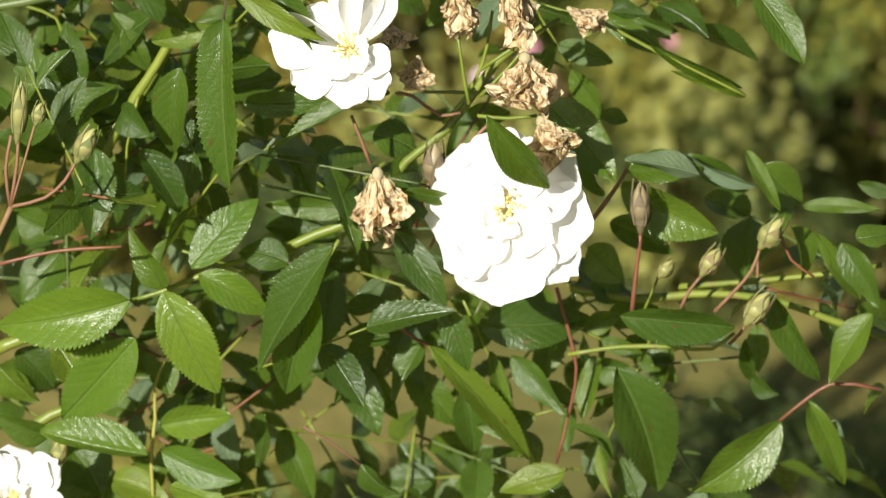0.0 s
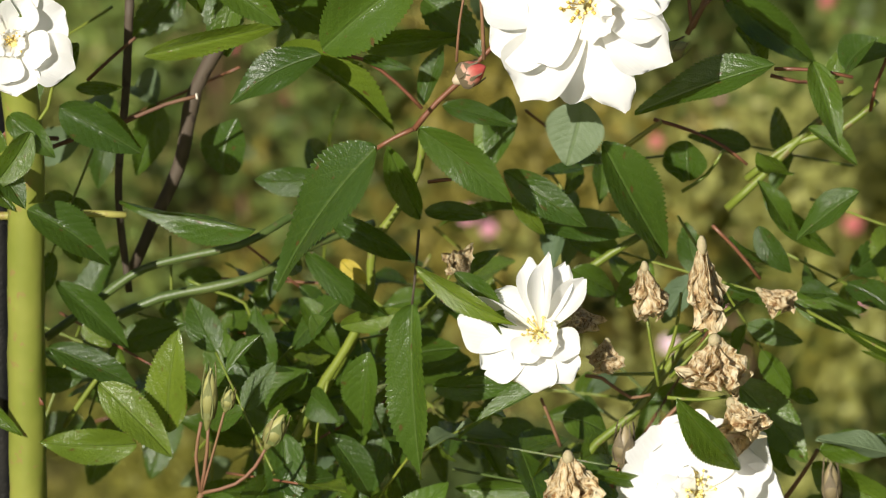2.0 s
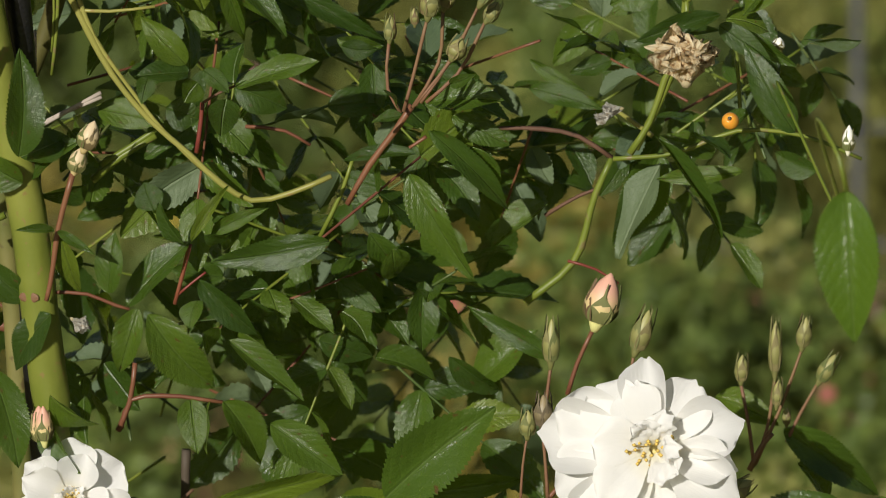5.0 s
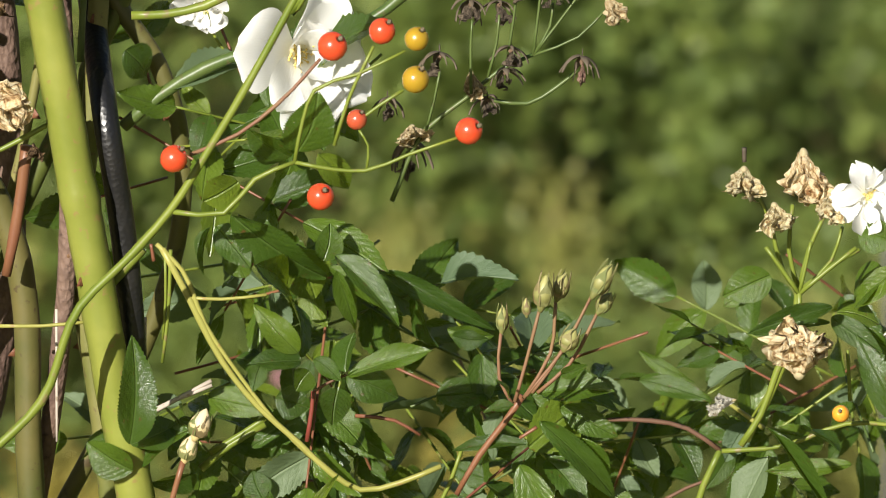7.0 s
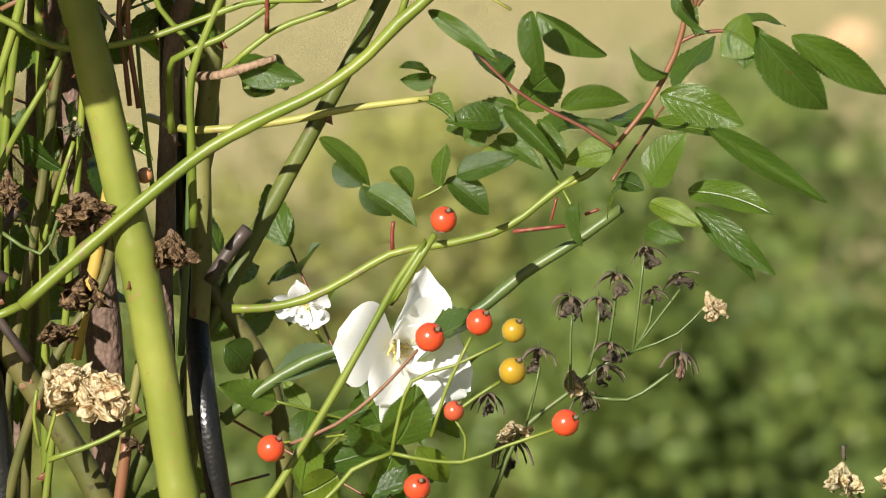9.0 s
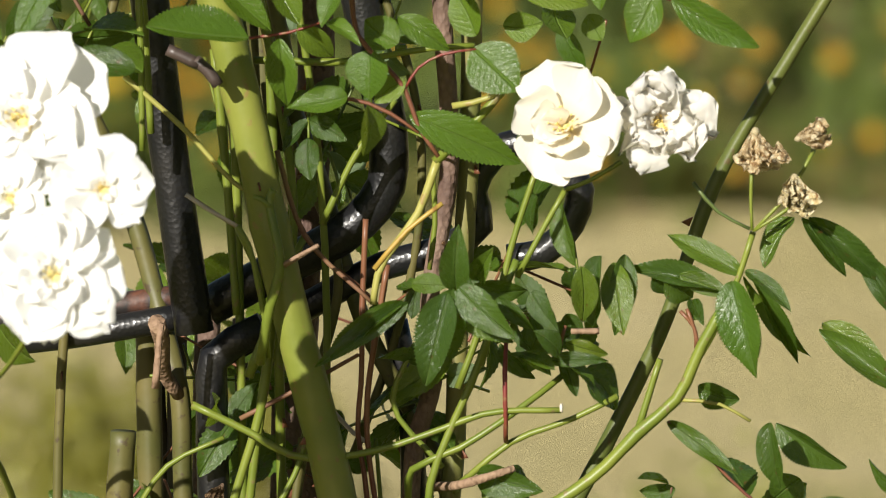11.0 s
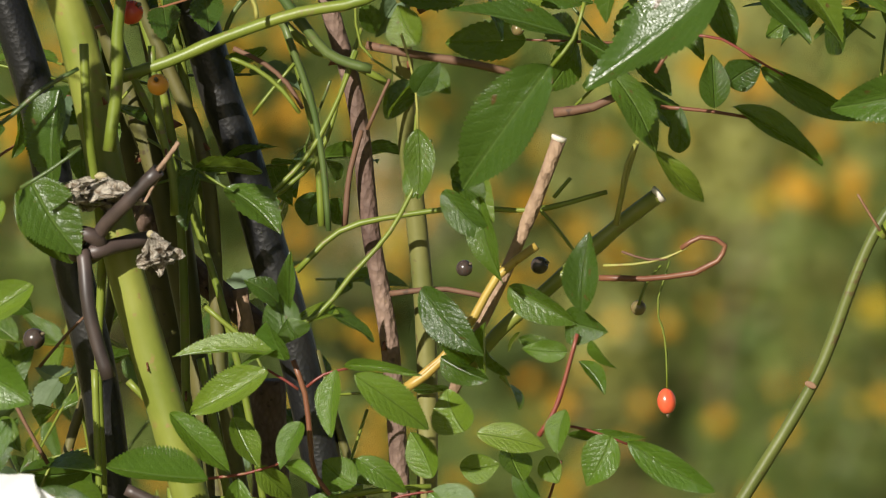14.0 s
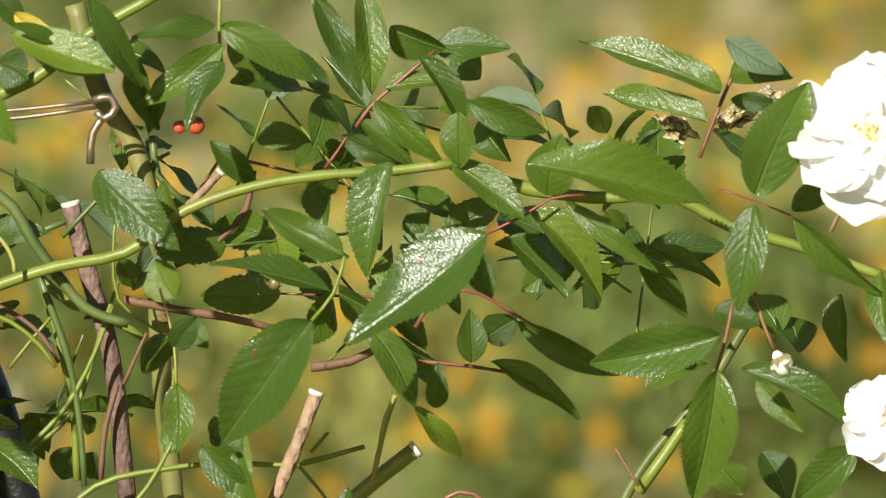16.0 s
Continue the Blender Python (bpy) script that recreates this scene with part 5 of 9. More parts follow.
leaf(b, .1097, .03, .7148, .1217, .024, .6962, .0101, 28)
leaf(b, .1217, .04, .6837, .1508, .0346, .6688, .0093, -14)
leaf(b, .1122, .05, .7206, .1421, .0537, .6925, .0089, 24)
leaf(b, .0996, .05, .791, .1156, .0499, .7749, .018, -43)
stem(b, "g", .0018, (.0978, .06, .7124), (.1122, .06, .7268), (.1298, .06, .746), (.1508, .06, .7641))
stem(b, "g", .0018, (.0405, .05, .6874), (.0517, .05, .696), (.0629, .05, .7033))
stem(b, "y", .0012, (.0555, .04, .7431), (.0633, .04, .7491), (.071, .04, .7551))
stem(b, "r", .0008, (.0677, .04, .7557), (.0823, .04, .7512), (.0959, .04, .7448), (.1054, .04, .7374))
stem(b, "g", .0008, (.0795, .05, .7225), (.0895, .05, .7297), (.096, .05, .7405))
stem(b, "r", .0008, (.0918, .03, .715), (.1009, .03, .7057), (.1113, .03, .6928))
leaf(b, .0989, .05, .7038, .1172, .0463, .691, .015, 80)
leaf(b, .1095, .05, .7395, .1234, .055, .7263, .0115, 38)
withered(b, "t", .0648, -.02, .716, .0678, -.024, .6947, .0128, 17)
withered(b, "t", .087, -.03, .7301, .0894, -.034, .6938, .0158, 18)
withered(b, "t", .109, -.01, .7023, .1215, -.014, .6935, .0102, 19)
withered(b, "t", -.0044, 0, .7014, -.0111, -.004, .7125, .0102, 20)
stem(b, "g", .0008, (.0614, 0, .6491), (.0713, 0, .6623), (.0766, 0, .6753), (.0798, 0, .6966))
stem(b, "g", .0008, (.0756, 0, .6718), (.0899, 0, .6826), (.1064, 0, .6942))
stem(b, "g", .0008, (.0713, 0, .6623), (.059, 0, .6621), (.0523, 0, .662))
stem(b, "g", .0006, (-.0217, 0, .6892), (-.0128, 0, .6999), (-.0106, 0, .7046))
bloom(b, "spent", .0256, -.05, .6951, .0246, -.1791, -1, .4072, 21)
leaf(b, .1246, .03, .6442, .1359, .03, .642, .0068, -9)
leaf(b, .036, .04, .6919, .0564, .0455, .6808, .0113, 7)

b = thing("rose_branch", (-.1828, -.02, .8014), "rose spray with a loose white bloom beside the cane", "rose branch")
bloom(b, "open", -.1828, -.02, .8014, .0231, .0608, -1, .3006, 22)
leaf(b, -.0891, .01, .7166, -.143, .0162, .7265, .0112, -23)
leaf(b, -.0658, .06, .7223, -.0926, .061, .72, .0116, -23)
leaf(b, -.1057, .08, .7167, -.103, .081, .7398, .0247, -28)
leaf(b, -.1781, -.01, .7298, -.1454, -.0198, .7135, .0163, -20)
leaf(b, -.1521, 0, .7716, -.1359, -.0044, .7519, .0111, 16)
leaf(b, -.1335, .01, .7878, -.0791, .0081, .8008, .0091, 11)
leaf(b, -.1046, 0, .825, -.0795, .0007, .8044, .014, 20)
leaf(b, -.124, 0, .8343, -.1069, .002, .8078, .0136, -19)
leaf(b, -.1368, 0, .8351, -.134, -.0109, .8172, .0117, -9)
leaf(b, -.1592, .01, .7926, -.1707, .0014, .7775, .0099, 20)
leaf(b, -.1602, .01, .774, -.1419, .0093, .7749, .0054, 4)
leaf(b, -.1998, 0, .7384, -.1825, -.0096, .7322, .013, -42)
leaf(b, -.1228, -.01, .6379, -.1228, -.0203, .6798, .0185, -9)
leaf(b, -.1496, -.02, .6614, -.12, -.0338, .6389, .0156, -8)
leaf(b, -.1709, 0, .6692, -.135, -.0035, .6563, .0119, -21)
leaf(b, -.1346, -.02, .6361, -.1725, -.0266, .6388, .014, -13)
leaf(b, -.2007, 0, .6508, -.1826, -.0157, .6386, .007, 17)
leaf(b, -.1685, .01, .6937, -.1392, .0049, .668, .0117, -18)
leaf(b, -.148, .02, .6627, -.1545, .0184, .6797, .0149, -51)
leaf(b, -.1819, .02, .6502, -.1592, .0176, .649, .0119, 45)
bud(b, "pink", -.1935, -.01, .8189, -.1951, -.01, .8363, .0093)
stem(b, "d", .0018, (-.1407, .04, .8023), (-.1424, .04, .7625), (-.1455, .04, .7224), (-.1412, .04, .6797))
stem(b, "d", .0031, (-.1052, .07, .7774), (-.1161, .07, .7559), (-.123, .07, .7226), (-.1337, .07, .6985), (-.1417, .07, .6792))
stem(b, "b", .001, (-.1767, .02, .7437), (-.1587, .02, .751), (-.1408, .02, .7576), (-.1252, .02, .7648), (-.1132, .02, .7683))
cut_end(b, .0013, -.1127, .02, .7683, .0058, 0, .0015)
stem(b, "b", .0008, (-.157, .03, .7711), (-.1458, .03, .782), (-.1379, .03, .7891))
stem(b, "b", .001, (-.1684, .03, .7465), (-.1751, .03, .7464), (-.1819, .03, .7369))
stem(b, "dg", .0018, (-.1739, .03, .6631), (-.1575, .03, .6757), (-.1349, .03, .6927), (-.1146, .03, .6989), (-.0966, .03, .7032), (-.075, .045, .712), (-.05, .07, .718))
stem(b, "dg", .002, (-.1475, .05, .6655), (-.1293, .05, .6741), (-.1089, .05, .6788), (-.093, .05, .6831), (-.07, .07, .69), (-.045, .09, .694))
stem(b, "y", .0018, (-.203, .01, .7203), (-.1784, .01, .7209), (-.1583, .01, .7221), (-.1404, .01, .7217))
stem(b, "g", .0012, (-.1662, .02, .6289), (-.1571, .02, .6434), (-.1503, .02, .6531))
stem(b, "g", .0008, (-.0907, .05, .658), (-.0953, .05, .6723), (-.1066, .05, .6769), (-.1179, .05, .6815))
thicket(b, 23, 14, .06, .14, -.1727, .7839, -.0791, .6701)
thicket(b, 24, 24, .04, .11, -.0781, .6785, .0001, .6017)
thicket(b, 25, 12, .05, .11, -.0011, .7331, .0792, .6792)
thicket(b, 26, 22, .05, .11, .0671, .7221, .1503, .661)
thicket(b, 27, 30, .03, .09, -.1776, .6676, -.0774, .6064)
leaf(b, -.1646, -.02, .7752, -.1344, -.0321, .7609, .0153, 23)
leaf(b, -.1927, -.03, .7575, -.1767, -.0367, .7386, .011, -23)
leaf(b, -.1844, -.02, .7716, -.1653, -.0291, .7574, .011, -9)
leaf(b, -.175, -.03, .768, -.1885, -.042, .7476, .0117, -19)
leaf(b, -.1889, -.02, .7658, -.1968, -.0154, .7319, .0136, -15)
leaf(b, -.19, -.02, .8436, -.1747, -.0228, .8287, .0187, 67)
leaf(b, -.1931, -.01, .8315, -.1835, -.0252, .8133, .011, 20)
stem(b, "g", .0008, (-.1666, -.02, .7936), (-.169, -.02, .7752), (-.1779, -.02, .7636), (-.1891, -.02, .7543))
thicket(b, 28, 14, .04, .13, -.1925, .7359, -.0461, .5974)

b = thing("rose_branch", (.0425, -.04, .8252), "rose spray with a wide open white bloom and buds", "rose branch")
bloom(b, "main", .0425, -.04, .8252, .036, -.1846, -1, .3259, 31)
stem(b, "r", .001, (.0089, 0, .8355), (.0128, 0, .848), (.0188, 0, .8612))
bud(b, "pink", .0192, -.01, .8636, .0261, -.01, .8869, .014)
stem(b, "p", .0008, (.0006, 0, .8321), (.0015, 0, .839), (.0025, 0, .8463))
bud(b, "g", .0025, -.01, .8484, .0031, -.01, .8688, .007)
stem(b, "p", .0008, (.0308, 0, .8353), (.0331, 0, .8432), (.0347, 0, .8512))
bud(b, "g", .0344, -.01, .853, .0406, -.01, .872, .0083)
bud(b, "g", .0705, 0, .7924, .0798, 0, .7997, .0083)
stem(b, "p", .0008, (.0823, .05, .7901), (.0806, .05, .8046), (.0773, .05, .8237))
bud(b, "g", .0773, .05, .8228, .078, .05, .8357, .006)
stem(b, "p", .0008, (.0828, .05, .7906), (.0873, .05, .8045), (.0906, .05, .8254))
bud(b, "g", .0906, .05, .8243, .0911, .05, .8495, .0058)
stem(b, "p", .0008, (.0832, .05, .7917), (.0928, .05, .8138), (.1011, .05, .8374))
bud(b, "g", .1011, .05, .8364, .1031, .05, .8508, .0062)
stem(b, "p", .0008, (.0951, .05, .7998), (.1006, .05, .8114), (.1073, .05, .8234))
bud(b, "g", .1071, .05, .8225, .1144, .05, .8354, .0067)
bud(b, "g", .0908, .04, .8157, .0919, .04, .8284, .0049)
bud(b, "g", .0951, .05, .8056, .0953, .05, .8138, .0036)
stem(b, "p", .0012, (.0805, .05, .7883), (.085, .05, .7976), (.0895, .05, .8033))
leaf(b, .1351, .02, .7785, .1721, .0269, .7964, .0141, -15)
stem(b, "r", .0008, (.1533, .03, .7635), (.1555, .03, .7751), (.1621, .03, .7937), (.1638, .03, .8099))
bud(b, "red", .1628, .02, .8118, .1641, .02, .8286, .007)
leaf(b, 0.1078, -0.220, 0.9771, 0.1071, -0.240, 0.9282, .0225, -12, 1)
stem(b, "g", .0008, (0.1078, -0.220, 0.9771), (0.1054, -0.220, 0.9892), (0.1017, -0.210, 0.9950), (.112, -.1, .93), (.09, .0, .96))
stem(b, "p", .0008, (.16, .03, .763), (.1777, .03, .7651))
stem(b, "g", .0016, (.1053, .06, .7249), (.1233, .06, .74), (.1435, .06, .7469), (.1569, .06, .7586))
stem(b, "r", .0008, (.114, .05, .7716), (.1252, .05, .7691), (.143, .05, .7694))
leaf(b, .0761, .06, .7358, .0804, .0497, .7273, .0157, -21)
leaf(b, .0677, .07, .8127, .0896, .0541, .8079, .0118, -12)
leaf(b, -.03, .06, .8723, -.0477, .0664, .8846, .0158, -8)

b = thing("rose_branch", (-.1993, -.02, .9385), "dense leafy rose spray with red young shoots", "rose branch")
leaf(b, -.1993, -.02, .9385, -.1961, -.0279, .979, .0147, 14)
leaf(b, -.1989, -.01, .9254, -.2157, -.0143, .9351, .0147, -24)
leaf(b, -.1986, 0, .9249, -.181, -.0118, .9445, .0124, -17)
leaf(b, -.195, .01, .9157, -.1747, -.0028, .9202, .0174, 70)
stem(b, "r", .0012, (-.1795, -.01, .929), (-.1855, -.01, .9077), (-.1893, -.01, .8852), (-.191, -.01, .8784))
bud(b, "tan", -.1795, -.01, .9279, -.1756, -.01, .9395, .0074)
bud(b, "tan", -.1751, -.02, .9395, -.1701, -.02, .9524, .0086)
leaf(b, -.1855, -.01, .9055, -.1811, -.0037, .8769, .0102, 11)
leaf(b, -.1867, -.02, .9094, -.1976, -.0306, .9137, .0035, 4)
leaf(b, -.1854, -.02, .9087, -.1731, -.0348, .9056, .0039, 0)
leaf(b, -.1674, -.01, .8813, -.1658, -.0137, .9054, .0124, -20)
leaf(b, -.1602, 0, .8733, -.1386, -.0036, .9009, .0151, -12)
leaf(b, -.1986, 0, .8751, -.2165, -.0048, .8944, .0115, -14)
leaf(b, -.1894, -.01, .873, -.2078, -.004, .8486, .0134, 10)
leaf(b, -.1558, -.01, .8749, -.1654, -.0127, .8499, .0116, -16)
leaf(b, -.1515, -.02, .8755, -.1266, -.0192, .8433, .0175, -9)
leaf(b, -.1375, -.01, .9004, -.1486, -.016, .9157, .0092, -69)
leaf(b, -.1349, -.01, .9013, -.1219, -.0086, .9228, .0044, -9)
leaf(b, -.1296, -.01, .9039, -.1195, -.0027, .899, .0075, 74)
leaf(b, -.1274, 0, .902, -.1073, -.0101, .9136, .0059, 15)
stem(b, "red", .001, (-.1357, 0, .8975), (-.1386, 0, .8863), (-.1421, 0, .8736))
stem(b, "red", .0006, (-.1409, 0, .8772), (-.1343, 0, .8828), (-.1299, 0, .8862))
stem(b, "r", .0008, (-.191, 0, .8789), (-.1758, 0, .878), (-.165, 0, .8734), (-.1596, 0, .8717))
leaf(b, -.1351, -.01, .9717, -.1505, -.0144, .9903, .0106, -8)
leaf(b, -.1343, -.01, .9685, -.1523, -.0209, .9729, .0109, 33)
leaf(b, -.131, -.01, .9645, -.1357, -.0143, .9576, .011, -52)
leaf(b, -.1172, -.01, .9639, -.117, -.0043, .9784, .0163, -32)
leaf(b, -.1161, -.01, .9625, -.084, -.0203, .9751, .0101, -8)
leaf(b, -.1168, -.01, .9625, -.0967, -.0084, .9521, .0135, 4)
leaf(b, -.1203, -.01, .9577, -.1204, -.0157, .9449, .015, -56)
leaf(b, -.1291, 0, .9667, -.1189, -.011, .9606, .0066, -10)
leaf(b, -.1499, 0, .9641, -.1518, -.0098, .9577, .0073, -27)
stem(b, "red", .001, (-.1324, 0, .934), (-.1304, 0, .947), (-.1298, 0, .9538))
stem(b, "b", .0006, (-.1302, 0, .9533), (-.1241, 0, .9571), (-.1171, 0, .9603))
stem(b, "y", .0014, (-.1872, .01, 1.0077), (-.1769, .01, .9875), (-.1645, .01, .9627), (-.1507, .01, .9446), (-.1358, .01, .9309), (-.123, .01, .9183), (-.1122, .01, .9119), (-.0969, .01, .9147), (-.0811, .01, .9213))
stem(b, "g", .0024, (-.217, .01, .9857), (-.2059, .01, .9956), (-.1948, .01, 1.0078))
stem(b, "g", .0016, (-.1736, .02, .9179), (-.1624, .02, .9273), (-.1487, .02, .9355))
stem(b, "g", .0016, (-.22, .02, .8985), (-.2078, .02, .9045))
stem(b, "w", .001, (-.2019, .01, .9357), (-.1899, .01, .9446), (-.1688, .01, .9538))
stem(b, "r", .0008, (-.1142, .02, .9388), (-.0989, .02, .9368), (-.0892, .02, .931))
stem(b, "g", .0006, (-.1862, .01, 1.0054), (-.1862, .01, .9876), (-.1875, .01, .9719))
stem(b, "w", .0006, (-.1956, .02, .9784), (-.196, .02, .9627))
leaf(b, -.1707, .02, .9466, -.1464, .0098, .9446, .0114, -14)
leaf(b, -.1446, .02, .9463, -.1317, .0223, .9411, .0132, -7)
leaf(b, -.1385, .01, 1.0071, -.1282, .0123, .9868, .0188, -22)
leaf(b, -.1235, .01, 1.0003, -.0954, -.0004, .9848, .0082, -17)
leaf(b, -.1215, .01, .9936, -.1123, .0145, .9744, .0097, -36)
leaf(b, -.1498, .02, .9056, -.1541, .0236, .916, .0109, -3)
leaf(b, -.0815, -.01, .9007, -.1277, -.0082, .8926, .0124, -12)
leaf(b, -.1325, 0, .883, -.112, -.0031, .8592, .0105, 19)
leaf(b, -.1217, 0, .8588, -.0919, -.0035, .8363, .0095, -17)
leaf(b, -.1292, 0, .8343, -.1345, -.008, .8158, .0139, 44)
leaf(b, -.1061, 0, .8249, -.0799, -.014, .8102, .0143, -19)
leaf(b, -.1314, 0, .8623, -.1264, .008, .8519, .0114, -29)
leaf(b, -.1334, 0, .8749, -.1375, -.0098, .8687, .01, 30)
leaf(b, -.1179, .02, .8574, -.1091, .0149, .8497, .0146, 56)
leaf(b, -.1094, .03, .859, -.1134, .0209, .8662, .0114, -16)
stem(b, "r", .001, (-.1645, .01, .8208), (-.1603, .01, .8322), (-.1488, .01, .8337), (-.1247, .01, .8307))
stem(b, "r", .0012, (-.1656, .01, .8197), (-.1609, .01, .8311), (-.1584, .01, .8471))
leaf(b, -.1889, 0, .8356, -.1822, -.0088, .8211, .013, 0)
leaf(b, -.1779, 0, .8366, -.1788, -.0121, .8221, .0134, 36)
leaf(b, -.213, -.01, .8514, -.2033, -.0088, .811, .0153, -9)
leaf(b, -.1715, .03, .8412, -.1604, .0201, .8234, .0175, 46)
bud(b, "pink", -.1925, -.02, .8224, -.1928, -.02, .8392, .0073)
withered(b, "w", -.182, -.01, .8715, -.1754, -.014, .8681, .0056, 32)

b = thing("rose_branch", (-.0539, 0, .9489), "rose shoot ending in a cluster of green buds", "rose branch")
stem(b, "p", .0008, (-.0539, 0, .9489), (-.0587, 0, .9586), (-.058, 0, .9764))
bud(b, "g", -.0578, 0, .9758, -.0572, 0, .9874, .0052)
stem(b, "p", .0008, (-.0528, 0, .9493), (-.0487, 0, .964), (-.0432, 0, .9859))
bud(b, "g", -.0431, -.01, .9871, -.0407, -.01, 1.0017, .0078)
stem(b, "p", .0008, (-.0495, 0, .9506), (-.0391, 0, .9684), (-.0371, 0, .9894))
bud(b, "g", -.0371, 0, .9885, -.0331, 0, 1, .0065)
bud(b, "g", -.0481, .01, .9798, -.0482, .01, .9878, .0039)
stem(b, "p", .0008, (-.0484, 0, .9517), (-.0352, 0, .9684), (-.0237, 0, .9905))
bud(b, "g", -.0237, -.01, .9922, -.0158, -.01, 1.0059, .0074)
stem(b, "p", .0008, (-.0441, 0, .9528), (-.032, 0, .9639), (-.0212, 0, .9843))
bud(b, "g", -.0214, 0, .9834, -.0159, 0, .9922, .0061)
stem(b, "p", .0008, (-.0462, 0, .9528), (-.0396, 0, .9617), (-.0341, 0, .9706))
bud(b, "g", -.0345, -.01, .9714, -.0298, -.01, .9807, .0078)
leaf(b, -.0531, -.01, .9507, -.0652, -.0096, .9489, .0051, 33)
leaf(b, -.0349, 0, .9599, -.0261, -.0099, .966, .0049, 37)
leaf(b, -.0548, -.01, .9534, -.0567, -.0178, .9633, .004, 111)
stem(b, "r", .0014, (-.0496, .01, .9491), (-.0563, .01, .939), (-.0663, .01, .9256), (-.0752, .01, .9099))
stem(b, "r", .0008, (-.0443, .01, .9366), (-.0509, .01, .9322))
leaf(b, -.0509, 0, .9246, -.0293, -.0089, .8827, .0137, 9)
leaf(b, -.043, .01, .9389, -.0086, .0156, .9049, .0097, -19)
leaf(b, -.0484, .01, .9299, -.0771, .0109, .9309, .0058, 13)
leaf(b, -.0422, .03, .9448, -.0159, .0159, .9505, .0131, -18)
leaf(b, -.0766, .02, .9703, -.0635, .0171, .9687, .0082, 37)
leaf(b, -.0271, .02, .9292, -.0163, .0248, .9119, .009, 14)
leaf(b, -.0584, .03, .8859, -.0554, .0369, .8701, .0125, -29)
leaf(b, -.0463, .04, .87, -.0462, .0347, .8426, .012, -12)
leaf(b, .0048, 0, .8502, -.0281, -.0034, .8702, .0081, -15)
leaf(b, -.0368, .01, .8481, -.0177, .0168, .8279, .0096, 17)
leaf(b, -.0285, .07, .8172, -.0082, .0576, .8451, .0158, -13)
leaf(b, .0023, .06, .895, -.0222, .058, .8821, .0119, 16)
leaf(b, .0467, .06, .9152, .0275, .0534, .8796, .0176, -9)
leaf(b, -.067, .03, .8928, -.0553, .0358, .8716, .0111, 10)
leaf(b, -.0878, .04, .8466, -.0659, .0462, .8376, .0111, 9)
leaf(b, -.0837, .05, .8343, -.0685, .0525, .8171, .0132, -2)
leaf(b, -.0658, .04, .8394, -.0394, .0454, .8306, .0113, -14)
leaf(b, -.0787, .04, .858, -.0677, .0344, .8503, .0147, -55)
stem(b, "g", .0016, (-.007, .05, .858), (.012, .05, .8743), (.021, .05, .9022), (.0273, .05, .9163))
stem(b, "b", .001, (.0273, .05, .9163), (.0146, .05, .9251), (-.0073, .05, .9288), (-.0316, .05, .9275))
stem(b, "red", .0006, (.0097, .04, .8777), (.0207, .04, .8741), (.0295, .04, .8683))
stem(b, "b", .0008, (.0011, .06, .8905), (.0145, .06, .8984), (.0234, .06, .9017))
stem(b, "g", .001, (-.0868, .03, .8907), (-.0778, .03, .9089), (-.0732, .03, .9225))
leaf(b, 0.0465, 0.050, 0.9138, 0.0275, 0.044, 0.8779, 0.0171, 30, 3)

b = thing("rose_branch", (.0551, -.02, .9628), "rose stem with a dry tan bloom", "rose branch")
withered(b, "t", .0551, -.02, .9628, .0551, -.024, .9834, .0181, 33)
stem(b, "g", .0014, (.0337, 0, .9317), (.0414, 0, .944), (.0473, 0, .9607), (.0556, 0, .9807), (.0557, 0, .9919))
stem(b, "g", .001, (.0557, 0, .9914), (.0493, 0, 1.0008), (.0429, 0, 1.0098))
stem(b, "g", .001, (.0557, 0, .9914), (.0665, 0, 1.0006), (.0773, 0, 1.0094))
stem(b, "g", .0008, (.0557, 0, .9914), (.0583, 0, 1.003), (.0601, 0, 1.0118))
stem(b, "y", .001, (.0426, .01, .9357), (.0339, .01, .9425), (.0275, .01, .9471))
leaf(b, .0432, -.02, .9438, .0733, -.0228, .9058, .0057, -10)
withered(b, "w", .0315, -.01, .9524, .0207, -.014, .9509, .0056, 34)
stem(b, "g", .0008, (.0768, .03, .9412), (.0762, .03, .9525), (.0758, .03, .9615))
hip(b, "orange", .0728, .02, .9387, .0034, -.1, -.8, .5)
bud(b, "w", .1173, 0, .9297, .1178, 0, .942, .0052)
leaf(b, .097, 0, .9396, .0788, -.0044, .9727, .0127, -8)
leaf(b, .0952, .02, .9953, .0757, .0241, .9801, .0107, 15)
leaf(b, .0385, .01, .9728, .069, .0179, .9787, .0061, -21)
leaf(b, .0388, .02, .9901, .027, .0184, .9831, .0092, 17)
leaf(b, .0778, .03, .9158, .0442, .0341, .9119, .0071, -10)
leaf(b, .1063, .03, .9155, .089, .0368, .9206, .0098, -11)
leaf(b, .0584, .04, .9274, .0734, .0245, .9246, .0117, -62)
leaf(b, .1242, .04, .9651, .1025, .0457, .965, .0053, -34)
leaf(b, .0756, .02, .9754, .097, .0125, .9614, .0069, 17)
leaf(b, .0674, .05, .9177, .0497, .0404, .9273, .0091, -14)
stem(b, "g", .001, (.0277, .04, .9186), (.0518, .04, .9206), (.076, .04, .9294), (.1023, .04, .9269), (.1242, .04, .9175))
bud(b, "w", .0911, .03, .9636, .0924, .03, .9692, .0053)
thicket(b, 35, 130, .05, .22, -.1476, .9378, .0005, .7963)
thicket(b, 36, 46, .03, .12, -.1218, .9235, -.0526, .8355)
thicket(b, 37, 44, .06, .18, -.0206, .9308, .1129, .8924)
thicket(b, 38, 60, .04, .14, -.2194, .9397, -.134, .7883)
thicket(b, 39, 34, .04, .14, -.1453, .9912, -.0604, .9265)

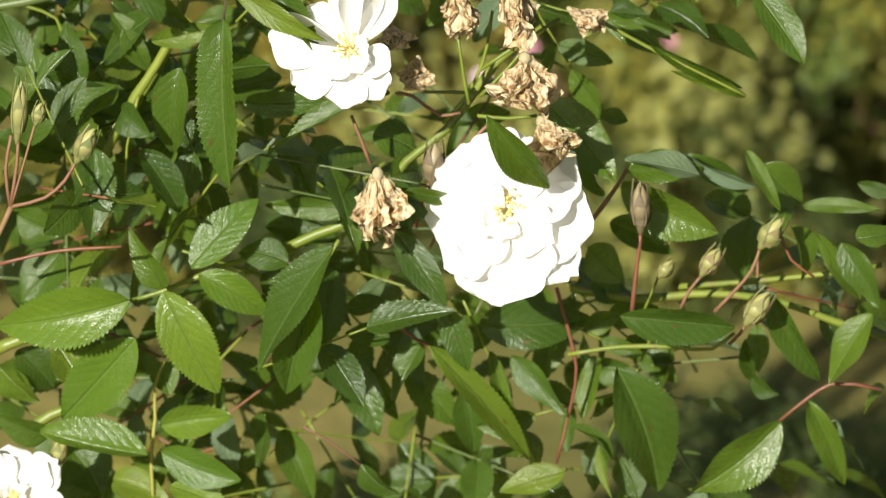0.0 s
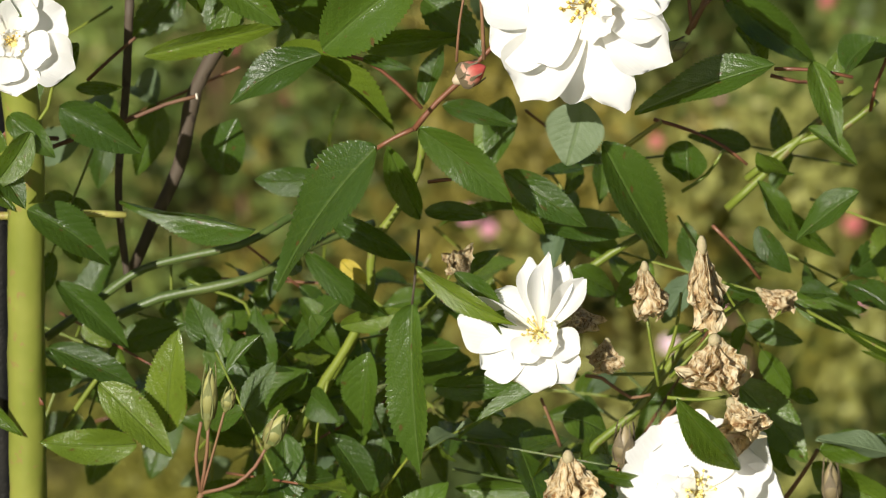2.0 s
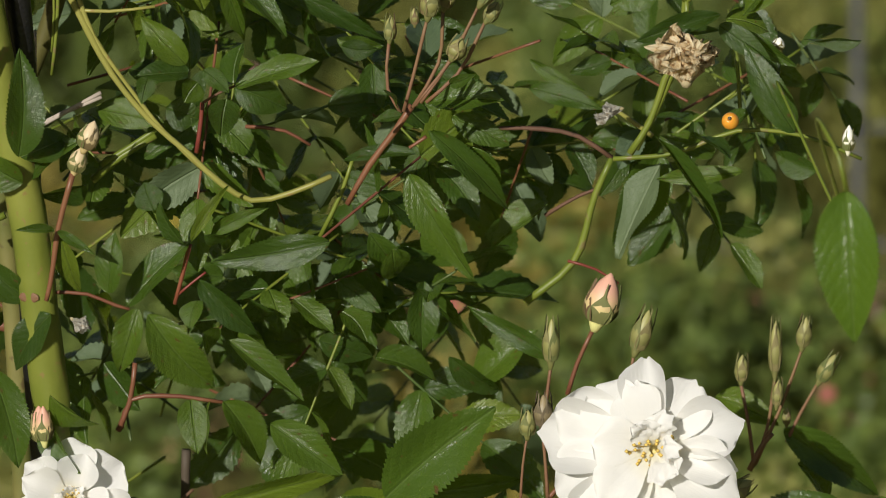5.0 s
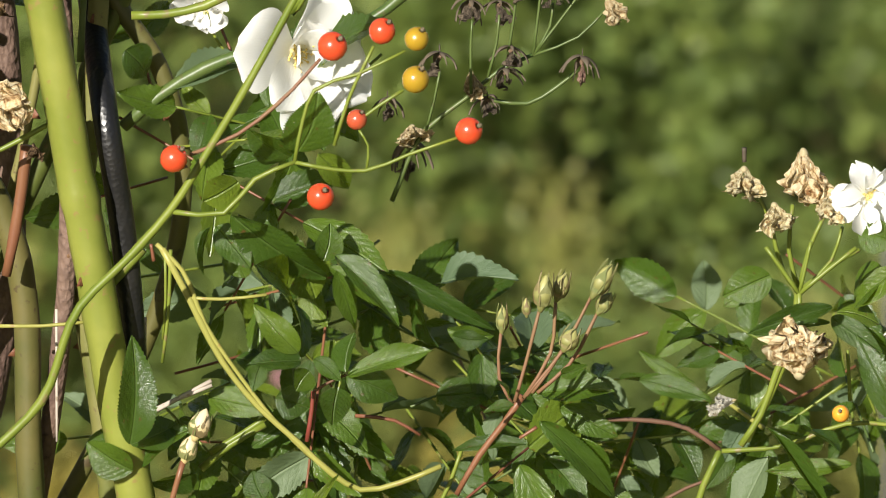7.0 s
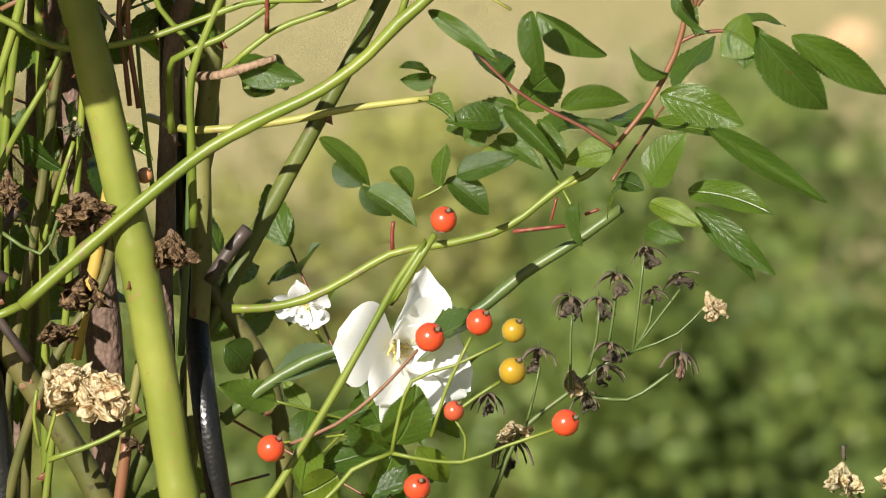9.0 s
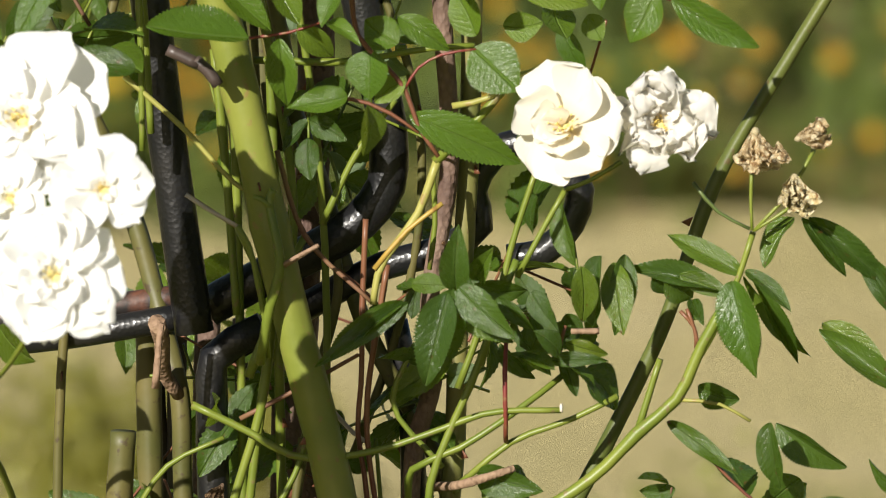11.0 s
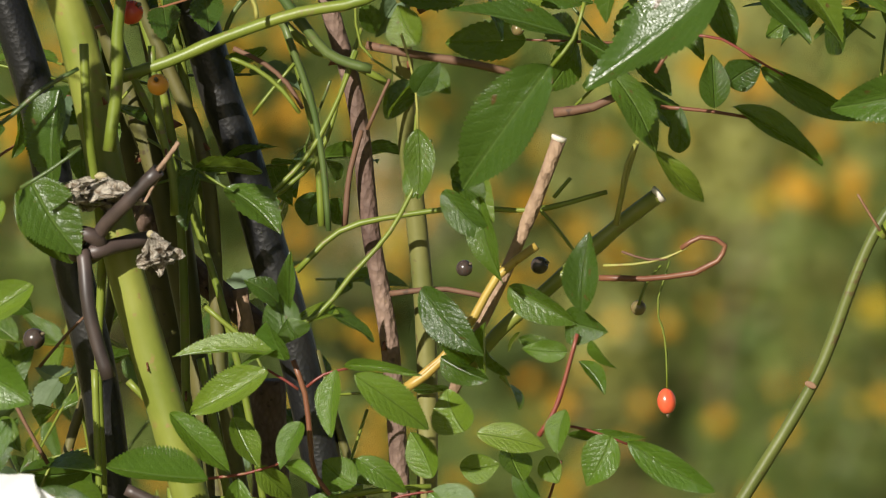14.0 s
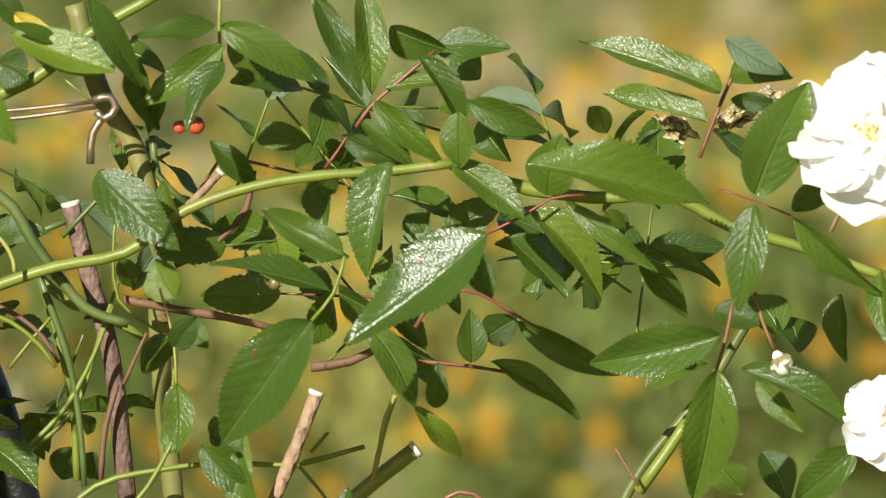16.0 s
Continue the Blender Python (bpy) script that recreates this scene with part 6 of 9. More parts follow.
b = thing("rose_cane", (-.2537, -.04, .9385), "slender green rose cane bearing red and ochre hips", "rose cane")
stem(b, "g", .0017, (-.2537, -.04, .9385), (-.232, -.04, .9605), (-.2166, -.04, .9978), (-.1994, -.04, 1.0152), (-.1822, -.04, 1.0348), (-.1671, -.04, 1.0586), (-.1542, -.04, 1.0803), (-.1434, -.04, 1.0997), (-.1327, -.04, 1.119), (-.1221, -.04, 1.134), (-.1357, -.04, 1.1098), (-.1187, -.04, 1.1367))
stem(b, "g", .0011, (-.1822, -.04, 1.0343), (-.162, -.04, 1.0336), (-.1503, -.04, 1.0466), (-.1354, -.04, 1.0531))
stem(b, "g", .0008, (-.1354, -.04, 1.0531), (-.1206, -.04, 1.0502), (-.1089, -.04, 1.0497), (-.093, -.04, 1.0557), (-.0744, -.04, 1.0622))
stem(b, "g", .0008, (-.1354, -.04, 1.0531), (-.1321, -.04, 1.0693), (-.1278, -.04, 1.0806), (-.1119, -.04, 1.0866), (-.0937, -.04, 1.0956))
stem(b, "g", .0008, (-.1205, -.04, 1.0595), (-.1151, -.04, 1.0769), (-.1055, -.04, 1.0974))
stem(b, "g", .0008, (-.112, -.04, 1.0682), (-.1035, -.04, 1.0747), (-.0946, -.04, 1.0805))
stem(b, "g", .0006, (-.1083, -.04, 1.0506), (-.1078, -.04, 1.0595), (-.1112, -.04, 1.0654))
stem(b, "p", .0008, (-.1745, -.04, 1.0561), (-.1564, -.04, 1.064), (-.1415, -.04, 1.0755), (-.1254, -.04, 1.0927))
stem(b, "p", .0006, (-.1807, -.04, 1.05), (-.1756, -.04, 1.0517))
hip(b, "red", -.1209, -.04, 1.0974, .0056, .2412, -.25, .2901)
hip(b, "red", -.1023, -.04, 1.1032, .005, .3437, -.25, .4918)
hip(b, "yellow", -.0894, -.04, 1.1001, .0046, .3412, -.25, .6038)
hip(b, "yellow", -.0899, -.04, 1.0846, .0052, .4279, -.25, .7428)
hip(b, "red", -.0701, -.04, 1.0648, .0052, .3927, -.25, .2563)
hip(b, "dark", -.112, -.04, 1.0693, .0039, .3971, -.25, .5955)
hip(b, "red", -.1803, -.05, 1.0569, .0052, .6052, -.25, .7572)
hip(b, "red", -.1256, -.05, 1.0421, .0052, .1158, -.25, .2251)
leaf(b, -.1348, -.01, 1.0503, -.1266, -.022, 1.0722, .0193, 30)
leaf(b, -.1269, -.01, 1.0494, -.1143, -.0022, 1.0321, .0104, -9)
leaf(b, -.1378, 0, 1.0458, -.1533, -.0132, 1.0581, .0115, -43)
leaf(b, -.1601, -.01, 1.0258, -.1274, -.0036, .9918, .0181, 23)
leaf(b, -.166, 0, 1.019, -.1538, -.0113, 1.0071, .0125, -3)
leaf(b, -.1579, .01, 1.0338, -.1704, .007, 1.0257, .0178, -70)
leaf(b, -.1214, 0, 1.0073, -.0956, -.0146, .9878, .0102, -15)
leaf(b, -.1205, 0, 1.0015, -.1143, .0056, .9775, .0073, 20)
leaf(b, -.1258, .01, 1.0027, -.1214, .0102, 1.0159, .0115, 59)
leaf(b, -.1023, .03, .9936, -.0607, .0197, .9737, .008, -12)
leaf(b, -.0785, .03, .9707, -.0611, .0275, .9668, .0087, 45)
leaf(b, -.0436, .04, .9477, -.0108, .0388, .9366, .0141, -22)
leaf(b, -.0045, .03, .9502, .0213, .0167, .9468, .008, -11)
leaf(b, -.0347, .05, .9338, -.0129, .0444, .9238, .0106, 15)
leaf(b, -.083, .05, .9385, -.0566, .0502, .9429, .0115, -9)
leaf(b, -.0043, .04, .9589, .0151, .0303, .9478, .0053, 9)
stem(b, "y", .001, (-.1894, .01, 1.0096), (-.1798, .01, .9995), (-.1714, .01, .9784), (-.1586, .01, .9582), (-.1436, .01, .938), (-.1307, .01, .9245))
stem(b, "g", .0008, (-.184, .01, 1.0073), (-.1854, .01, .9806), (-.1878, .01, .9628))
stem(b, "y", .0008, (-.1778, .01, .9884), (-.1648, .01, .9877), (-.1475, .01, .9894))
stem(b, "w", .001, (-.1934, .01, .9422), (-.1804, .01, .9494), (-.169, .01, .9556))
stem(b, "r", .0008, (-.1905, .01, 1.0029), (-.1915, .01, 1.0096))
leaf(b, -.1685, 0, 1.0185, -.1753, .0022, 1.0003, .0057, 70)
stem(b, "g", .0014, (-.17, .02, .9242), (-.1591, .02, .9309), (-.146, .02, .9399))
leaf(b, -.1993, -.01, .9357, -.1821, -.0064, .9448, .0156, -16)
leaf(b, -.1563, .02, .9936, -.1605, .0182, 1.0074, .0115, -19)
stem(b, "y", .0008, (-.2508, 0, .9801), (-.2336, 0, .98), (-.2163, 0, .9815))
stem(b, "w", .0006, (-.2289, .03, .9791), (-.2296, .03, .9263))
stem(b, "w", .0006, (-.1948, .03, .9756), (-.195, .03, .9599))
leaf(b, -.217, 0, .9331, -.1997, -.0015, .9301, .0155, -34)
thicket(b, 40, 60, .03, .14, -.1832, 1.0222, -.1007, .9177)
thicket(b, 41, 60, .05, .16, -.105, .9614, .0901, .9057)
thicket(b, 42, 10, .04, .08, -.2, 1.0759, -.1612, 1.0378)

b = thing("rose_branch", (.0346, 0, 1.0416), "rose stem with cream withered blooms", "rose branch")
withered(b, "c", .0346, 0, 1.0416, .0336, -.004, 1.0288, .0116, 43)
withered(b, "c", .0458, 0, 1.0274, .0483, -.004, 1.016, .0112, 44)
withered(b, "t", .0568, 0, 1.0485, .0602, -.004, 1.0261, .0142, 45)
withered(b, "c", .0672, -.01, 1.0332, .0654, -.014, 1.0232, .0086, 46)
bloom(b, "loose", .0811, -.01, 1.0321, .0149, .2551, -1, .116, 47)
stem(b, "g", .001, (.0559, .01, .9897), (.05, .01, .9975), (.045, .01, 1.0175), (.0402, .01, 1.0286))
stem(b, "g", .001, (.0559, .01, .9897), (.0521, .01, 1.0064), (.0535, .01, 1.0241))
stem(b, "g", .001, (.0559, .01, .9897), (.0597, .01, 1.0064), (.0656, .01, 1.0196))
stem(b, "g", .001, (.0559, .01, .9897), (.0683, .01, .9997), (.0791, .01, 1.0063))
stem(b, "g", .0008, (.0576, .01, .9908), (.0683, .01, 1.0019), (.0725, .01, 1.0152))
stem(b, "g", .0016, (.0559, .01, .9897), (.0547, .01, .9775), (.0481, .01, .9552), (.0363, .01, .9306))
leaf(b, .0447, 0, .9987, .0266, 0, .9899, .0138, -39)
leaf(b, .0684, 0, .9862, .0371, -.0103, .9795, .0076, -17)
leaf(b, .0685, .01, .9796, .0877, .0031, .9675, .0089, 14)
leaf(b, .0899, .03, .9924, .0756, .0333, .9827, .0229, 32)
leaf(b, .0716, .03, .9768, .0886, .0303, .9744, .0124, -29)
leaf(b, .078, -.01, 1.0178, .0906, -.0166, 1.0149, .0129, 4)
stem(b, "d", .001, (.0356, .03, 1.0417), (.0357, .03, 1.0361))

b = thing("rose_branch", (-.1361, .03, 1.0805), "white rose bloom behind the canes", "rose branch")
bloom(b, "ragged", -.1361, .03, 1.0805, .0280, .6, -.9, .05, 48)
bloom(b, "half", -.1719, .06, 1.0916, .0118, -.0972, -.7, -.4342, 49)
stem(b, "g", .0008, (-.1708, .06, 1.0894), (-.1676, .06, 1.0794), (-.1622, .06, 1.0716))

b = thing("rose_branch", (-.0997, .04, 1.019), "dry branching rose stem with dark dead calyxes", "rose branch")
stem(b, "dg", .001, (-.0997, .04, 1.019), (-.0865, .04, 1.0469), (-.0713, .04, 1.0591), (-.0582, .04, 1.0702), (-.0452, .04, 1.0764))
withered(b, "d", -.0408, .03, 1.1184, -.0391, .026, 1.1117, .0079, 50)
withered(b, "d", -.0512, .03, 1.1079, -.0512, .026, 1.0998, .0079, 51)
withered(b, "d", -.0691, .04, 1.0971, -.069, .036, 1.0882, .0069, 52)
withered(b, "d", -.0582, .04, 1.0967, -.0578, .036, 1.0895, .0069, 53)
withered(b, "d", -.0376, .03, 1.1019, -.0376, .026, 1.0972, .0052, 54)
withered(b, "d", -.0279, .03, 1.1074, -.0253, .026, 1.1025, .0086, 55)
withered(b, "t", -.0171, .03, 1.1019, -.0117, .026, 1.0911, .0086, 56)
withered(b, "pk", -.0268, .02, 1.079, -.0279, .016, 1.0693, .006, 57)
withered(b, "d", -.081, .04, 1.0768, -.081, .036, 1.0678, .0087, 58)
withered(b, "t", -.0691, .04, 1.0702, -.0673, .036, 1.0603, .0078, 59)
withered(b, "d", -.0538, .03, 1.081, -.0542, .026, 1.0734, .0069, 60)
withered(b, "d", -.0561, .04, 1.0702, -.0556, .036, 1.0621, .0062, 61)
withered(b, "t", -.0919, .04, 1.0491, -.0904, .036, 1.0417, .01, 62)
withered(b, "d", -.1013, .04, 1.059, -.1021, .036, 1.051, .0069, 63)
withered(b, "d", -.0626, .04, 1.0591, -.0617, .036, 1.0519, .0062, 64)
withered(b, "d", -.0933, .05, 1.0392, -.0921, .046, 1.0267, .007, 65)
stem(b, "dg", .0006, (-.0452, .03, 1.0784), (-.043, .03, 1.0964), (-.0408, .03, 1.1162))
stem(b, "dg", .0006, (-.0452, .03, 1.0784), (-.0365, .03, 1.0898), (-.0268, .03, 1.103))
stem(b, "dg", .0006, (-.0452, .03, 1.0784), (-.0279, .03, 1.0854), (-.0171, .03, 1.0965))
stem(b, "dg", .0006, (-.0549, .03, 1.0788), (-.0527, .03, 1.092), (-.0512, .03, 1.1052))
stem(b, "dg", .0006, (-.069, .03, 1.0633), (-.069, .03, 1.0832), (-.0685, .03, 1.092))
stem(b, "dg", .0006, (-.0625, .03, 1.07), (-.0592, .03, 1.0832), (-.0581, .03, 1.0942))
stem(b, "dg", .0006, (-.0452, .03, 1.0784), (-.0387, .03, 1.0898), (-.0376, .03, 1.0986))
stem(b, "dg", .0008, (-.0603, .03, 1.0607), (-.0473, .03, 1.0594), (-.0365, .03, 1.0656), (-.0283, .03, 1.0722))
stem(b, "dg", .0006, (-.0863, .03, 1.0489), (-.0831, .03, 1.0611), (-.0809, .03, 1.0721))
stem(b, "dg", .0006, (-.0975, .04, 1.0235), (-.0942, .04, 1.0346), (-.092, .04, 1.0435))
hip(b, "red", -.1155, -.04, 1.1422, .005, .1818, -.25, .3723)

b = thing("rose_cane", (-.2024, .03, 1.051), "arching green rose cane with small toothed leaves", "rose cane")
stem(b, "dg", .0025, (-.2024, .03, 1.051), (-.1882, .03, 1.0632), (-.1708, .03, 1.0738), (-.1469, .03, 1.082), (-.1274, .03, 1.0853), (-.1079, .03, 1.092), (-.0884, .03, 1.1074), (-.0646, .03, 1.1228), (-.0495, .03, 1.1342))
stem(b, "g", .0017, (-.1982, .02, 1.0967), (-.1853, .02, 1.0971), (-.1701, .02, 1.1004), (-.1528, .02, 1.1092), (-.1377, .02, 1.118), (-.114, .02, 1.1224), (-.0924, .02, 1.129), (-.0752, .02, 1.1421), (-.0655, .02, 1.1491))
stem(b, "g", .0014, (-.0526, .02, 1.1585), (-.0623, .02, 1.1486), (-.0741, .02, 1.1432))
stem(b, "r", .0012, (-.0233, .01, 1.2197), (-.029, .01, 1.197), (-.0386, .01, 1.1786), (-.0526, .01, 1.1604))
stem(b, "r", .0008, (-.0291, .01, 1.2003), (-.0216, .01, 1.2042), (-.0131, .01, 1.2057), (.0019, .01, 1.2046))
leaf(b, .0021, -.01, 1.2078, .0269, -.0051, 1.1738, .0182, 11)
leaf(b, -.0029, 0, 1.2101, -.0034, -.01, 1.1962, .0143, -10)
leaf(b, .0147, .01, 1.2037, .0514, .0064, 1.1819, .0131, 23)
leaf(b, -.0045, .01, 1.2098, .013, .0169, 1.2109, .0081, -31)
leaf(b, -.028, .01, 1.2175, -.0212, -.0032, 1.205, .0072, -17)
leaf(b, -.031, 0, 1.1911, -.0476, -.0011, 1.1969, .0108, -68)
leaf(b, -.0348, 0, 1.1829, -.0033, -.0026, 1.1717, .0144, 20)
leaf(b, -.0173, 0, 1.1708, .0283, -.0072, 1.1433, .0093, 16)
leaf(b, -.0386, 0, 1.1483, -.0292, -.0099, 1.1695, .0173, -30)
leaf(b, -.0241, .01, 1.1439, .0057, -.0049, 1.1444, .0143, -16)
leaf(b, -.0215, .01, 1.1378, .008, -.0017, 1.1143, .0104, 18)
leaf(b, -.0189, .02, 1.1329, .0035, .0161, 1.1096, .0066, -13)
leaf(b, -.0386, .01, 1.14, -.0198, -.005, 1.1353, .009, 2)
leaf(b, -.0659, 0, 1.1413, -.0664, .0041, 1.1236, .0112, 37)
leaf(b, -.0528, .01, 1.16, -.0712, .0096, 1.1566, .0121, 5)
leaf(b, -.0493, .01, 1.1461, -.0584, .0153, 1.1351, .0114, 41)
leaf(b, -.0397, .02, 1.129, -.0279, .0063, 1.1271, .0088, -12)
leaf(b, -.0516, .02, 1.1465, -.0408, .0174, 1.1448, .0097, -27)
leaf(b, -.094, 0, 1.1781, -.073, -.0146, 1.1595, .007, 11)
leaf(b, -.0808, 0, 1.1734, -.0702, -.0004, 1.154, .0086, -26)
stem(b, "r", .0008, (-.0525, 0, 1.1626), (-.0621, 0, 1.1695), (-.0749, 0, 1.176), (-.0844, 0, 1.1814), (-.0929, 0, 1.1878), (-.1067, 0, 1.2019), (-.1216, 0, 1.2152))
leaf(b, -.122, 0, 1.2152, -.095, -.0114, 1.1968, .007, 13)
leaf(b, -.0831, -.01, 1.2164, -.0828, -.0104, 1.1902, .0112, 18)
leaf(b, -.0813, .01, 1.2132, -.057, .009, 1.1931, .012, 22)
leaf(b, -.0723, 0, 1.1781, -.0455, .0051, 1.182, .01, -9)
leaf(b, -.0724, .01, 1.192, -.0836, .0136, 1.181, .0133, -33)
leaf(b, -.051, 0, 1.1673, -.0646, -.0037, 1.1749, .0043, -1)
leaf(b, -.0951, .01, 1.171, -.1124, -.0015, 1.1762, .0125, 3)
leaf(b, -.1009, .02, 1.1661, -.1095, .0205, 1.1616, .011, -38)
leaf(b, -.0966, .02, 1.1639, -.0793, .0119, 1.1522, .0087, -26)
stem(b, "red", .0009, (-.1368, .02, 1.1197), (-.1368, .02, 1.1267), (-.1363, .02, 1.1307))
leaf(b, -.1635, 0, 1.1664, -.1418, .0057, 1.1476, .0084, -15)
leaf(b, -.1368, 0, 1.1543, -.1267, .0018, 1.144, .0084, -15)
leaf(b, -.1454, 0, 1.146, -.1264, -.0096, 1.1374, .0119, -21)
leaf(b, -.1479, .01, 1.146, -.1373, .0112, 1.1327, .0085, 24)
leaf(b, -.1586, .01, 1.1547, -.1479, .0084, 1.1463, .0104, 35)
leaf(b, -.1176, 0, 1.1478, -.1177, .0047, 1.1635, .0165, -54)
leaf(b, -.1116, 0, 1.1521, -.0901, -.006, 1.1623, .0105, -22)
leaf(b, -.1155, 0, 1.1504, -.0984, -.0013, 1.1389, .0119, -15)
stem(b, "g", .0006, (-.1262, 0, 1.143), (-.1187, 0, 1.1467), (-.1133, 0, 1.151))
leaf(b, -.1194, .01, 1.1877, -.1336, .0116, 1.1857, .0071, -38)
leaf(b, -.1259, .01, 1.1786, -.1128, -.001, 1.1779, .0103, -63)
leaf(b, -.1224, .01, 1.1894, -.1318, -.0044, 1.1957, .0052, 25)
stem(b, "b", .0006, (-.1216, .01, 1.1819), (-.1209, .01, 1.1884))
stem(b, "red", .0009, (-.0905, .01, 1.1286), (-.0815, .01, 1.1297), (-.0708, .01, 1.1308))
stem(b, "red", .0006, (-.0761, .01, 1.133), (-.074, .01, 1.1417))
stem(b, "red", .0007, (-.0633, .01, 1.1352), (-.0579, .01, 1.1373))
leaf(b, -.185, .03, 1.1905, -.1745, .0341, 1.1811, .0162, -37)
leaf(b, -.1937, .03, 1.1861, -.1824, .0193, 1.1803, .0119, 25)
leaf(b, -.2016, .04, 1.0789, -.1911, .0467, 1.0665, .014, -21)
thicket(b, 66, 8, .02, .06, -.0798, 1.1605, -.0193, 1.1386)
thicket(b, 67, 26, .05, .1, -.2035, 1.0697, -.0938, 1.0138)

b = thing("rose_branch", (-.2686, -.01, 1.0777), "clump of brown withered rose heads by the canes", "rose branch")
withered(b, "t", -.2686, -.01, 1.0777, -.2524, -.014, 1.0698, .0171, 68)
withered(b, "t", -.2569, -.01, 1.0777, -.2417, -.014, 1.0633, .0171, 69)
withered(b, "t", -.244, -.01, 1.0756, -.2385, -.014, 1.0622, .0128, 70)
withered(b, "b", -.2524, 0, 1.1455, -.2519, -.004, 1.1328, .018, 71)
withered(b, "b", -.2532, 0, 1.1155, -.2527, -.004, 1.1001, .015, 72)
withered(b, "b", -.22, 0, 1.1314, -.2191, -.004, 1.1172, .0116, 73)
withered(b, "b", -.2827, .01, 1.1524, -.2817, .006, 1.1388, .0094, 74)
withered(b, "b", -.2667, .01, 1.0935, -.2654, .006, 1.0855, .0107, 75)
withered(b, "b", -.2353, 0, 1.0516, -.234, -.004, 1.0459, .0056, 76)
stem(b, "g", .0012, (-.2677, 0, 1.0417), (-.2471, 0, 1.0494), (-.2287, 0, 1.0593))
stem(b, "g", .0008, (-.2716, 0, 1.0691), (-.2729, 0, 1.0582), (-.2709, 0, 1.0472))
stem(b, "g", .0008, (-.262, 0, 1.0691), (-.2665, 0, 1.0538), (-.2687, 0, 1.045))

b = thing("rose_cane", (-.3109, 0, 1.0866), "green rose canes crossing in front of the arch", "rose cane")
stem(b, "g", .0021, (-.3109, 0, 1.0866), (-.2936, 0, 1.0942), (-.2763, 0, 1.1023))
stem(b, "g", .0027, (-.2759, -.01, 1.1037), (-.2517, -.01, 1.1254), (-.2259, -.01, 1.1474), (-.2044, -.01, 1.1642), (-.183, -.01, 1.176), (-.1617, -.01, 1.1867), (-.1446, -.01, 1.1996), (-.1329, -.01, 1.212), (-.118, -.01, 1.2252), (-.1084, -.01, 1.2455), (-.0988, -.01, 1.2625))
stem(b, "g", .0015, (-.1333, 0, 1.2109), (-.1289, 0, 1.2249), (-.1246, 0, 1.2388))
stem(b, "y", .0017, (-.232, .06, 1.1640), (-.2055, .01, 1.1678), (-.1798, .01, 1.1706), (-.152, .01, 1.176), (-.1221, .01, 1.1799))
stem(b, "g", .0015, (-.206, .05, 1.180), (-.1967, .01, 1.1929), (-.1816, .01, 1.2052), (-.1581, .01, 1.2144), (-.141, .01, 1.223))
stem(b, "g", .0015, (-.3014, 0, 1.2208), (-.2791, 0, 1.21), (-.2643, 0, 1.2018), (-.2323, 0, 1.2035), (-.2066, 0, 1.2121), (-.1917, 0, 1.2175), (-.1619, 0, 1.2192))
cut_end(b, .0017, -.1615, 0, 1.22, .0068, 0, .0002)
stem(b, "g", .0015, (-.2205, .02, 1.165), (-.2208, .012, 1.186), (-.2185, .002, 1.1960), (-.2003, 0, 1.2046), (-.1853, 0, 1.2142), (-.1639, .01, 1.2292), (-.150, .03, 1.2400))
stem(b, "g", .0017, (-.2118, .012, 1.130), (-.2122, .004, 1.166), (-.2115, 0, 1.1906), (-.2045, 0, 1.2099), (-.1958, 0, 1.2293), (-.1849, 0, 1.2592), (-.1784, 0, 1.2763))
stem(b, "t", .0019, (-.2114, .03, 1.1848), (-.1962, 0, 1.1916), (-.1795, 0, 1.197))
stem(b, "g", .0019, (-.2707, .01, 1.258), (-.2766, .01, 1.2171), (-.2885, .01, 1.1761), (-.2895, .01, 1.0782))
stem(b, "r", .0013, (-.2279, .01, 1.273), (-.2361, .01, 1.2085), (-.2322, .01, 1.1761))
stem(b, "g", .0012, (-.2074, .01, 1.1955), (-.2263, .01, 1.2214), (-.2176, .01, 1.2429))
stem(b, "g", .0014, (-.292, .03, 1.140), (-.2814, .02, 1.1614), (-.2616, .02, 1.1983), (-.2571, .02, 1.2157))
stem(b, "g", .001, (-.2278, .02, 1.1418), (-.2317, .02, 1.1788), (-.2336, .02, 1.2048))
stem(b, "r", .001, (-.2478, .02, 1.2696), (-.2393, .02, 1.2631), (-.233, .02, 1.2566))
stem(b, "w", .001, (-.2517, .02, 1.2178), (-.2421, .02, 1.207), (-.2358, .02, 1.2026))
stem(b, "p", .001, (-.2842, .01, 1.2139), (-.2648, .01, 1.224), (-.239, .01, 1.2386))
stem(b, "red", .0010, (-.1833, .008, 1.2060), (-.1828, 0, 1.2142), (-.183, 0, 1.2335), (-.1822, .01, 1.256))
stem(b, "dg", .0014, (-.2184, .03, 1.0766), (-.2158, .03, 1.1161), (-.2134, .03, 1.1815))
stem(b, "g", .0012, (-.3318, .03, 1.1642), (-.3141, .03, 1.1925), (-.2924, .03, 1.2034))
stem(b, "g", .0012, (-.272, .03, 1.1161), (-.263, .03, 1.1467), (-.2585, .03, 1.1598))
stem(b, "dg", .0008, (-.2862, .02, 1.1266), (-.2712, .02, 1.1179), (-.2623, .02, 1.1375))
stem(b, "dg", .0008, (-.2859, .02, 1.1484), (-.2733, .02, 1.1222))
leaf(b, -.2022, -.03, 1.2679, -.2119, -.0419, 1.237, .0149, 6)
leaf(b, -.1999, -.02, 1.2675, -.1801, -.0296, 1.2492, .0123, 4)
leaf(b, -.2193, -.02, 1.2632, -.2539, -.013, 1.2402, .0078, 11)
leaf(b, -.1949, -.01, 1.267, -.173, -.0039, 1.264, .0095, 20)
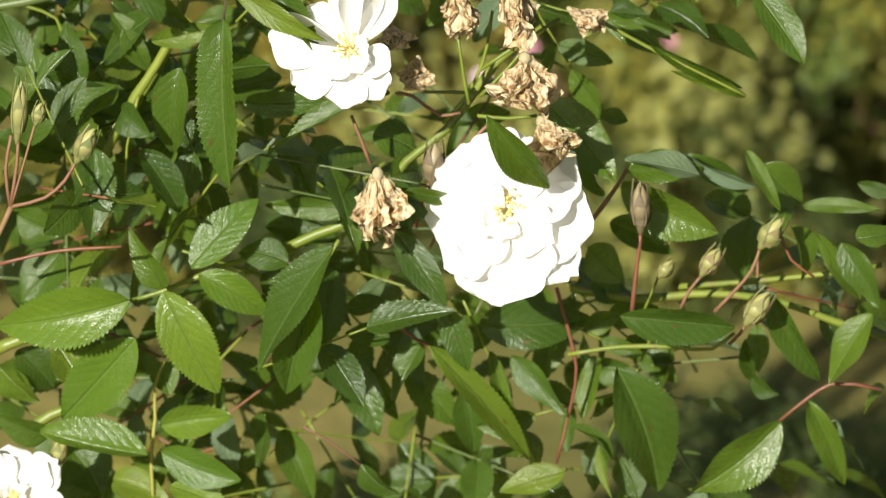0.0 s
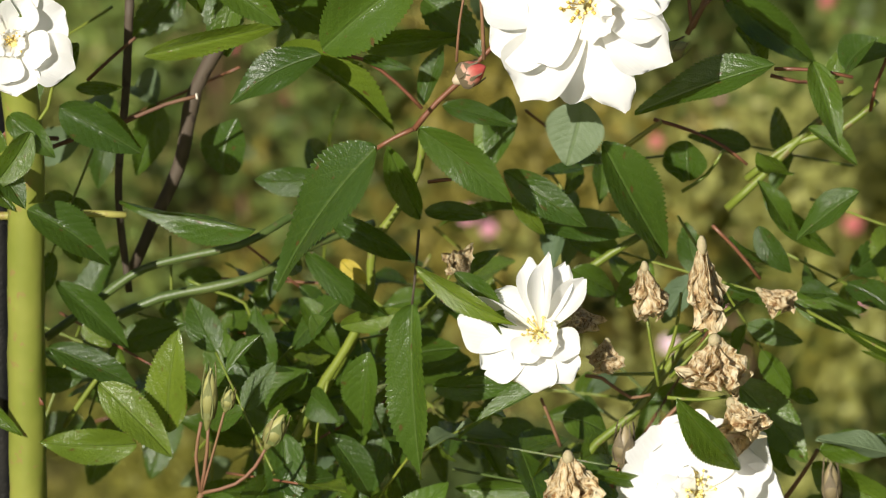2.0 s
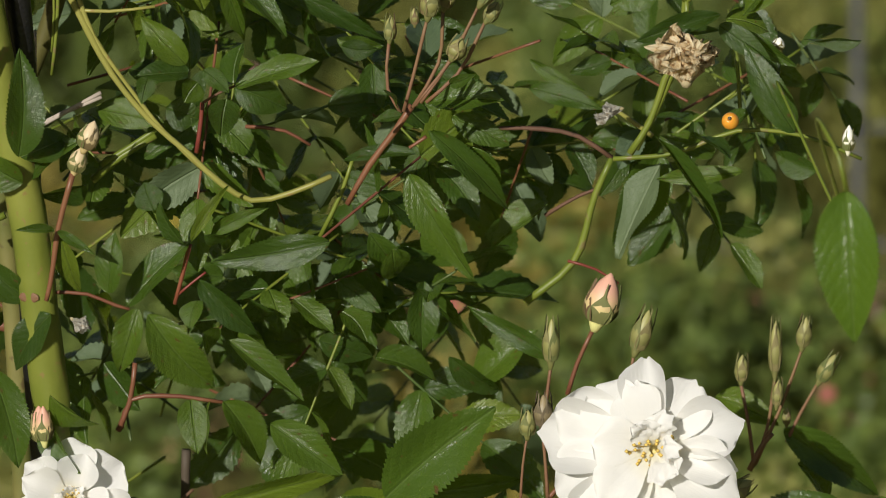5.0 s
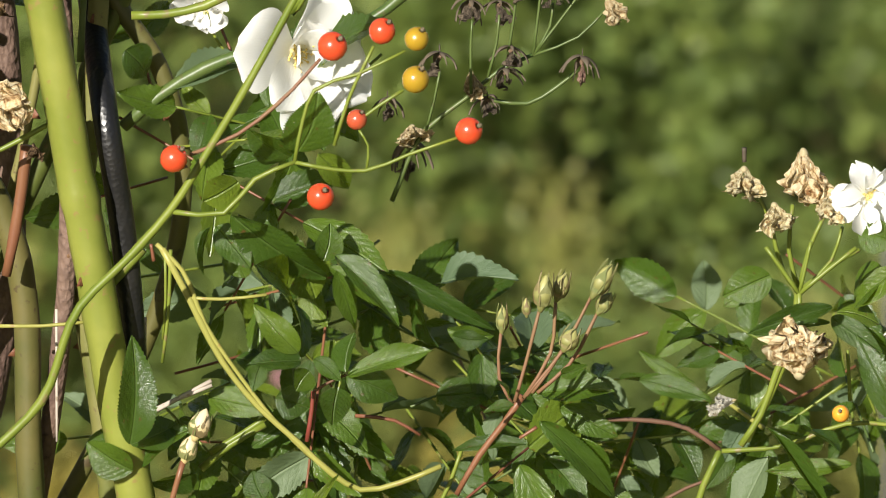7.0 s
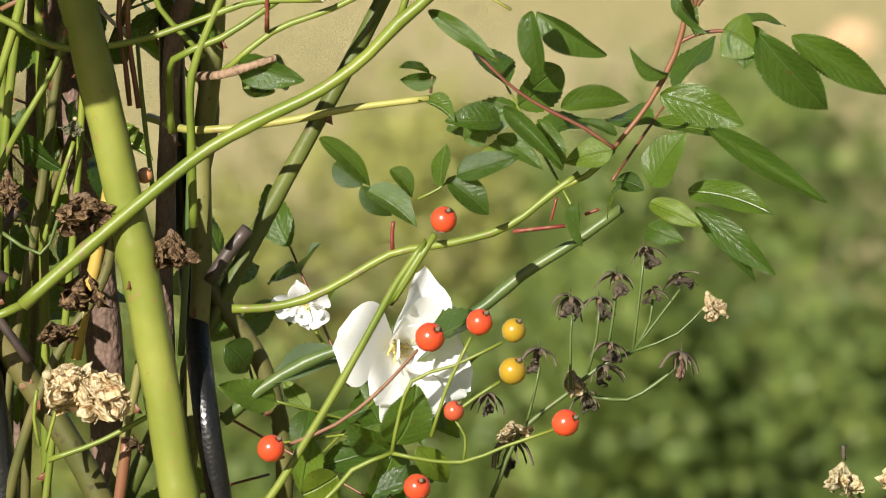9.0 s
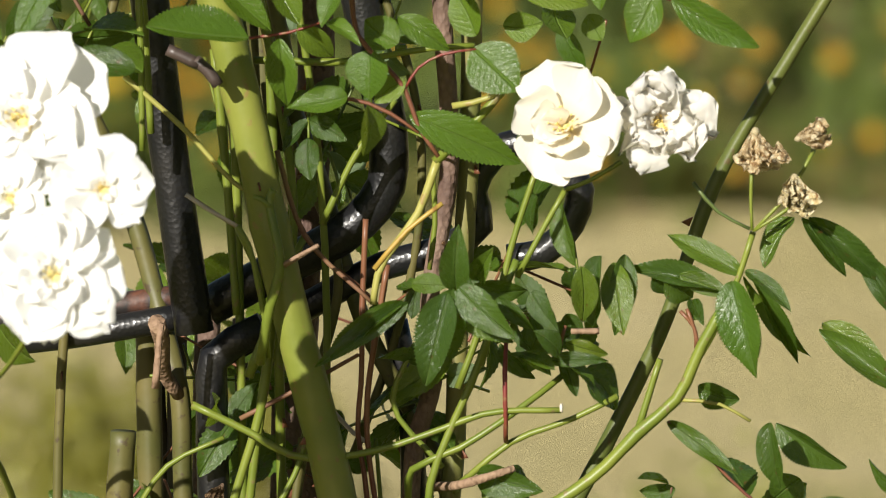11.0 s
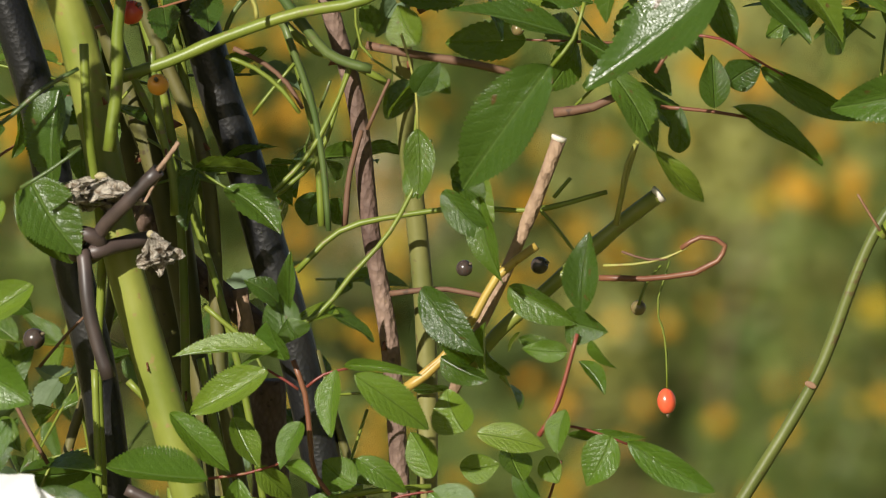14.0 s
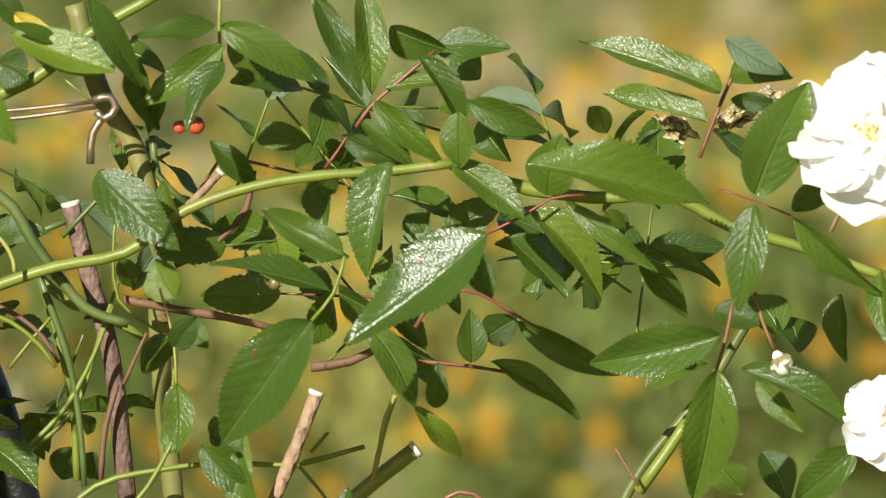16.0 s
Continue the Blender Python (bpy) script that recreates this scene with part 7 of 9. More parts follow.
leaf(b, -.1534, -.01, 1.2754, -.1525, -.0062, 1.2523, .0101, -22)
leaf(b, -.1381, .01, 1.2771, -.141, .003, 1.2476, .0099, -9)
leaf(b, -.1668, 0, 1.2378, -.1453, -.0077, 1.2397, .0056, 6)
leaf(b, -.1638, 0, 1.2438, -.1727, .0023, 1.2593, .0084, 36)
leaf(b, -.1617, 0, 1.2459, -.1542, .0055, 1.249, .0074, 48)
leaf(b, -.1656, 0, 1.2322, -.1793, -.0043, 1.2431, .006, 24)
leaf(b, -.1537, .01, 1.2329, -.1395, .0144, 1.2189, .0172, -37)
leaf(b, -.1622, .01, 1.2385, -.1558, .0066, 1.224, .0065, -32)
leaf(b, -.1727, .01, 1.2579, -.1615, -.0038, 1.2426, .0103, 34)
leaf(b, -.1861, .02, 1.2415, -.1754, .0175, 1.2267, .0073, 29)
leaf(b, -.123, .02, 1.2607, -.1213, .0144, 1.2722, .0143, 43)
leaf(b, -.0977, -.01, 1.2685, -.0917, -.0046, 1.2328, .0158, -10, 1)
leaf(b, -.0935, .01, 1.2688, -.0704, .0172, 1.2331, .0065, 10)
leaf(b, -.0333, 0, 1.2265, -.0646, .0034, 1.2504, .0099, -9)
leaf(b, -.0337, .01, 1.2546, -.0515, .0057, 1.2796, .0103, -18)
leaf(b, -.1177, .01, 1.2693, -.0986, .0091, 1.2617, .008, 32)
leaf(b, -.1131, .01, 1.2599, -.1085, -.0051, 1.2555, .0052, -10)
stem(b, "r", .0008, (-.1174, .01, 1.2556), (-.1121, .01, 1.2492), (-.1115, .01, 1.2417))
leaf(b, -.1946, .01, 1.1933, -.1729, -.0054, 1.1882, .0125, 44)
leaf(b, -.1887, .02, 1.1874, -.1844, .0188, 1.18, .011, 31)
leaf(b, -.3332, -.02, 1.1809, -.3097, -.0213, 1.1498, .0168, 1)
stem(b, "p", .0006, (-.0219, 0, 1.2166), (-.0261, 0, 1.229), (-.0261, 0, 1.2423))
bud(b, "g", -.0261, -.01, 1.2428, -.0263, -.01, 1.256, .0055)
stem(b, "p", .0008, (-.0215, 0, 1.217), (-.0187, 0, 1.2311), (-.0172, 0, 1.2487))
bud(b, "g", -.0174, -.01, 1.2492, -.0149, -.01, 1.2641, .0085)
stem(b, "p", .0008, (-.0208, 0, 1.217), (-.0134, 0, 1.2269), (-.0058, 0, 1.2392))
bud(b, "g", -.0063, -.01, 1.2394, .0017, -.01, 1.2492, .0081)
bud(b, "d", -.0229, 0, 1.2418, -.0214, 0, 1.2525, .0047)
leaf(b, -.0287, 0, 1.2239, -.0215, -.0101, 1.2066, .0102, 51)
leaf(b, -.0109, 0, 1.2076, .0013, -.0111, 1.2007, .0171, 35)
leaf(b, -.1107, .01, 1.2273, -.0955, .0119, 1.2197, .0109, 25)
stem(b, "y", .0008, (-.1186, .01, 1.2217), (-.1027, .01, 1.2202), (-.091, .01, 1.2137))
withered(b, "b", -.2909, .01, 1.1891, -.295, .006, 1.1811, .0064, 77)
withered(b, "b", -.3136, .01, 1.1783, -.3123, .006, 1.1724, .0085, 78)
withered(b, "b", -.2569, .02, 1.1418, -.2535, .016, 1.1273, .015, 80)
withered(b, "g", -.2557, 0, 1.1744, -.2559, -.004, 1.1675, .0077, 82)
hip(b, "tan", -.2303, .01, 1.1501, .0031, .4698, -.25, .6404)
leaf(b, -.2808, .04, 1.1603, -.2674, .031, 1.1465, .0144, 44)
leaf(b, -.2458, .04, 1.1953, -.2376, .0448, 1.188, .0088, -12)
thicket(b, 83, 56, .05, .16, -.3401, 1.2481, -.2813, 1.0661)
thicket(b, 84, 16, .05, .12, -.2881, 1.2172, -.2192, 1.1063)
thicket(b, 85, 10, .03, .07, -.2025, 1.2699, -.1467, 1.2372)

b = thing("rose_branch", (-.2443, -.02, 1.4071), "young rose shoot with glossy leaves and red stalks", "rose branch")
stem(b, "r", .0011, (-.2443, -.02, 1.4071), (-.2398, -.02, 1.3944), (-.2379, -.02, 1.3775), (-.2359, -.02, 1.3635), (-.2258, -.02, 1.3521), (-.2183, -.02, 1.3432), (-.2137, -.02, 1.3298), (-.206, -.02, 1.3178))
stem(b, "red", .0006, (-.2423, -.02, 1.3961), (-.2476, -.02, 1.3997), (-.2539, -.02, 1.4033))
stem(b, "red", .0006, (-.2392, -.02, 1.397), (-.2328, -.02, 1.4018), (-.2233, -.02, 1.4042))
stem(b, "red", .0006, (-.2183, -.02, 1.3432), (-.2132, -.02, 1.3511), (-.2047, -.02, 1.356), (-.1916, -.02, 1.3581))
stem(b, "red", .0006, (-.2765, -.02, 1.3622), (-.2617, -.02, 1.3643), (-.2468, -.02, 1.369))
stem(b, "r", .0008, (-.2545, -.02, 1.3382), (-.2407, -.02, 1.3398), (-.2239, -.02, 1.3341), (-.2133, -.02, 1.3267))
leaf(b, -.2745, -.04, 1.3646, -.3114, -.0558, 1.37, .0174, 7, 1)
leaf(b, -.252, -.04, 1.405, -.2806, -.0429, 1.3889, .0142, -10, 1)
leaf(b, -.2514, -.03, 1.4111, -.2862, -.037, 1.4168, .0108, 13, 1)
leaf(b, -.2493, -.03, 1.4124, -.2681, -.036, 1.4058, .0089, 37, 1)
leaf(b, -.2275, -.03, 1.405, -.2295, -.0386, 1.3807, .0111, 8, 1)
leaf(b, -.2199, -.04, 1.4042, -.191, -.0368, 1.3841, .0135, 7, 1)
leaf(b, -.2245, -.03, 1.4061, -.197, -.0441, 1.4059, .0045, 20, 1)
leaf(b, -.2896, -.03, 1.3881, -.2668, -.0277, 1.3661, .0117, -21, 1)
leaf(b, -.266, -.03, 1.3866, -.2561, -.0334, 1.3689, .0123, -56, 1)
leaf(b, -.2403, -.03, 1.385, -.2498, -.0382, 1.3711, .011, 5, 1)
leaf(b, -.2467, -.03, 1.3694, -.2344, -.046, 1.3666, .006, -24, 1)
leaf(b, -.2582, -.02, 1.3669, -.2449, -.0146, 1.3531, .0096, 22, 1)
leaf(b, -.2651, -.02, 1.3622, -.2643, -.0178, 1.3352, .0117, -15, 1)
leaf(b, -.239, -.03, 1.3415, -.2608, -.0358, 1.3392, .0098, -1, 1)
leaf(b, -.2311, -.02, 1.3576, -.234, -.0245, 1.3408, .019, 24, 1)
leaf(b, -.2318, -.03, 1.3381, -.2289, -.0319, 1.3201, .0162, -56, 1)
leaf(b, -.2183, -.02, 1.3466, -.2297, -.0207, 1.3382, .0096, -29, 1)
leaf(b, -.2206, -.02, 1.3703, -.202, -.0222, 1.3583, .0096, 17, 1)
leaf(b, -.2215, -.01, 1.359, -.234, -.007, 1.3675, .0132, -7, 1)
leaf(b, -.1928, -.02, 1.3585, -.1768, -.0278, 1.3443, .02, 7, 1)
leaf(b, -.1808, -.01, 1.3794, -.1887, -.0094, 1.3946, .0182, -13, 1)
leaf(b, -.1761, -.01, 1.379, -.1503, -.0113, 1.3758, .0112, 10, 1)
leaf(b, -.1645, 0, 1.3732, -.1583, -.0059, 1.3607, .0167, -38, 1)
leaf(b, -.193, 0, 1.3608, -.2021, .0033, 1.3775, .0143, -18, 1)
leaf(b, -.1835, .01, 1.3635, -.1685, .0081, 1.3648, .0109, 12, 1)
leaf(b, -.2167, -.02, 1.3335, -.1748, -.0171, 1.3153, .0148, 20, 1)
leaf(b, -.2422, -.02, 1.4156, -.2458, -.0252, 1.4224, .0132, -17, 1)
leaf(b, -.2466, -.03, 1.4082, -.2522, -.0365, 1.4235, .0168, -58, 1)

b = thing("rose_branch", (-.1529, -.01, 1.3782), "crimson young rose shoot with leaves", "rose branch")
stem(b, "red", .001, (-.1529, -.01, 1.3782), (-.1482, -.01, 1.385), (-.1448, -.01, 1.3934), (-.1418, -.01, 1.404), (-.1384, -.01, 1.4167))
stem(b, "red", .0006, (-.1512, -.01, 1.3803), (-.143, -.01, 1.382), (-.1356, -.01, 1.3808), (-.1196, -.01, 1.3753))
leaf(b, -.1424, -.02, 1.3893, -.1458, -.0236, 1.3734, .012, 18, 1)
leaf(b, -.125, -.02, 1.3794, -.1355, -.0202, 1.3608, .0148, -20, 1)
leaf(b, -.1191, -.02, 1.3773, -.0864, -.0202, 1.3587, .0114, 6, 1)
leaf(b, -.1425, 0, 1.3775, -.1126, .0025, 1.3764, .0049, 17, 1)
leaf(b, -.138, -.01, 1.4066, -.1263, -.0163, 1.398, .009, -57, 1)
leaf(b, -.1333, -.01, 1.4142, -.126, -.0061, 1.4007, .009, 71, 1)
leaf(b, -.1422, -.01, 1.4099, -.159, -.0111, 1.4113, .0079, -25, 1)
leaf(b, -.1779, 0, 1.4046, -.1892, -.006, 1.4205, .0172, 40, 1)
leaf(b, -.1733, 0, 1.4, -.1723, -.0062, 1.4205, .0147, -48, 1)
leaf(b, -.1648, 0, 1.4085, -.1625, .0044, 1.4161, .0062, -66, 1)
leaf(b, -.1516, .01, 1.3678, -.1471, .0053, 1.3588, .0097, 29, 1)
leaf(b, -.1623, .01, 1.3635, -.1539, .0109, 1.3442, .0086, 7, 1)
leaf(b, -.1691, .02, 1.3966, -.1578, .0087, 1.3893, .0114, -72, 1)

b = thing("rose_branch", (-.2014, -.01, 1.3356), "tangled green and ochre rose stems at the arch", "rose branch")
stem(b, "y", .0013, (-.2014, -.01, 1.3356), (-.1865, -.01, 1.3391), (-.178, -.01, 1.3463), (-.1606, -.01, 1.3514))
stem(b, "g", .0019, (-.2087, 0, 1.3134), (-.1915, 0, 1.3305), (-.1798, 0, 1.3444))
stem(b, "y", .0017, (-.2076, 0, 1.3147), (-.2152, 0, 1.2941), (-.2307, 0, 1.2704), (-.2325, 0, 1.2592))
stem(b, "o", .0011, (-.2311, -.01, 1.274), (-.2187, -.01, 1.2886), (-.2054, -.01, 1.2989))
stem(b, "g", .0015, (-.1922, 0, 1.2362), (-.1856, 0, 1.2599), (-.1802, 0, 1.2813), (-.1704, 0, 1.3114))
stem(b, "g", .0015, (-.2015, .01, 1.2259), (-.1928, .01, 1.2497), (-.1884, .01, 1.267))
stem(b, "g", .0013, (-.1781, 0, 1.2696), (-.1684, 0, 1.2878), (-.1598, 0, 1.3028))
stem(b, "g", .0015, (-.309, .01, 1.3954), (-.2942, .01, 1.3804))
stem(b, "g", .0015, (-.3207, 0, 1.4007), (-.3191, 0, 1.3538), (-.3191, 0, 1.3174))
stem(b, "y", .0011, (-.3256, 0, 1.3456), (-.3045, 0, 1.327), (-.2791, 0, 1.3014), (-.2732, 0, 1.2982))
stem(b, "g", .0019, (-.2798, 0, 1.2315), (-.2688, 0, 1.2638), (-.2706, 0, 1.3014))
stem(b, "t", .001, (-.3026, 0, 1.3007), (-.2835, 0, 1.2885))
stem(b, "g", .0013, (-.2835, 0, 1.2885), (-.2752, 0, 1.2681), (-.2732, 0, 1.2487))
stem(b, "t", .001, (-.2656, -.01, 1.275), (-.2528, -.01, 1.2825))
stem(b, "p", .0011, (-.2693, .01, 1.3162), (-.2589, .01, 1.2839), (-.2334, .01, 1.2582))
stem(b, "g", .0019, (-.2934, .02, 1.3536), (-.2896, .02, 1.3083), (-.2859, .02, 1.2521))
stem(b, "g", .0015, (-.2775, .01, 1.3505), (-.2412, .01, 1.3501), (-.2113, .01, 1.3549), (-.1942, .01, 1.3562))
stem(b, "g", .0017, (-.2249, .02, 1.3537), (-.2206, .02, 1.3541))
stem(b, "g", .0015, (-.2533, .02, 1.2869), (-.238, .02, 1.3171), (-.225, .02, 1.3343))
stem(b, "g", .0012, (-.2113, .02, 1.3086), (-.2104, .02, 1.287), (-.2127, .02, 1.2697))
stem(b, "o", .0019, (-.2046, .01, 1.3929), (-.196, .01, 1.3987), (-.1875, .01, 1.4072))
stem(b, "g", .0015, (-.2598, .02, 1.2825), (-.2686, .02, 1.2652), (-.2752, .02, 1.2522))
leaf(b, -.2003, -.03, 1.2694, -.2099, -.024, 1.2348, .0157, 1)
leaf(b, -.1998, -.02, 1.2679, -.1984, -.0312, 1.2904, .011, 16)
leaf(b, -.1982, -.03, 1.2703, -.1781, -.0415, 1.2526, .0125, 21)
leaf(b, -.2177, -.02, 1.2627, -.2535, -.0229, 1.2387, .0079, -17)
leaf(b, -.2171, -.01, 1.2687, -.2035, -.0161, 1.2697, .0085, -8)
leaf(b, -.1923, -.01, 1.2699, -.1879, -.025, 1.2811, .0081, 21)
leaf(b, -.1468, 0, 1.278, -.1493, .0046, 1.2499, .0123, 21)
leaf(b, -.1423, .01, 1.274, -.1394, -.0056, 1.2511, .012, 9)
leaf(b, -.1626, .01, 1.2967, -.1602, .0027, 1.2733, .0106, 21)
leaf(b, -.1716, .01, 1.2997, -.1757, .0133, 1.2838, .0121, 29)
leaf(b, -.1767, 0, 1.325, -.1676, -.0039, 1.311, .0094, -8)
leaf(b, -.1849, -.01, 1.2635, -.1721, -.0114, 1.2509, .0064, 8)
leaf(b, -.1728, 0, 1.2642, -.1638, -.0088, 1.2506, .0091, 21)
leaf(b, -.1602, 0, 1.2449, -.1449, .0003, 1.2385, .0074, 31)
leaf(b, -.1617, -.01, 1.2422, -.1675, -.0176, 1.2519, .0096, 28)
leaf(b, -.1607, .01, 1.2542, -.1544, .0105, 1.2455, .0085, 6)
leaf(b, -.1602, 0, 1.2363, -.1473, -.0027, 1.2282, .0113, -50)
leaf(b, -.1772, 0, 1.2406, -.1638, -.0097, 1.2379, .0083, -40)
leaf(b, -.1962, 0, 1.2706, -.1894, -.0064, 1.2565, .0065, -10)
stem(b, "r", .0008, (-.1623, 0, 1.2363), (-.1619, 0, 1.2449), (-.1601, 0, 1.2514))
stem(b, "t", .0015, (-.3153, 0, 1.227), (-.3128, 0, 1.2518))
stem(b, "t", .0013, (-.1474, 0, 1.2493), (-.158, 0, 1.2492))

b = thing("rose_branch", (-.3588, -.01, 1.3284), "rose spray with large white double blooms", "rose branch")
bloom(b, "double", -0.3476, -0.130, 1.3439, 0.0331, -.2667, -1, .4723, 86)
bloom(b, "double", -0.3309, -0.180, 1.2945, 0.0256, -.0909, -1, .3884, 87)
bloom(b, "open", -0.3145, -0.170, 1.3246, 0.0189, -.0172, -1, .4191, 88)
bloom(b, "full", -0.3506, -0.150, 1.3186, 0.0176, -.0012, -1, .327, 89)
leaf(b, -.3682, 0, 1.358, -.3499, -.0107, 1.3816, .0137, 17)
leaf(b, -.358, -.01, 1.3911, -.3431, -.0072, 1.41, .0104, 14)
leaf(b, -.3463, 0, 1.3986, -.3705, .0056, 1.398, .0107, 13)
leaf(b, -.335, -.01, 1.3549, -.317, -.0189, 1.3539, .0224, -41)
leaf(b, -.3717, 0, 1.4135, -.3584, -.0038, 1.4181, .0135, -20)
leaf(b, -.3767, .02, 1.2474, -.3653, .0142, 1.2331, .0228, 47)
stem(b, "g", .0014, (-.372, .02, 1.18), (-.376, -.06, 1.235), (-.366, -.12, 1.29), (-.3588, -.125, 1.328))
stem(b, "g", .0011, (-.376, -.06, 1.235), (-.355, -.13, 1.255), (-.3345, -.17, 1.285))
stem(b, "g", .0009, (-.366, -.12, 1.29), (-.345, -.15, 1.30), (-.322, -.165, 1.312))

b = thing("rose_branch", (-.1574, -.03, 1.3298), "rose spray with cream and fading blooms", "rose branch")
bloom(b, "cream", -.1574, -.03, 1.3298, .0228, -.3298, -1, .407, 90)
bloom(b, "faded", -.1237, -.02, 1.3301, .02, .1187, -1, .373, 91)
stem(b, "g", .001, (-.1598, 0, 1.3028), (-.1492, 0, 1.3071), (-.1386, 0, 1.3136))
stem(b, "dg", .0008, (-.1116, -.01, 1.3069), (-.1022, -.01, 1.2959), (-.0904, -.01, 1.2895))
withered(b, "t", -.0884, -.01, 1.3278, -.0861, -.014, 1.3124, .0131, 92)
withered(b, "t", -.0799, -.01, 1.3225, -.0777, -.014, 1.3156, .0055, 93)
withered(b, "t", -.0736, -.01, 1.3232, -.0611, -.014, 1.3263, .0097, 94)
withered(b, "c", -.0737, -.01, 1.3104, -.0725, -.014, 1.2965, .0123, 95)
stem(b, "g", .0008, (-.0899, 0, 1.3112), (-.0903, 0, 1.2988), (-.0899, 0, 1.2877))
stem(b, "g", .0008, (-.0666, 0, 1.3181), (-.0751, 0, 1.3031), (-.0895, 0, 1.2872))
stem(b, "g", .0008, (-.0751, 0, 1.2967), (-.0814, 0, 1.2924), (-.0889, 0, 1.2877))
stem(b, "g", .0013, (-.0895, 0, 1.287), (-.0946, 0, 1.271), (-.1028, 0, 1.2516), (-.1166, 0, 1.2279))
leaf(b, -.0938, 0, 1.271, -.1221, .0071, 1.2874, .0091, 12)
leaf(b, -.0972, -.01, 1.2699, -.0901, -.019, 1.2345, .016, -1, 1)
leaf(b, -.0925, 0, 1.2723, -.0747, -.0124, 1.2618, .0071, -39)
leaf(b, -.0908, 0, 1.2714, -.0699, .0056, 1.2354, .006, -23)
leaf(b, -.0746, .01, 1.2914, -.0883, .0005, 1.2773, .0131, 20)
leaf(b, -.0716, .01, 1.291, -.0542, .0065, 1.2702, .0065, -11)
leaf(b, -.0691, .01, 1.291, -.0388, .0021, 1.2683, .0101, 14)
leaf(b, -.0985, .01, 1.2617, -.1389, .0097, 1.2749, .0086, 21)
leaf(b, -.064, .02, 1.2498, -.0383, .0083, 1.2322, .0107, -17)
leaf(b, -.1096, .01, 1.2531, -.1135, .0122, 1.2588, .0105, -36)
leaf(b, -.1227, .01, 1.2677, -.1124, .016, 1.2582, .0111, 32)
stem(b, "r", .0008, (-.1149, .01, 1.2565), (-.1117, .01, 1.2479), (-.1107, .01, 1.2425))
hip(b, "long", -.1058, .02, 1.3881, .0036, .1, -.1, -1)
stem(b, "g", .0004, (-.1057, .02, 1.3928), (-.1061, .02, 1.4073), (-.1074, .02, 1.4158), (-.1091, .02, 1.4203), (-.1049, .02, 1.4413))
thicket(b, 96, 30, .03, .08, -.262, 1.395, -.1503, 1.3084)
thicket(b, 97, 18, .03, .08, -.2284, 1.2733, -.1507, 1.2211)
thicket(b, 98, 60, .12, .26, -.369, 1.4213, -.2264, 1.2175)
thicket(b, 99, 22, .03, .09, -.3795, 1.4117, -.3326, 1.34)

b = thing("rose_branch", (-.1364, -.02, 1.426), "rose shoots with leaves and cut tan stubs", "rose branch")
leaf(b, -.1364, -.02, 1.426, -.1342, -.0249, 1.4557, .013, 18)
leaf(b, -.1647, 0, 1.4331, -.1426, -.0119, 1.4196, .0121, 19)
leaf(b, -.1969, -.01, 1.4334, -.1758, -.0229, 1.4099, .0147, 17)
leaf(b, -.1902, 0, 1.4064, -.1746, -.0049, 1.396, .0126, 39)
leaf(b, -.1763, .01, 1.4131, -.1684, .0069, 1.3973, .0119, 50)
leaf(b, -.1613, .01, 1.4124, -.1445, .015, 1.406, .0071, 15)
leaf(b, -.232, -.01, 1.4238, -.213, -.0031, 1.416, .0113, -48)
leaf(b, -.249, -.01, 1.4114, -.2516, -.0038, 1.4328, .0136, 4)
leaf(b, -.2457, -.02, 1.4267, -.2463, -.0345, 1.4466, .0065, 13)
leaf(b, -.2507, -.01, 1.4275, -.2595, -.0174, 1.4376, .0107, 48)
leaf(b, -.2455, 0, 1.4193, -.2299, -.011, 1.4269, .0145, -29)
leaf(b, -.1748, -.02, 1.4689, -.1695, -.0248, 1.4364, .0125, 12)
leaf(b, -.1976, -.02, 1.4941, -.1977, -.0183, 1.4677, .0114, -15)
leaf(b, -.186, 0, 1.4734, -.1728, -.0012, 1.4663, .0115, 4)
leaf(b, -.1435, 0, 1.42, -.1303, -.0134, 1.4173, .0139, 40)
leaf(b, -.1952, .01, 1.5146, -.1882, .0003, 1.5069, .0087, 12)
leaf(b, -.2122, .01, 1.4964, -.1964, -.0053, 1.5094, .011, 15)
leaf(b, -.1988, 0, 1.5238, -.2075, .003, 1.5384, .0147, -30)
leaf(b, -.2207, .01, 1.5379, -.2146, .0147, 1.5269, .0086, -7)
stem(b, "g", .0011, (-.2448, -.01, 1.4182), (-.2363, -.01, 1.4225), (-.2236, -.01, 1.4375), (-.2087, -.01, 1.4546), (-.1982, -.01, 1.4738))
stem(b, "y", .0006, (-.1982, -.01, 1.4918), (-.1993, -.01, 1.5098), (-.2046, -.01, 1.5288))
stem(b, "g", .001, (-.2718, .01, 1.5184), (-.2611, .01, 1.5142), (-.2505, .01, 1.5058), (-.2441, .01, 1.4973))
stem(b, "g", .0011, (-.2804, .01, 1.4244), (-.2676, .01, 1.4137), (-.2591, .01, 1.4074))
leaf(b, -.3454, .02, 1.5006, -.3374, .0246, 1.4667, .0151, -18)
leaf(b, -.3509, .01, 1.4671, -.3291, .0095, 1.4403, .0149, -9)
leaf(b, -.3575, -.01, 1.4131, -.3448, -.006, 1.3888, .0119, -18)
leaf(b, -.3564, 0, 1.4334, -.3457, .0001, 1.4206, .0135, 20)
leaf(b, -.3555, -.01, 1.3832, -.3481, -.0199, 1.3738, .0085, -7)
leaf(b, -.3271, .03, 1.4973, -.3452, .0178, 1.4982, .0171, 3)
leaf(b, -.2398, .04, 1.4647, -.243, .0398, 1.4518, .0137, -20)
leaf(b, -.2312, .04, 1.4626, -.2339, .0477, 1.4511, .0108, 5)
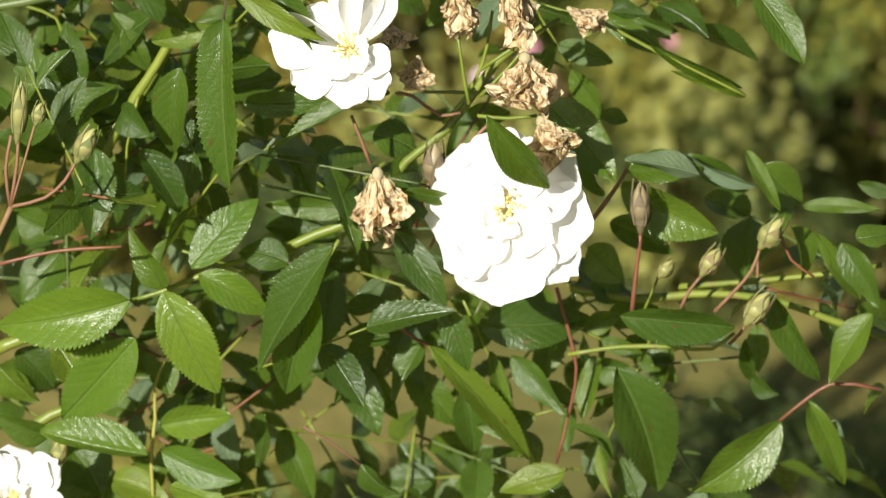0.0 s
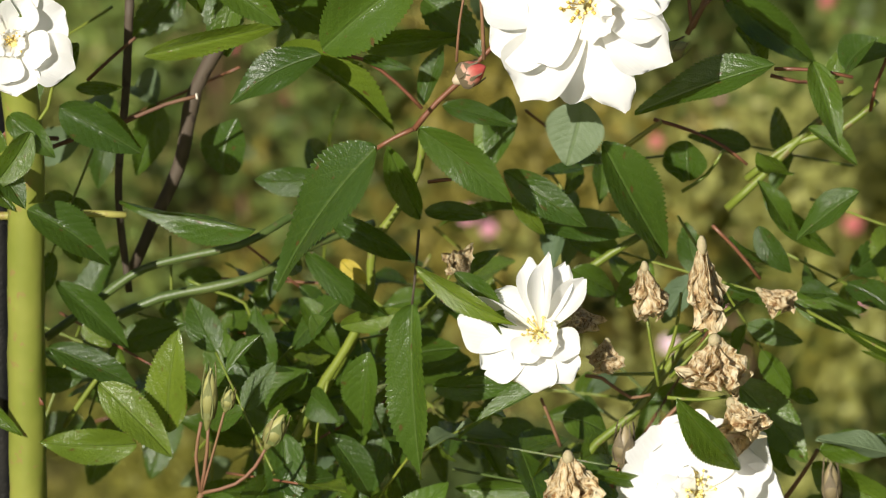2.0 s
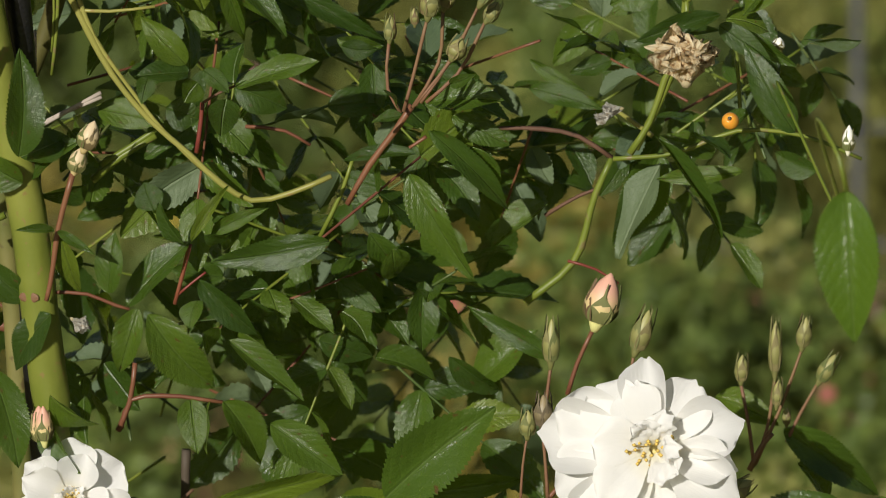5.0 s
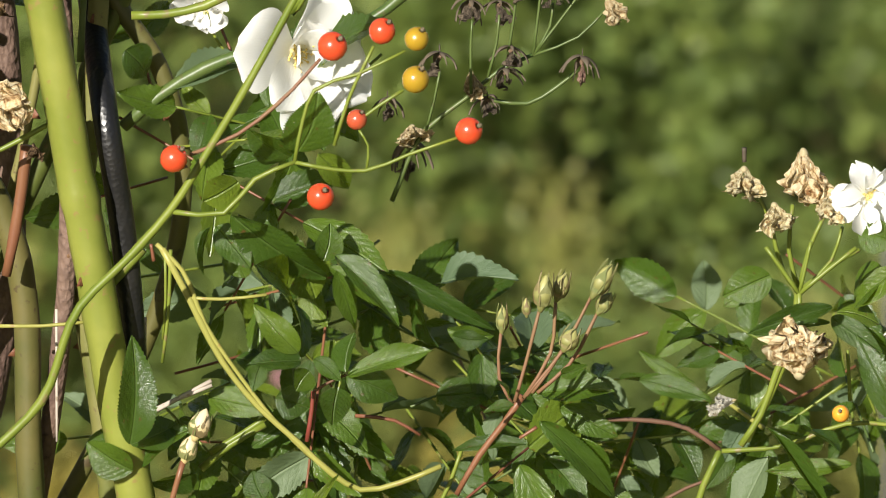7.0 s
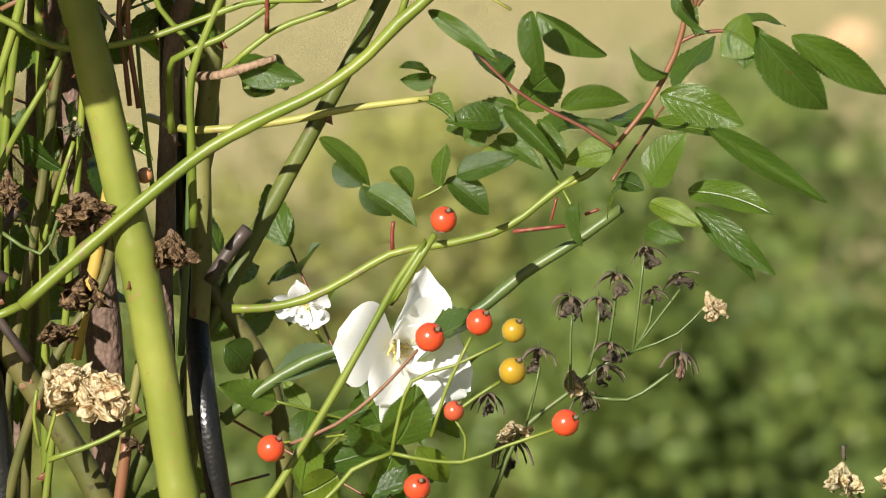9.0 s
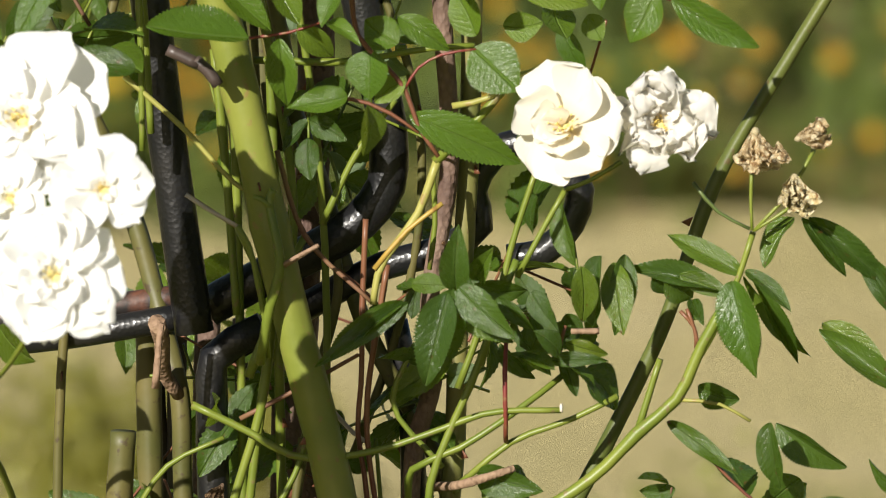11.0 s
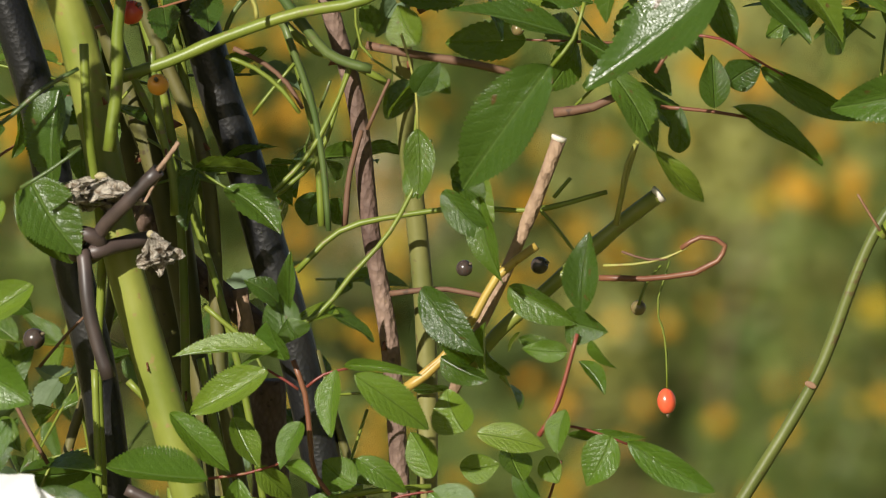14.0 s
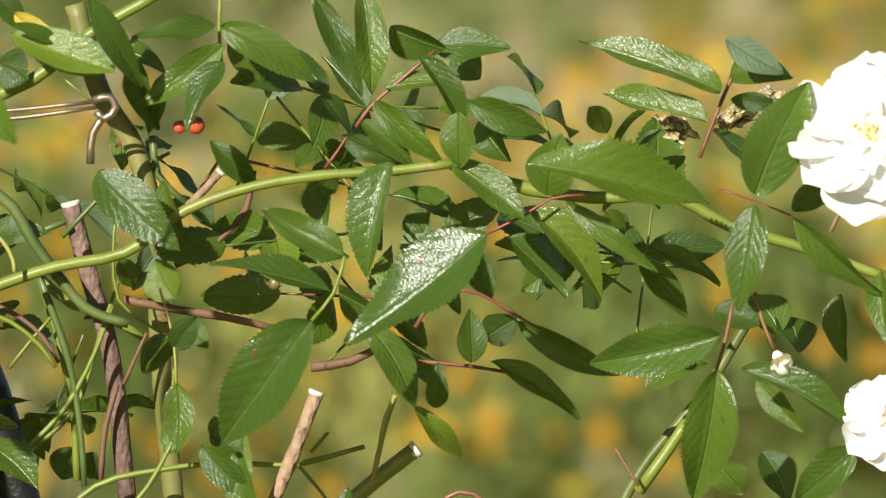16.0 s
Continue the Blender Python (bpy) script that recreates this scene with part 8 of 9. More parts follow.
withered(b, "pale", -.3159, -.02, 1.4771, -.3166, -.024, 1.4626, .0219, 100)
withered(b, "pale", -.298, -.02, 1.4554, -.294, -.024, 1.4431, .0122, 101)
hip(b, "orange", -.2947, -.02, 1.51, .0041, -.1, -.8, .5)
hip(b, "red", -.3057, -.01, 1.5362, .0046, .3948, -.25, .3923)
hip(b, "black", -.3447, .01, 1.411, .0042, .6354, -.25, .3972)
hip(b, "olive", -.1169, .03, 1.4224, .0029, .2303, -.25, .4611)
stem(b, "b", .0006, (-.3426, .01, 1.4003), (-.3318, .01, 1.4133), (-.3254, .01, 1.4197))
stem(b, "r", .0012, (-.1312, .01, 1.4357), (-.1057, .01, 1.4363), (-.0866, .01, 1.4424), (-.0837, .01, 1.4482), (-.093, .01, 1.4514), (-.1004, .01, 1.447))
stem(b, "y", .0006, (-.1295, .01, 1.4404), (-.1185, .01, 1.4409), (-.1057, .01, 1.4436), (-.0983, .01, 1.4471))
stem(b, "b", .0006, (-.1057, .01, 1.4432), (-.1121, .01, 1.4427), (-.1227, .01, 1.4458))
stem(b, "g", .0006, (-.1166, .02, 1.4245), (-.1134, .02, 1.4331), (-.1081, .02, 1.4396))
stem(b, "t", .0027, (-.1466, .02, 1.4874), (-.1541, .02, 1.4671), (-.1657, .02, 1.4392), (-.1785, .02, 1.4112), (-.187, .02, 1.3896))
cut_end(b, .003, -.1466, .02, 1.4879, .0042, 0, .0122)
stem(b, "o", .0017, (-.1546, .01, 1.4477), (-.1695, .01, 1.4359), (-.178, .01, 1.4208), (-.1907, .01, 1.4047), (-.2057, .01, 1.3928))
stem(b, "cane", .0031, (-.1094, .03, 1.4654), (-.1234, .03, 1.4546), (-.132, .03, 1.447), (-.1533, .03, 1.4275), (-.1704, .03, 1.4123), (-.1811, .03, 1.3993))
cut_end(b, .0034, -.109, .03, 1.4658, .0102, 0, .008)
stem(b, "g", .0012, (-.2459, .02, 1.4365), (-.2298, .02, 1.4516), (-.2042, .02, 1.4582), (-.1807, .02, 1.4609), (-.1572, .02, 1.4602), (-.1285, .02, 1.4673))
stem(b, "g", .0008, (-.154, .02, 1.4607), (-.1465, .02, 1.4522), (-.1401, .02, 1.4436))
stem(b, "g", .0008, (-.1487, .02, 1.465), (-.1423, .02, 1.4725))
stem(b, "y", .001, (-.1228, .01, 1.4661), (-.1207, .01, 1.4789), (-.1176, .01, 1.4863))
stem(b, "b", .0012, (-.2112, .03, 1.4271), (-.1897, .03, 1.429), (-.1705, .03, 1.4252))
stem(b, "b", .0012, (-.2284, .03, 1.4528), (-.2262, .03, 1.4743), (-.222, .03, 1.4893))
stem(b, "b", .0008, (-.2192, .02, 1.4902), (-.2107, .02, 1.5095))
stem(b, "g", .001, (-.2563, .03, 1.4623), (-.2391, .03, 1.4785), (-.2284, .03, 1.5086), (-.222, .03, 1.5279))
stem(b, "g", .0015, (-.237, .03, 1.4527), (-.2391, .03, 1.4828), (-.2477, .03, 1.5171), (-.252, .03, 1.5299))
stem(b, "g", .0019, (-.2541, .03, 1.532), (-.2391, .03, 1.5193), (-.2263, .03, 1.515), (-.2113, .03, 1.5066))
stem(b, "t", .0008, (-.3103, .01, 1.4477), (-.3039, .01, 1.4606), (-.2932, .01, 1.4799))
thicket(b, 102, 34, .02, .08, -.3614, 1.5408, -.2902, 1.4635)
thicket(b, 103, 10, .06, .1, -.2992, 1.5348, -.2426, 1.4479)
hip(b, "black", -.184, .05, 1.435, .0032, .4131, -.25, .3189)
hip(b, "black", -.1553, .05, 1.4363, .0034, .6118, -.25, .2504)

b = thing("rose_branch", (-0.3342, -0.050, 1.5056), "dark rose leaves beside the rubber tie", "rose branch")
stem(b, "dg", .0010, (-0.3649, -0.040, 1.4900), (-0.3522, -0.040, 1.4963), (-0.3352, -0.040, 1.5101), (-0.3225, -0.040, 1.5174))
stem(b, "g", .0018, (-0.3220, -0.025, 1.5255), (-0.3207, -0.025, 1.4960), (-0.3181, -0.018, 1.4708), (-0.3185, 0.008, 1.4433), (-0.3205, 0.012, 1.4031), (-0.3190, 0.012, 1.3649), (-0.3170, 0.012, 1.3224))
leaf(b, -0.3310, -0.026, 1.5085, -0.3399, -0.030, 1.4745, 0.0240, 14)
leaf(b, -0.3421, -0.026, 1.4746, -0.3232, -0.030, 1.4474, 0.0214, -12)
leaf(b, -0.3489, -0.050, 1.4961, -0.3650, -0.056, 1.4945, 0.0133, 15)
leaf(b, -0.3607, -0.040, 1.4858, -0.3559, -0.046, 1.4695, 0.0150, 25)
# the next five are sunlit leaves, painted with the brighter green
leaf(b, -0.3650, -0.040, 1.4742, -0.3594, -0.046, 1.4509, 0.0094, 8, 1)
leaf(b, -0.3511, -0.040, 1.4683, -0.3585, -0.046, 1.4564, 0.0086, 10, 1)
leaf(b, -0.3406, -0.030, 1.4355, -0.3669, -0.036, 1.4199, 0.0141, 6, 1)
leaf(b, -0.3664, -0.050, 1.4087, -0.3388, -0.056, 1.3948, 0.0205, 12, 1)
leaf(b, -0.3494, -0.030, 1.3854, -0.3633, -0.036, 1.3643, 0.0103, -18, 1)
leaf(b, -0.3147, -0.060, 1.3550, -0.3451, -0.066, 1.3606, 0.0116, 10)
leaf(b, -0.3617, -0.030, 1.5081, -0.3494, -0.036, 1.5023, 0.0094, 50)
leaf(b, -0.3570, 0.000, 1.4568, -0.3629, -0.006, 1.4338, 0.0086, 60)
stem(b, "dg", .0008, (-0.3432, -0.050, 1.4737), (-0.3322, -0.050, 1.4804), (-0.3206, -0.050, 1.4889))
stem(b, "b", .0009, (-0.3543, 0.020, 1.3881), (-0.3490, 0.020, 1.3774), (-0.3405, 0.020, 1.3623))

# the shade behind the tie is put into the colour of the dark canes
b = thing("rose_cane", (-0.2879, 0.060, 1.4014), "bundle of shaded olive rose canes behind the tie", "rose cane")
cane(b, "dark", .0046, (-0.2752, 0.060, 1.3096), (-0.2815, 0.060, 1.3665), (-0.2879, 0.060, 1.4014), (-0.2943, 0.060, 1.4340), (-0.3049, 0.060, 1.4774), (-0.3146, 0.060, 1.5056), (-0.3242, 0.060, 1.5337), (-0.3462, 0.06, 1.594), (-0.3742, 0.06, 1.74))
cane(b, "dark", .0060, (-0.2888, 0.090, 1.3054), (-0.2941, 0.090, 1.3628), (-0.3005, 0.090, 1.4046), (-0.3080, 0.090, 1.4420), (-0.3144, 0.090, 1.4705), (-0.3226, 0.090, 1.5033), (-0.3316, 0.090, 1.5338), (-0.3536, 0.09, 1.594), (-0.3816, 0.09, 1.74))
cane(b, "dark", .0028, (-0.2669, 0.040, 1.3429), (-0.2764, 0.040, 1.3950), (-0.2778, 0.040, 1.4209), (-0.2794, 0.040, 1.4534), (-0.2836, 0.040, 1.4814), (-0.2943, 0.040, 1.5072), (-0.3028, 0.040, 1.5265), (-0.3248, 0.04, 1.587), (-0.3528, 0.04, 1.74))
cane(b, "g", .0016, (-0.2904, 0.000, 1.4592), (-0.2911, 0.000, 1.4741), (-0.2953, 0.000, 1.4911), (-0.2974, 0.000, 1.5039), (-0.2990, 0.000, 1.5230))
cane(b, "bark", .0052, (-0.2561, 0.070, 1.4026), (-0.2735, 0.070, 1.4178), (-0.2909, 0.070, 1.4330), (-0.3125, 0.070, 1.4569))
stem(b, "t", .0034, (-0.2664, 0.050, 1.4048), (-0.2679, 0.050, 1.4156), (-0.2696, 0.050, 1.4265))

b = thing("rose_branch", (-.3126, 0, 1.5105), "long arching rose branch with large glossy leaves", "rose branch")
stem(b, "g", .0023, (-.3126, 0, 1.5105), (-.293, 0, 1.517), (-.2718, 0, 1.5261), (-.2435, 0, 1.5358), (-.2182, 0, 1.5411), (-.1951, 0, 1.5573), (-.1699, 0, 1.5663), (-.1467, 0, 1.5703), (-.1173, 0, 1.5726), (-.0962, 0, 1.5753))
stem(b, "g", .0025, (-.0964, .02, 1.5741), (-.0666, .02, 1.5647), (-.0433, .02, 1.5617), (-.0115, .02, 1.5615), (.0076, .02, 1.5514), (.031, .02, 1.5448), (.0693, .02, 1.5317))
stem(b, "r", .0008, (-.1093, -.02, 1.5155), (-.1041, -.02, 1.5239), (-.0979, -.02, 1.5299))
stem(b, "red", .0006, (-.083, -.01, 1.5499), (-.075, -.01, 1.5539), (-.0687, -.01, 1.5571), (-.0593, -.01, 1.5631), (-.0468, -.01, 1.5646))
leaf(b, -.0828, -.06, 1.5533, -.1347, -.0594, 1.5129, .0275, 6)
leaf(b, -.147, -.05, 1.5201, -.1849, -.0454, 1.4749, .0255, -23)
stem(b, "g", .0008, (-.1474, -.03, 1.5186), (-.1395, -.03, 1.5287), (-.1354, -.03, 1.5423))
leaf(b, -.1185, -.03, 1.5773, -.1335, -.0418, 1.5404, .0179, 16)
leaf(b, -.1365, -.02, 1.5422, -.1666, -.0158, 1.5581, .0126, 16)
leaf(b, -.1406, -.02, 1.5287, -.1827, -.0348, 1.5442, .0149, 22)
leaf(b, -.1383, .01, 1.5261, -.1253, -.0034, 1.5183, .0169, 71)
leaf(b, -.1256, -.01, 1.5142, -.1065, -.0162, 1.4883, .0141, -10)
leaf(b, -.0681, -.05, 1.5784, .0013, -.0429, 1.5718, .0212, 5)
leaf(b, -.0961, -.01, 1.5759, -.0684, -.0224, 1.5592, .0139, -21)
leaf(b, -.0603, 0, 1.5637, -.0568, -.0154, 1.5844, .0178, 29)
leaf(b, -.0937, -.02, 1.5957, -.0944, -.0176, 1.5738, .0131, 8)
leaf(b, -.09, -.01, 1.599, -.061, -.01, 1.5872, .0112, 13)
leaf(b, -.0666, 0, 1.5577, -.037, -.0055, 1.5307, .0159, -11)
leaf(b, -.0537, -.01, 1.5618, -.0222, -.0209, 1.5368, .0077, 11)
leaf(b, -.0391, .01, 1.5577, -.0301, .0164, 1.5463, .0085, -2)
leaf(b, -.0472, .03, 1.529, -.0386, .035, 1.5202, .017, -46)
leaf(b, .0158, -.03, 1.5661, .035, -.0418, 1.6088, .0208, 12)
leaf(b, .0032, -.02, 1.6039, -.0467, -.0163, 1.6281, .0144, 8)
leaf(b, -.0019, -.01, 1.5925, -.0401, -.0055, 1.6008, .0133, 18)
leaf(b, .0073, .01, 1.6088, .0262, -.0057, 1.6113, .0145, -8)
leaf(b, .0075, 0, 1.6, .0244, .0002, 1.598, .0071, 27)
leaf(b, .0013, 0, 1.5886, .0166, -.0145, 1.5765, .018, -55)
leaf(b, .0306, 0, 1.5588, .0524, -.0015, 1.5679, .0102, 12)
leaf(b, .0161, -.02, 1.5617, .008, -.0253, 1.5239, .0153, 10)
leaf(b, .004, -.02, 1.5134, -.0457, -.0158, 1.5017, .0174, -20)
leaf(b, .0026, -.03, 1.5016, -.0053, -.0274, 1.4509, .0191, -16)
leaf(b, .0117, -.02, 1.5008, .0538, -.0284, 1.4867, .0117, -16)
leaf(b, .0304, -.02, 1.5576, .0628, -.0123, 1.5249, .0105, 23)
leaf(b, .0024, .02, 1.5191, .0188, .0144, 1.5166, .0119, -16)
leaf(b, -.022, .02, 1.5427, .0066, .0233, 1.5316, .0077, -8)
leaf(b, -.026, .03, 1.5386, -.0072, .0276, 1.5163, .0101, -14)
leaf(b, .0559, -.01, 1.4707, .0307, -.0034, 1.4505, .0142, -16)
leaf(b, .018, .01, 1.4949, .0336, .0012, 1.475, .0095, 21)
leaf(b, .0641, 0, 1.5363, .0633, -.0149, 1.5121, .0089, 19)
leaf(b, .0301, .05, 1.5152, .0362, .0377, 1.5055, .0168, -27)
stem(b, "r", .0008, (-.0043, -.01, 1.5786), (-.0008, -.01, 1.5881), (.0039, -.01, 1.6001))
stem(b, "r", .0008, (.0039, -.01, 1.6001), (.0064, -.01, 1.606), (.0076, -.01, 1.6085))
stem(b, "red", .0004, (.0025, -.01, 1.5671), (.0164, -.01, 1.5627), (.0299, -.01, 1.5574))
stem(b, "r", .0008, (.0084, -.01, 1.524), (.0064, -.01, 1.5126), (.0027, -.01, 1.4995))
stem(b, "p", .0008, (.0167, -.01, 1.5287), (.0198, -.01, 1.5177), (.0241, -.01, 1.5076))
bud(b, "w", .0242, -.02, 1.5076, .0289, -.02, 1.498, .0096)
stem(b, "p", .0009, (.045, 0, 1.5509), (.0491, 0, 1.5594))
bloom(b, "double", .0587, -.04, 1.5891, .0303, -.3091, -1, .3812, 104)
bloom(b, "full", .0669, -.02, 1.4831, .0187, -.0589, -1, .2942, 105)
withered(b, "c", -.0078, .06, 1.5895, -.0131, .056, 1.5832, .0107, 106)
withered(b, "c", .0083, .06, 1.5939, .0125, .056, 1.5866, .0129, 107)
withered(b, "c", .0232, .06, 1.6025, .0242, .056, 1.5942, .0086, 108)
leaf(b, -.1258, 0, 1.5982, -.1, -.0069, 1.5765, .0095, 22)
leaf(b, -.1216, 0, 1.6033, -.0973, -.0023, 1.6095, .0109, -15)
leaf(b, -.1034, .02, 1.6177, -.0746, .0091, 1.618, .0132, 11)
leaf(b, -.1198, .01, 1.6256, -.1016, .0064, 1.6141, .0169, 50)
leaf(b, -.1086, -.01, 1.6161, -.0887, -.0107, 1.5919, .0099, -14)
leaf(b, -.1303, 0, 1.6403, -.1241, -.0059, 1.6019, .0128, -17)
leaf(b, -.1482, .01, 1.6377, -.1298, .0085, 1.5995, .0099, -9)
leaf(b, -.1454, .01, 1.6001, -.1297, .0114, 1.5854, .009, -26)
leaf(b, -.13, 0, 1.5911, -.1101, -.0034, 1.5749, .009, 9)
leaf(b, -.1377, .01, 1.585, -.1165, .0069, 1.5726, .0091, 22)
leaf(b, -.0967, .04, 1.6134, -.086, .0394, 1.605, .013, -11)
leaf(b, -.0859, .04, 1.59, -.0773, .0359, 1.5732, .0143, 26)
leaf(b, -.1845, -.01, 1.6269, -.2146, -.0259, 1.6228, .0091, 15)
leaf(b, -.1811, -.01, 1.6194, -.2122, -.0087, 1.5966, .0115, -8)
leaf(b, -.1816, -.02, 1.614, -.1964, -.0341, 1.5912, .0132, 19)
leaf(b, -.1824, -.01, 1.6261, -.1458, -.012, 1.6084, .0136, 17)
leaf(b, -.1801, .01, 1.6197, -.1658, .0121, 1.6054, .011, -3)
leaf(b, -.2296, -.04, 1.6383, -.209, -.0346, 1.6028, .0099, -15)
leaf(b, -.2209, -.02, 1.6108, -.2603, -.0134, 1.6245, .0157, -9, 1)
leaf(b, -.2413, -.03, 1.6207, -.2587, -.04, 1.6281, .0054, -2, 1)
leaf(b, -.2227, 0, 1.6174, -.2028, -.0032, 1.6122, .0122, -21)
leaf(b, -.2275, -.02, 1.5722, -.1975, -.0347, 1.5462, .0178, -9)
leaf(b, -.2036, 0, 1.5682, -.1969, .0029, 1.544, .0092, 23)
leaf(b, -.2, -.01, 1.5103, -.2133, -.0035, 1.4983, .0101, 30)
leaf(b, -.1991, -.01, 1.5061, -.1896, -.0182, 1.519, .0099, 21)
leaf(b, -.2007, -.01, 1.4672, -.1972, -.0037, 1.4908, .0106, -21)
leaf(b, -.1881, -.02, 1.4712, -.1698, -.0241, 1.4515, .0117, 24)
leaf(b, -.1854, .01, 1.4786, -.1709, -.0047, 1.4606, .0118, -19)
leaf(b, -.1867, .01, 1.5829, -.1681, .0117, 1.566, .0094, -10)
leaf(b, -.2637, -.02, 1.636, -.2545, -.0181, 1.6243, .0102, -25)
leaf(b, -.2657, -.02, 1.613, -.2534, -.0154, 1.6062, .0155, 36)
leaf(b, -.2147, .01, 1.614, -.2085, .0159, 1.5841, .0108, 11)
leaf(b, -.2024, .02, 1.6073, -.2132, .0254, 1.5836, .0086, 10)
stem(b, "r", .0008, (-.1321, 0, 1.5887), (-.1269, 0, 1.5961), (-.1174, 0, 1.6046), (-.1028, 0, 1.6174))
stem(b, "g", .0008, (-.1828, 0, 1.6379), (-.1832, 0, 1.6231), (-.1823, 0, 1.6126))
stem(b, "g", .0006, (-.1991, 0, 1.5059), (-.2001, 0, 1.4879), (-.2032, 0, 1.4667))
stem(b, "g", .0006, (-.2214, 0, 1.5554), (-.2224, 0, 1.5406), (-.2203, 0, 1.5237), (-.2012, 0, 1.5091))
leaf(b, -.0883, .03, 1.4985, -.0888, .0235, 1.5182, .0114, 13)
leaf(b, -.0837, .03, 1.5075, -.0718, .0218, 1.515, .0127, 29)
leaf(b, -.0709, .03, 1.5139, -.0333, .0306, 1.4911, .01, 11)
leaf(b, -.0814, .02, 1.4998, -.0452, .0226, 1.481, .0093, -24)
leaf(b, -.11, 0, 1.4847, -.0896, .0076, 1.4642, .0083, -14)
leaf(b, -.1017, .02, 1.4822, -.1022, .0145, 1.4984, .0089, 1)
leaf(b, -.0878, .04, 1.5409, -.0812, .0371, 1.5219, .0108, 10)
leaf(b, -.075, .05, 1.5445, -.0534, .0551, 1.5207, .014, -12)
leaf(b, -.0536, .04, 1.5347, -.0644, .0292, 1.546, .0171, 47)
leaf(b, -.1134, .04, 1.5535, -.107, .0384, 1.5473, .0109, 12)
leaf(b, -.0171, .04, 1.5135, -.0086, .0352, 1.499, .0088, -13)
leaf(b, .0518, .06, 1.5232, .0499, .0597, 1.4974, .0111, 13)
leaf(b, .0277, .04, 1.5096, .0171, .0457, 1.524, .0167, 40)
leaf(b, .0047, .04, 1.4601, .0133, .0399, 1.4473, .0149, 31)
leaf(b, .0217, .04, 1.4645, .0322, .0308, 1.4483, .0141, -25)
leaf(b, -.0233, .04, 1.4878, .0001, .0444, 1.5004, .0087, -12)
stem(b, "red", .0006, (-.0981, .01, 1.5276), (-.0854, .01, 1.526), (-.0748, .01, 1.5197), (-.0621, .01, 1.5124))
stem(b, "r", .0008, (-.1086, .02, 1.4996), (-.0895, .02, 1.498), (-.0746, .02, 1.4956))
stem(b, "y", .0011, (-.1253, .02, 1.4547), (-.1212, .02, 1.4739), (-.117, .02, 1.4867))
stem(b, "b", .0017, (-.219, .01, 1.523), (-.2017, .01, 1.5197), (-.1805, .01, 1.5165), (-.1632, .01, 1.5128))
stem(b, "b", .0013, (-.2, .02, 1.5351), (-.1852, .02, 1.5433), (-.1734, .02, 1.5565), (-.1705, .02, 1.571))
stem(b, "t", .0017, (-.1955, .01, 1.5575), (-.1892, .01, 1.5639), (-.1825, .01, 1.5711))
cut_end(b, .0019, -.1825, .01, 1.5711, .0046, 0, .0051)
stem(b, "dg", .0024, (-0.2924, 0.010, 1.5880), (-0.2882, 0.010, 1.5816), (-0.2786, 0.010, 1.5732), (-0.2701, 0.010, 1.5648), (-0.2605, 0.010, 1.5574), (-0.2531, 0.010, 1.5447), (-0.2477, 0.010, 1.5372), (-0.2403, 0.010, 1.5277), (-0.2339, 0.010, 1.5203), (-0.2254, 0.010, 1.5161), (-0.2169, 0.010, 1.5140))
stem(b, "y", .0010, (-0.2854, -0.010, 1.5627), (-0.2791, -0.010, 1.5575), (-0.2706, -0.010, 1.5523), (-0.2632, -0.010, 1.5460), (-0.2590, -0.010, 1.5386), (-0.2586, -0.010, 1.5344))
stem(b, "dg", .0012, (-0.2417, 0.030, 1.5508), (-0.2545, 0.030, 1.5454), (-0.2652, 0.030, 1.5400), (-0.2706, 0.030, 1.5336), (-0.2738, 0.030, 1.5260))
stem(b, "b", .0010, (-0.2698, 0.020, 1.5208), (-0.2581, 0.020, 1.5151), (-0.2495, 0.020, 1.5077), (-0.2435, 0.020, 1.4981))
stem(b, "g", .0008, (-0.2623, 0.020, 1.4959), (-0.2548, 0.020, 1.5055), (-0.2467, 0.020, 1.5152))
stem(b, "dg", .0015, (-.2509, .02, 1.5305), (-.2392, .02, 1.4965), (-.2359, .02, 1.4774), (-.2337, .02, 1.4518))
stem(b, "g", .0011, (-.2592, .02, 1.4623), (-.2423, .02, 1.4795), (-.2296, .02, 1.503), (-.2233, .02, 1.5201))
stem(b, "dg", .001, (-.2425, .02, 1.5455), (-.2235, .02, 1.5647), (-.2023, .02, 1.5776))
stem(b, "g", .0008, (-.2658, .02, 1.5155), (-.253, .02, 1.5071), (-.2445, .02, 1.4965))
stem(b, "dg", .0015, (-.2087, .02, 1.5839), (-.2065, .02, 1.5691), (-.1959, .02, 1.5585))
stem(b, "g", .0026, (-.2705, -.01, 1.5978), (-.2516, -.01, 1.6063), (-.2307, -.01, 1.6233), (-.2055, -.01, 1.6381))
stem(b, "b", .0019, (-.1492, .03, 1.4963), (-.1343, .03, 1.4986), (-.1215, .03, 1.5051))
stem(b, "red", .0007, (-.1438, .01, 1.5726), (-.1386, .01, 1.5797), (-.1354, .01, 1.585))
stem(b, "g", .0025, (-.0255, .02, 1.4511), (-.015, .02, 1.4661), (-.0066, .02, 1.479))
stem(b, "p", .0006, (-.0256, .01, 1.4542), (-.031, .01, 1.4627), (-.0342, .01, 1.468))
hip(b, "dark", -.1989, .01, 1.6025, .0031, .3719, -.25, .4737)
hip(b, "dark", -.1982, .01, 1.5877, .0025, .105, -.25, .3475)
stem(b, "g", .0007, (-.279, -.18, 1.6132), (-.272, -.18, 1.6232), (-.2581, -.18, 1.6332))
leaf(b, -.279, -.18, 1.6132, -.3034, -.1742, 1.5777, .0181, -7, 1)
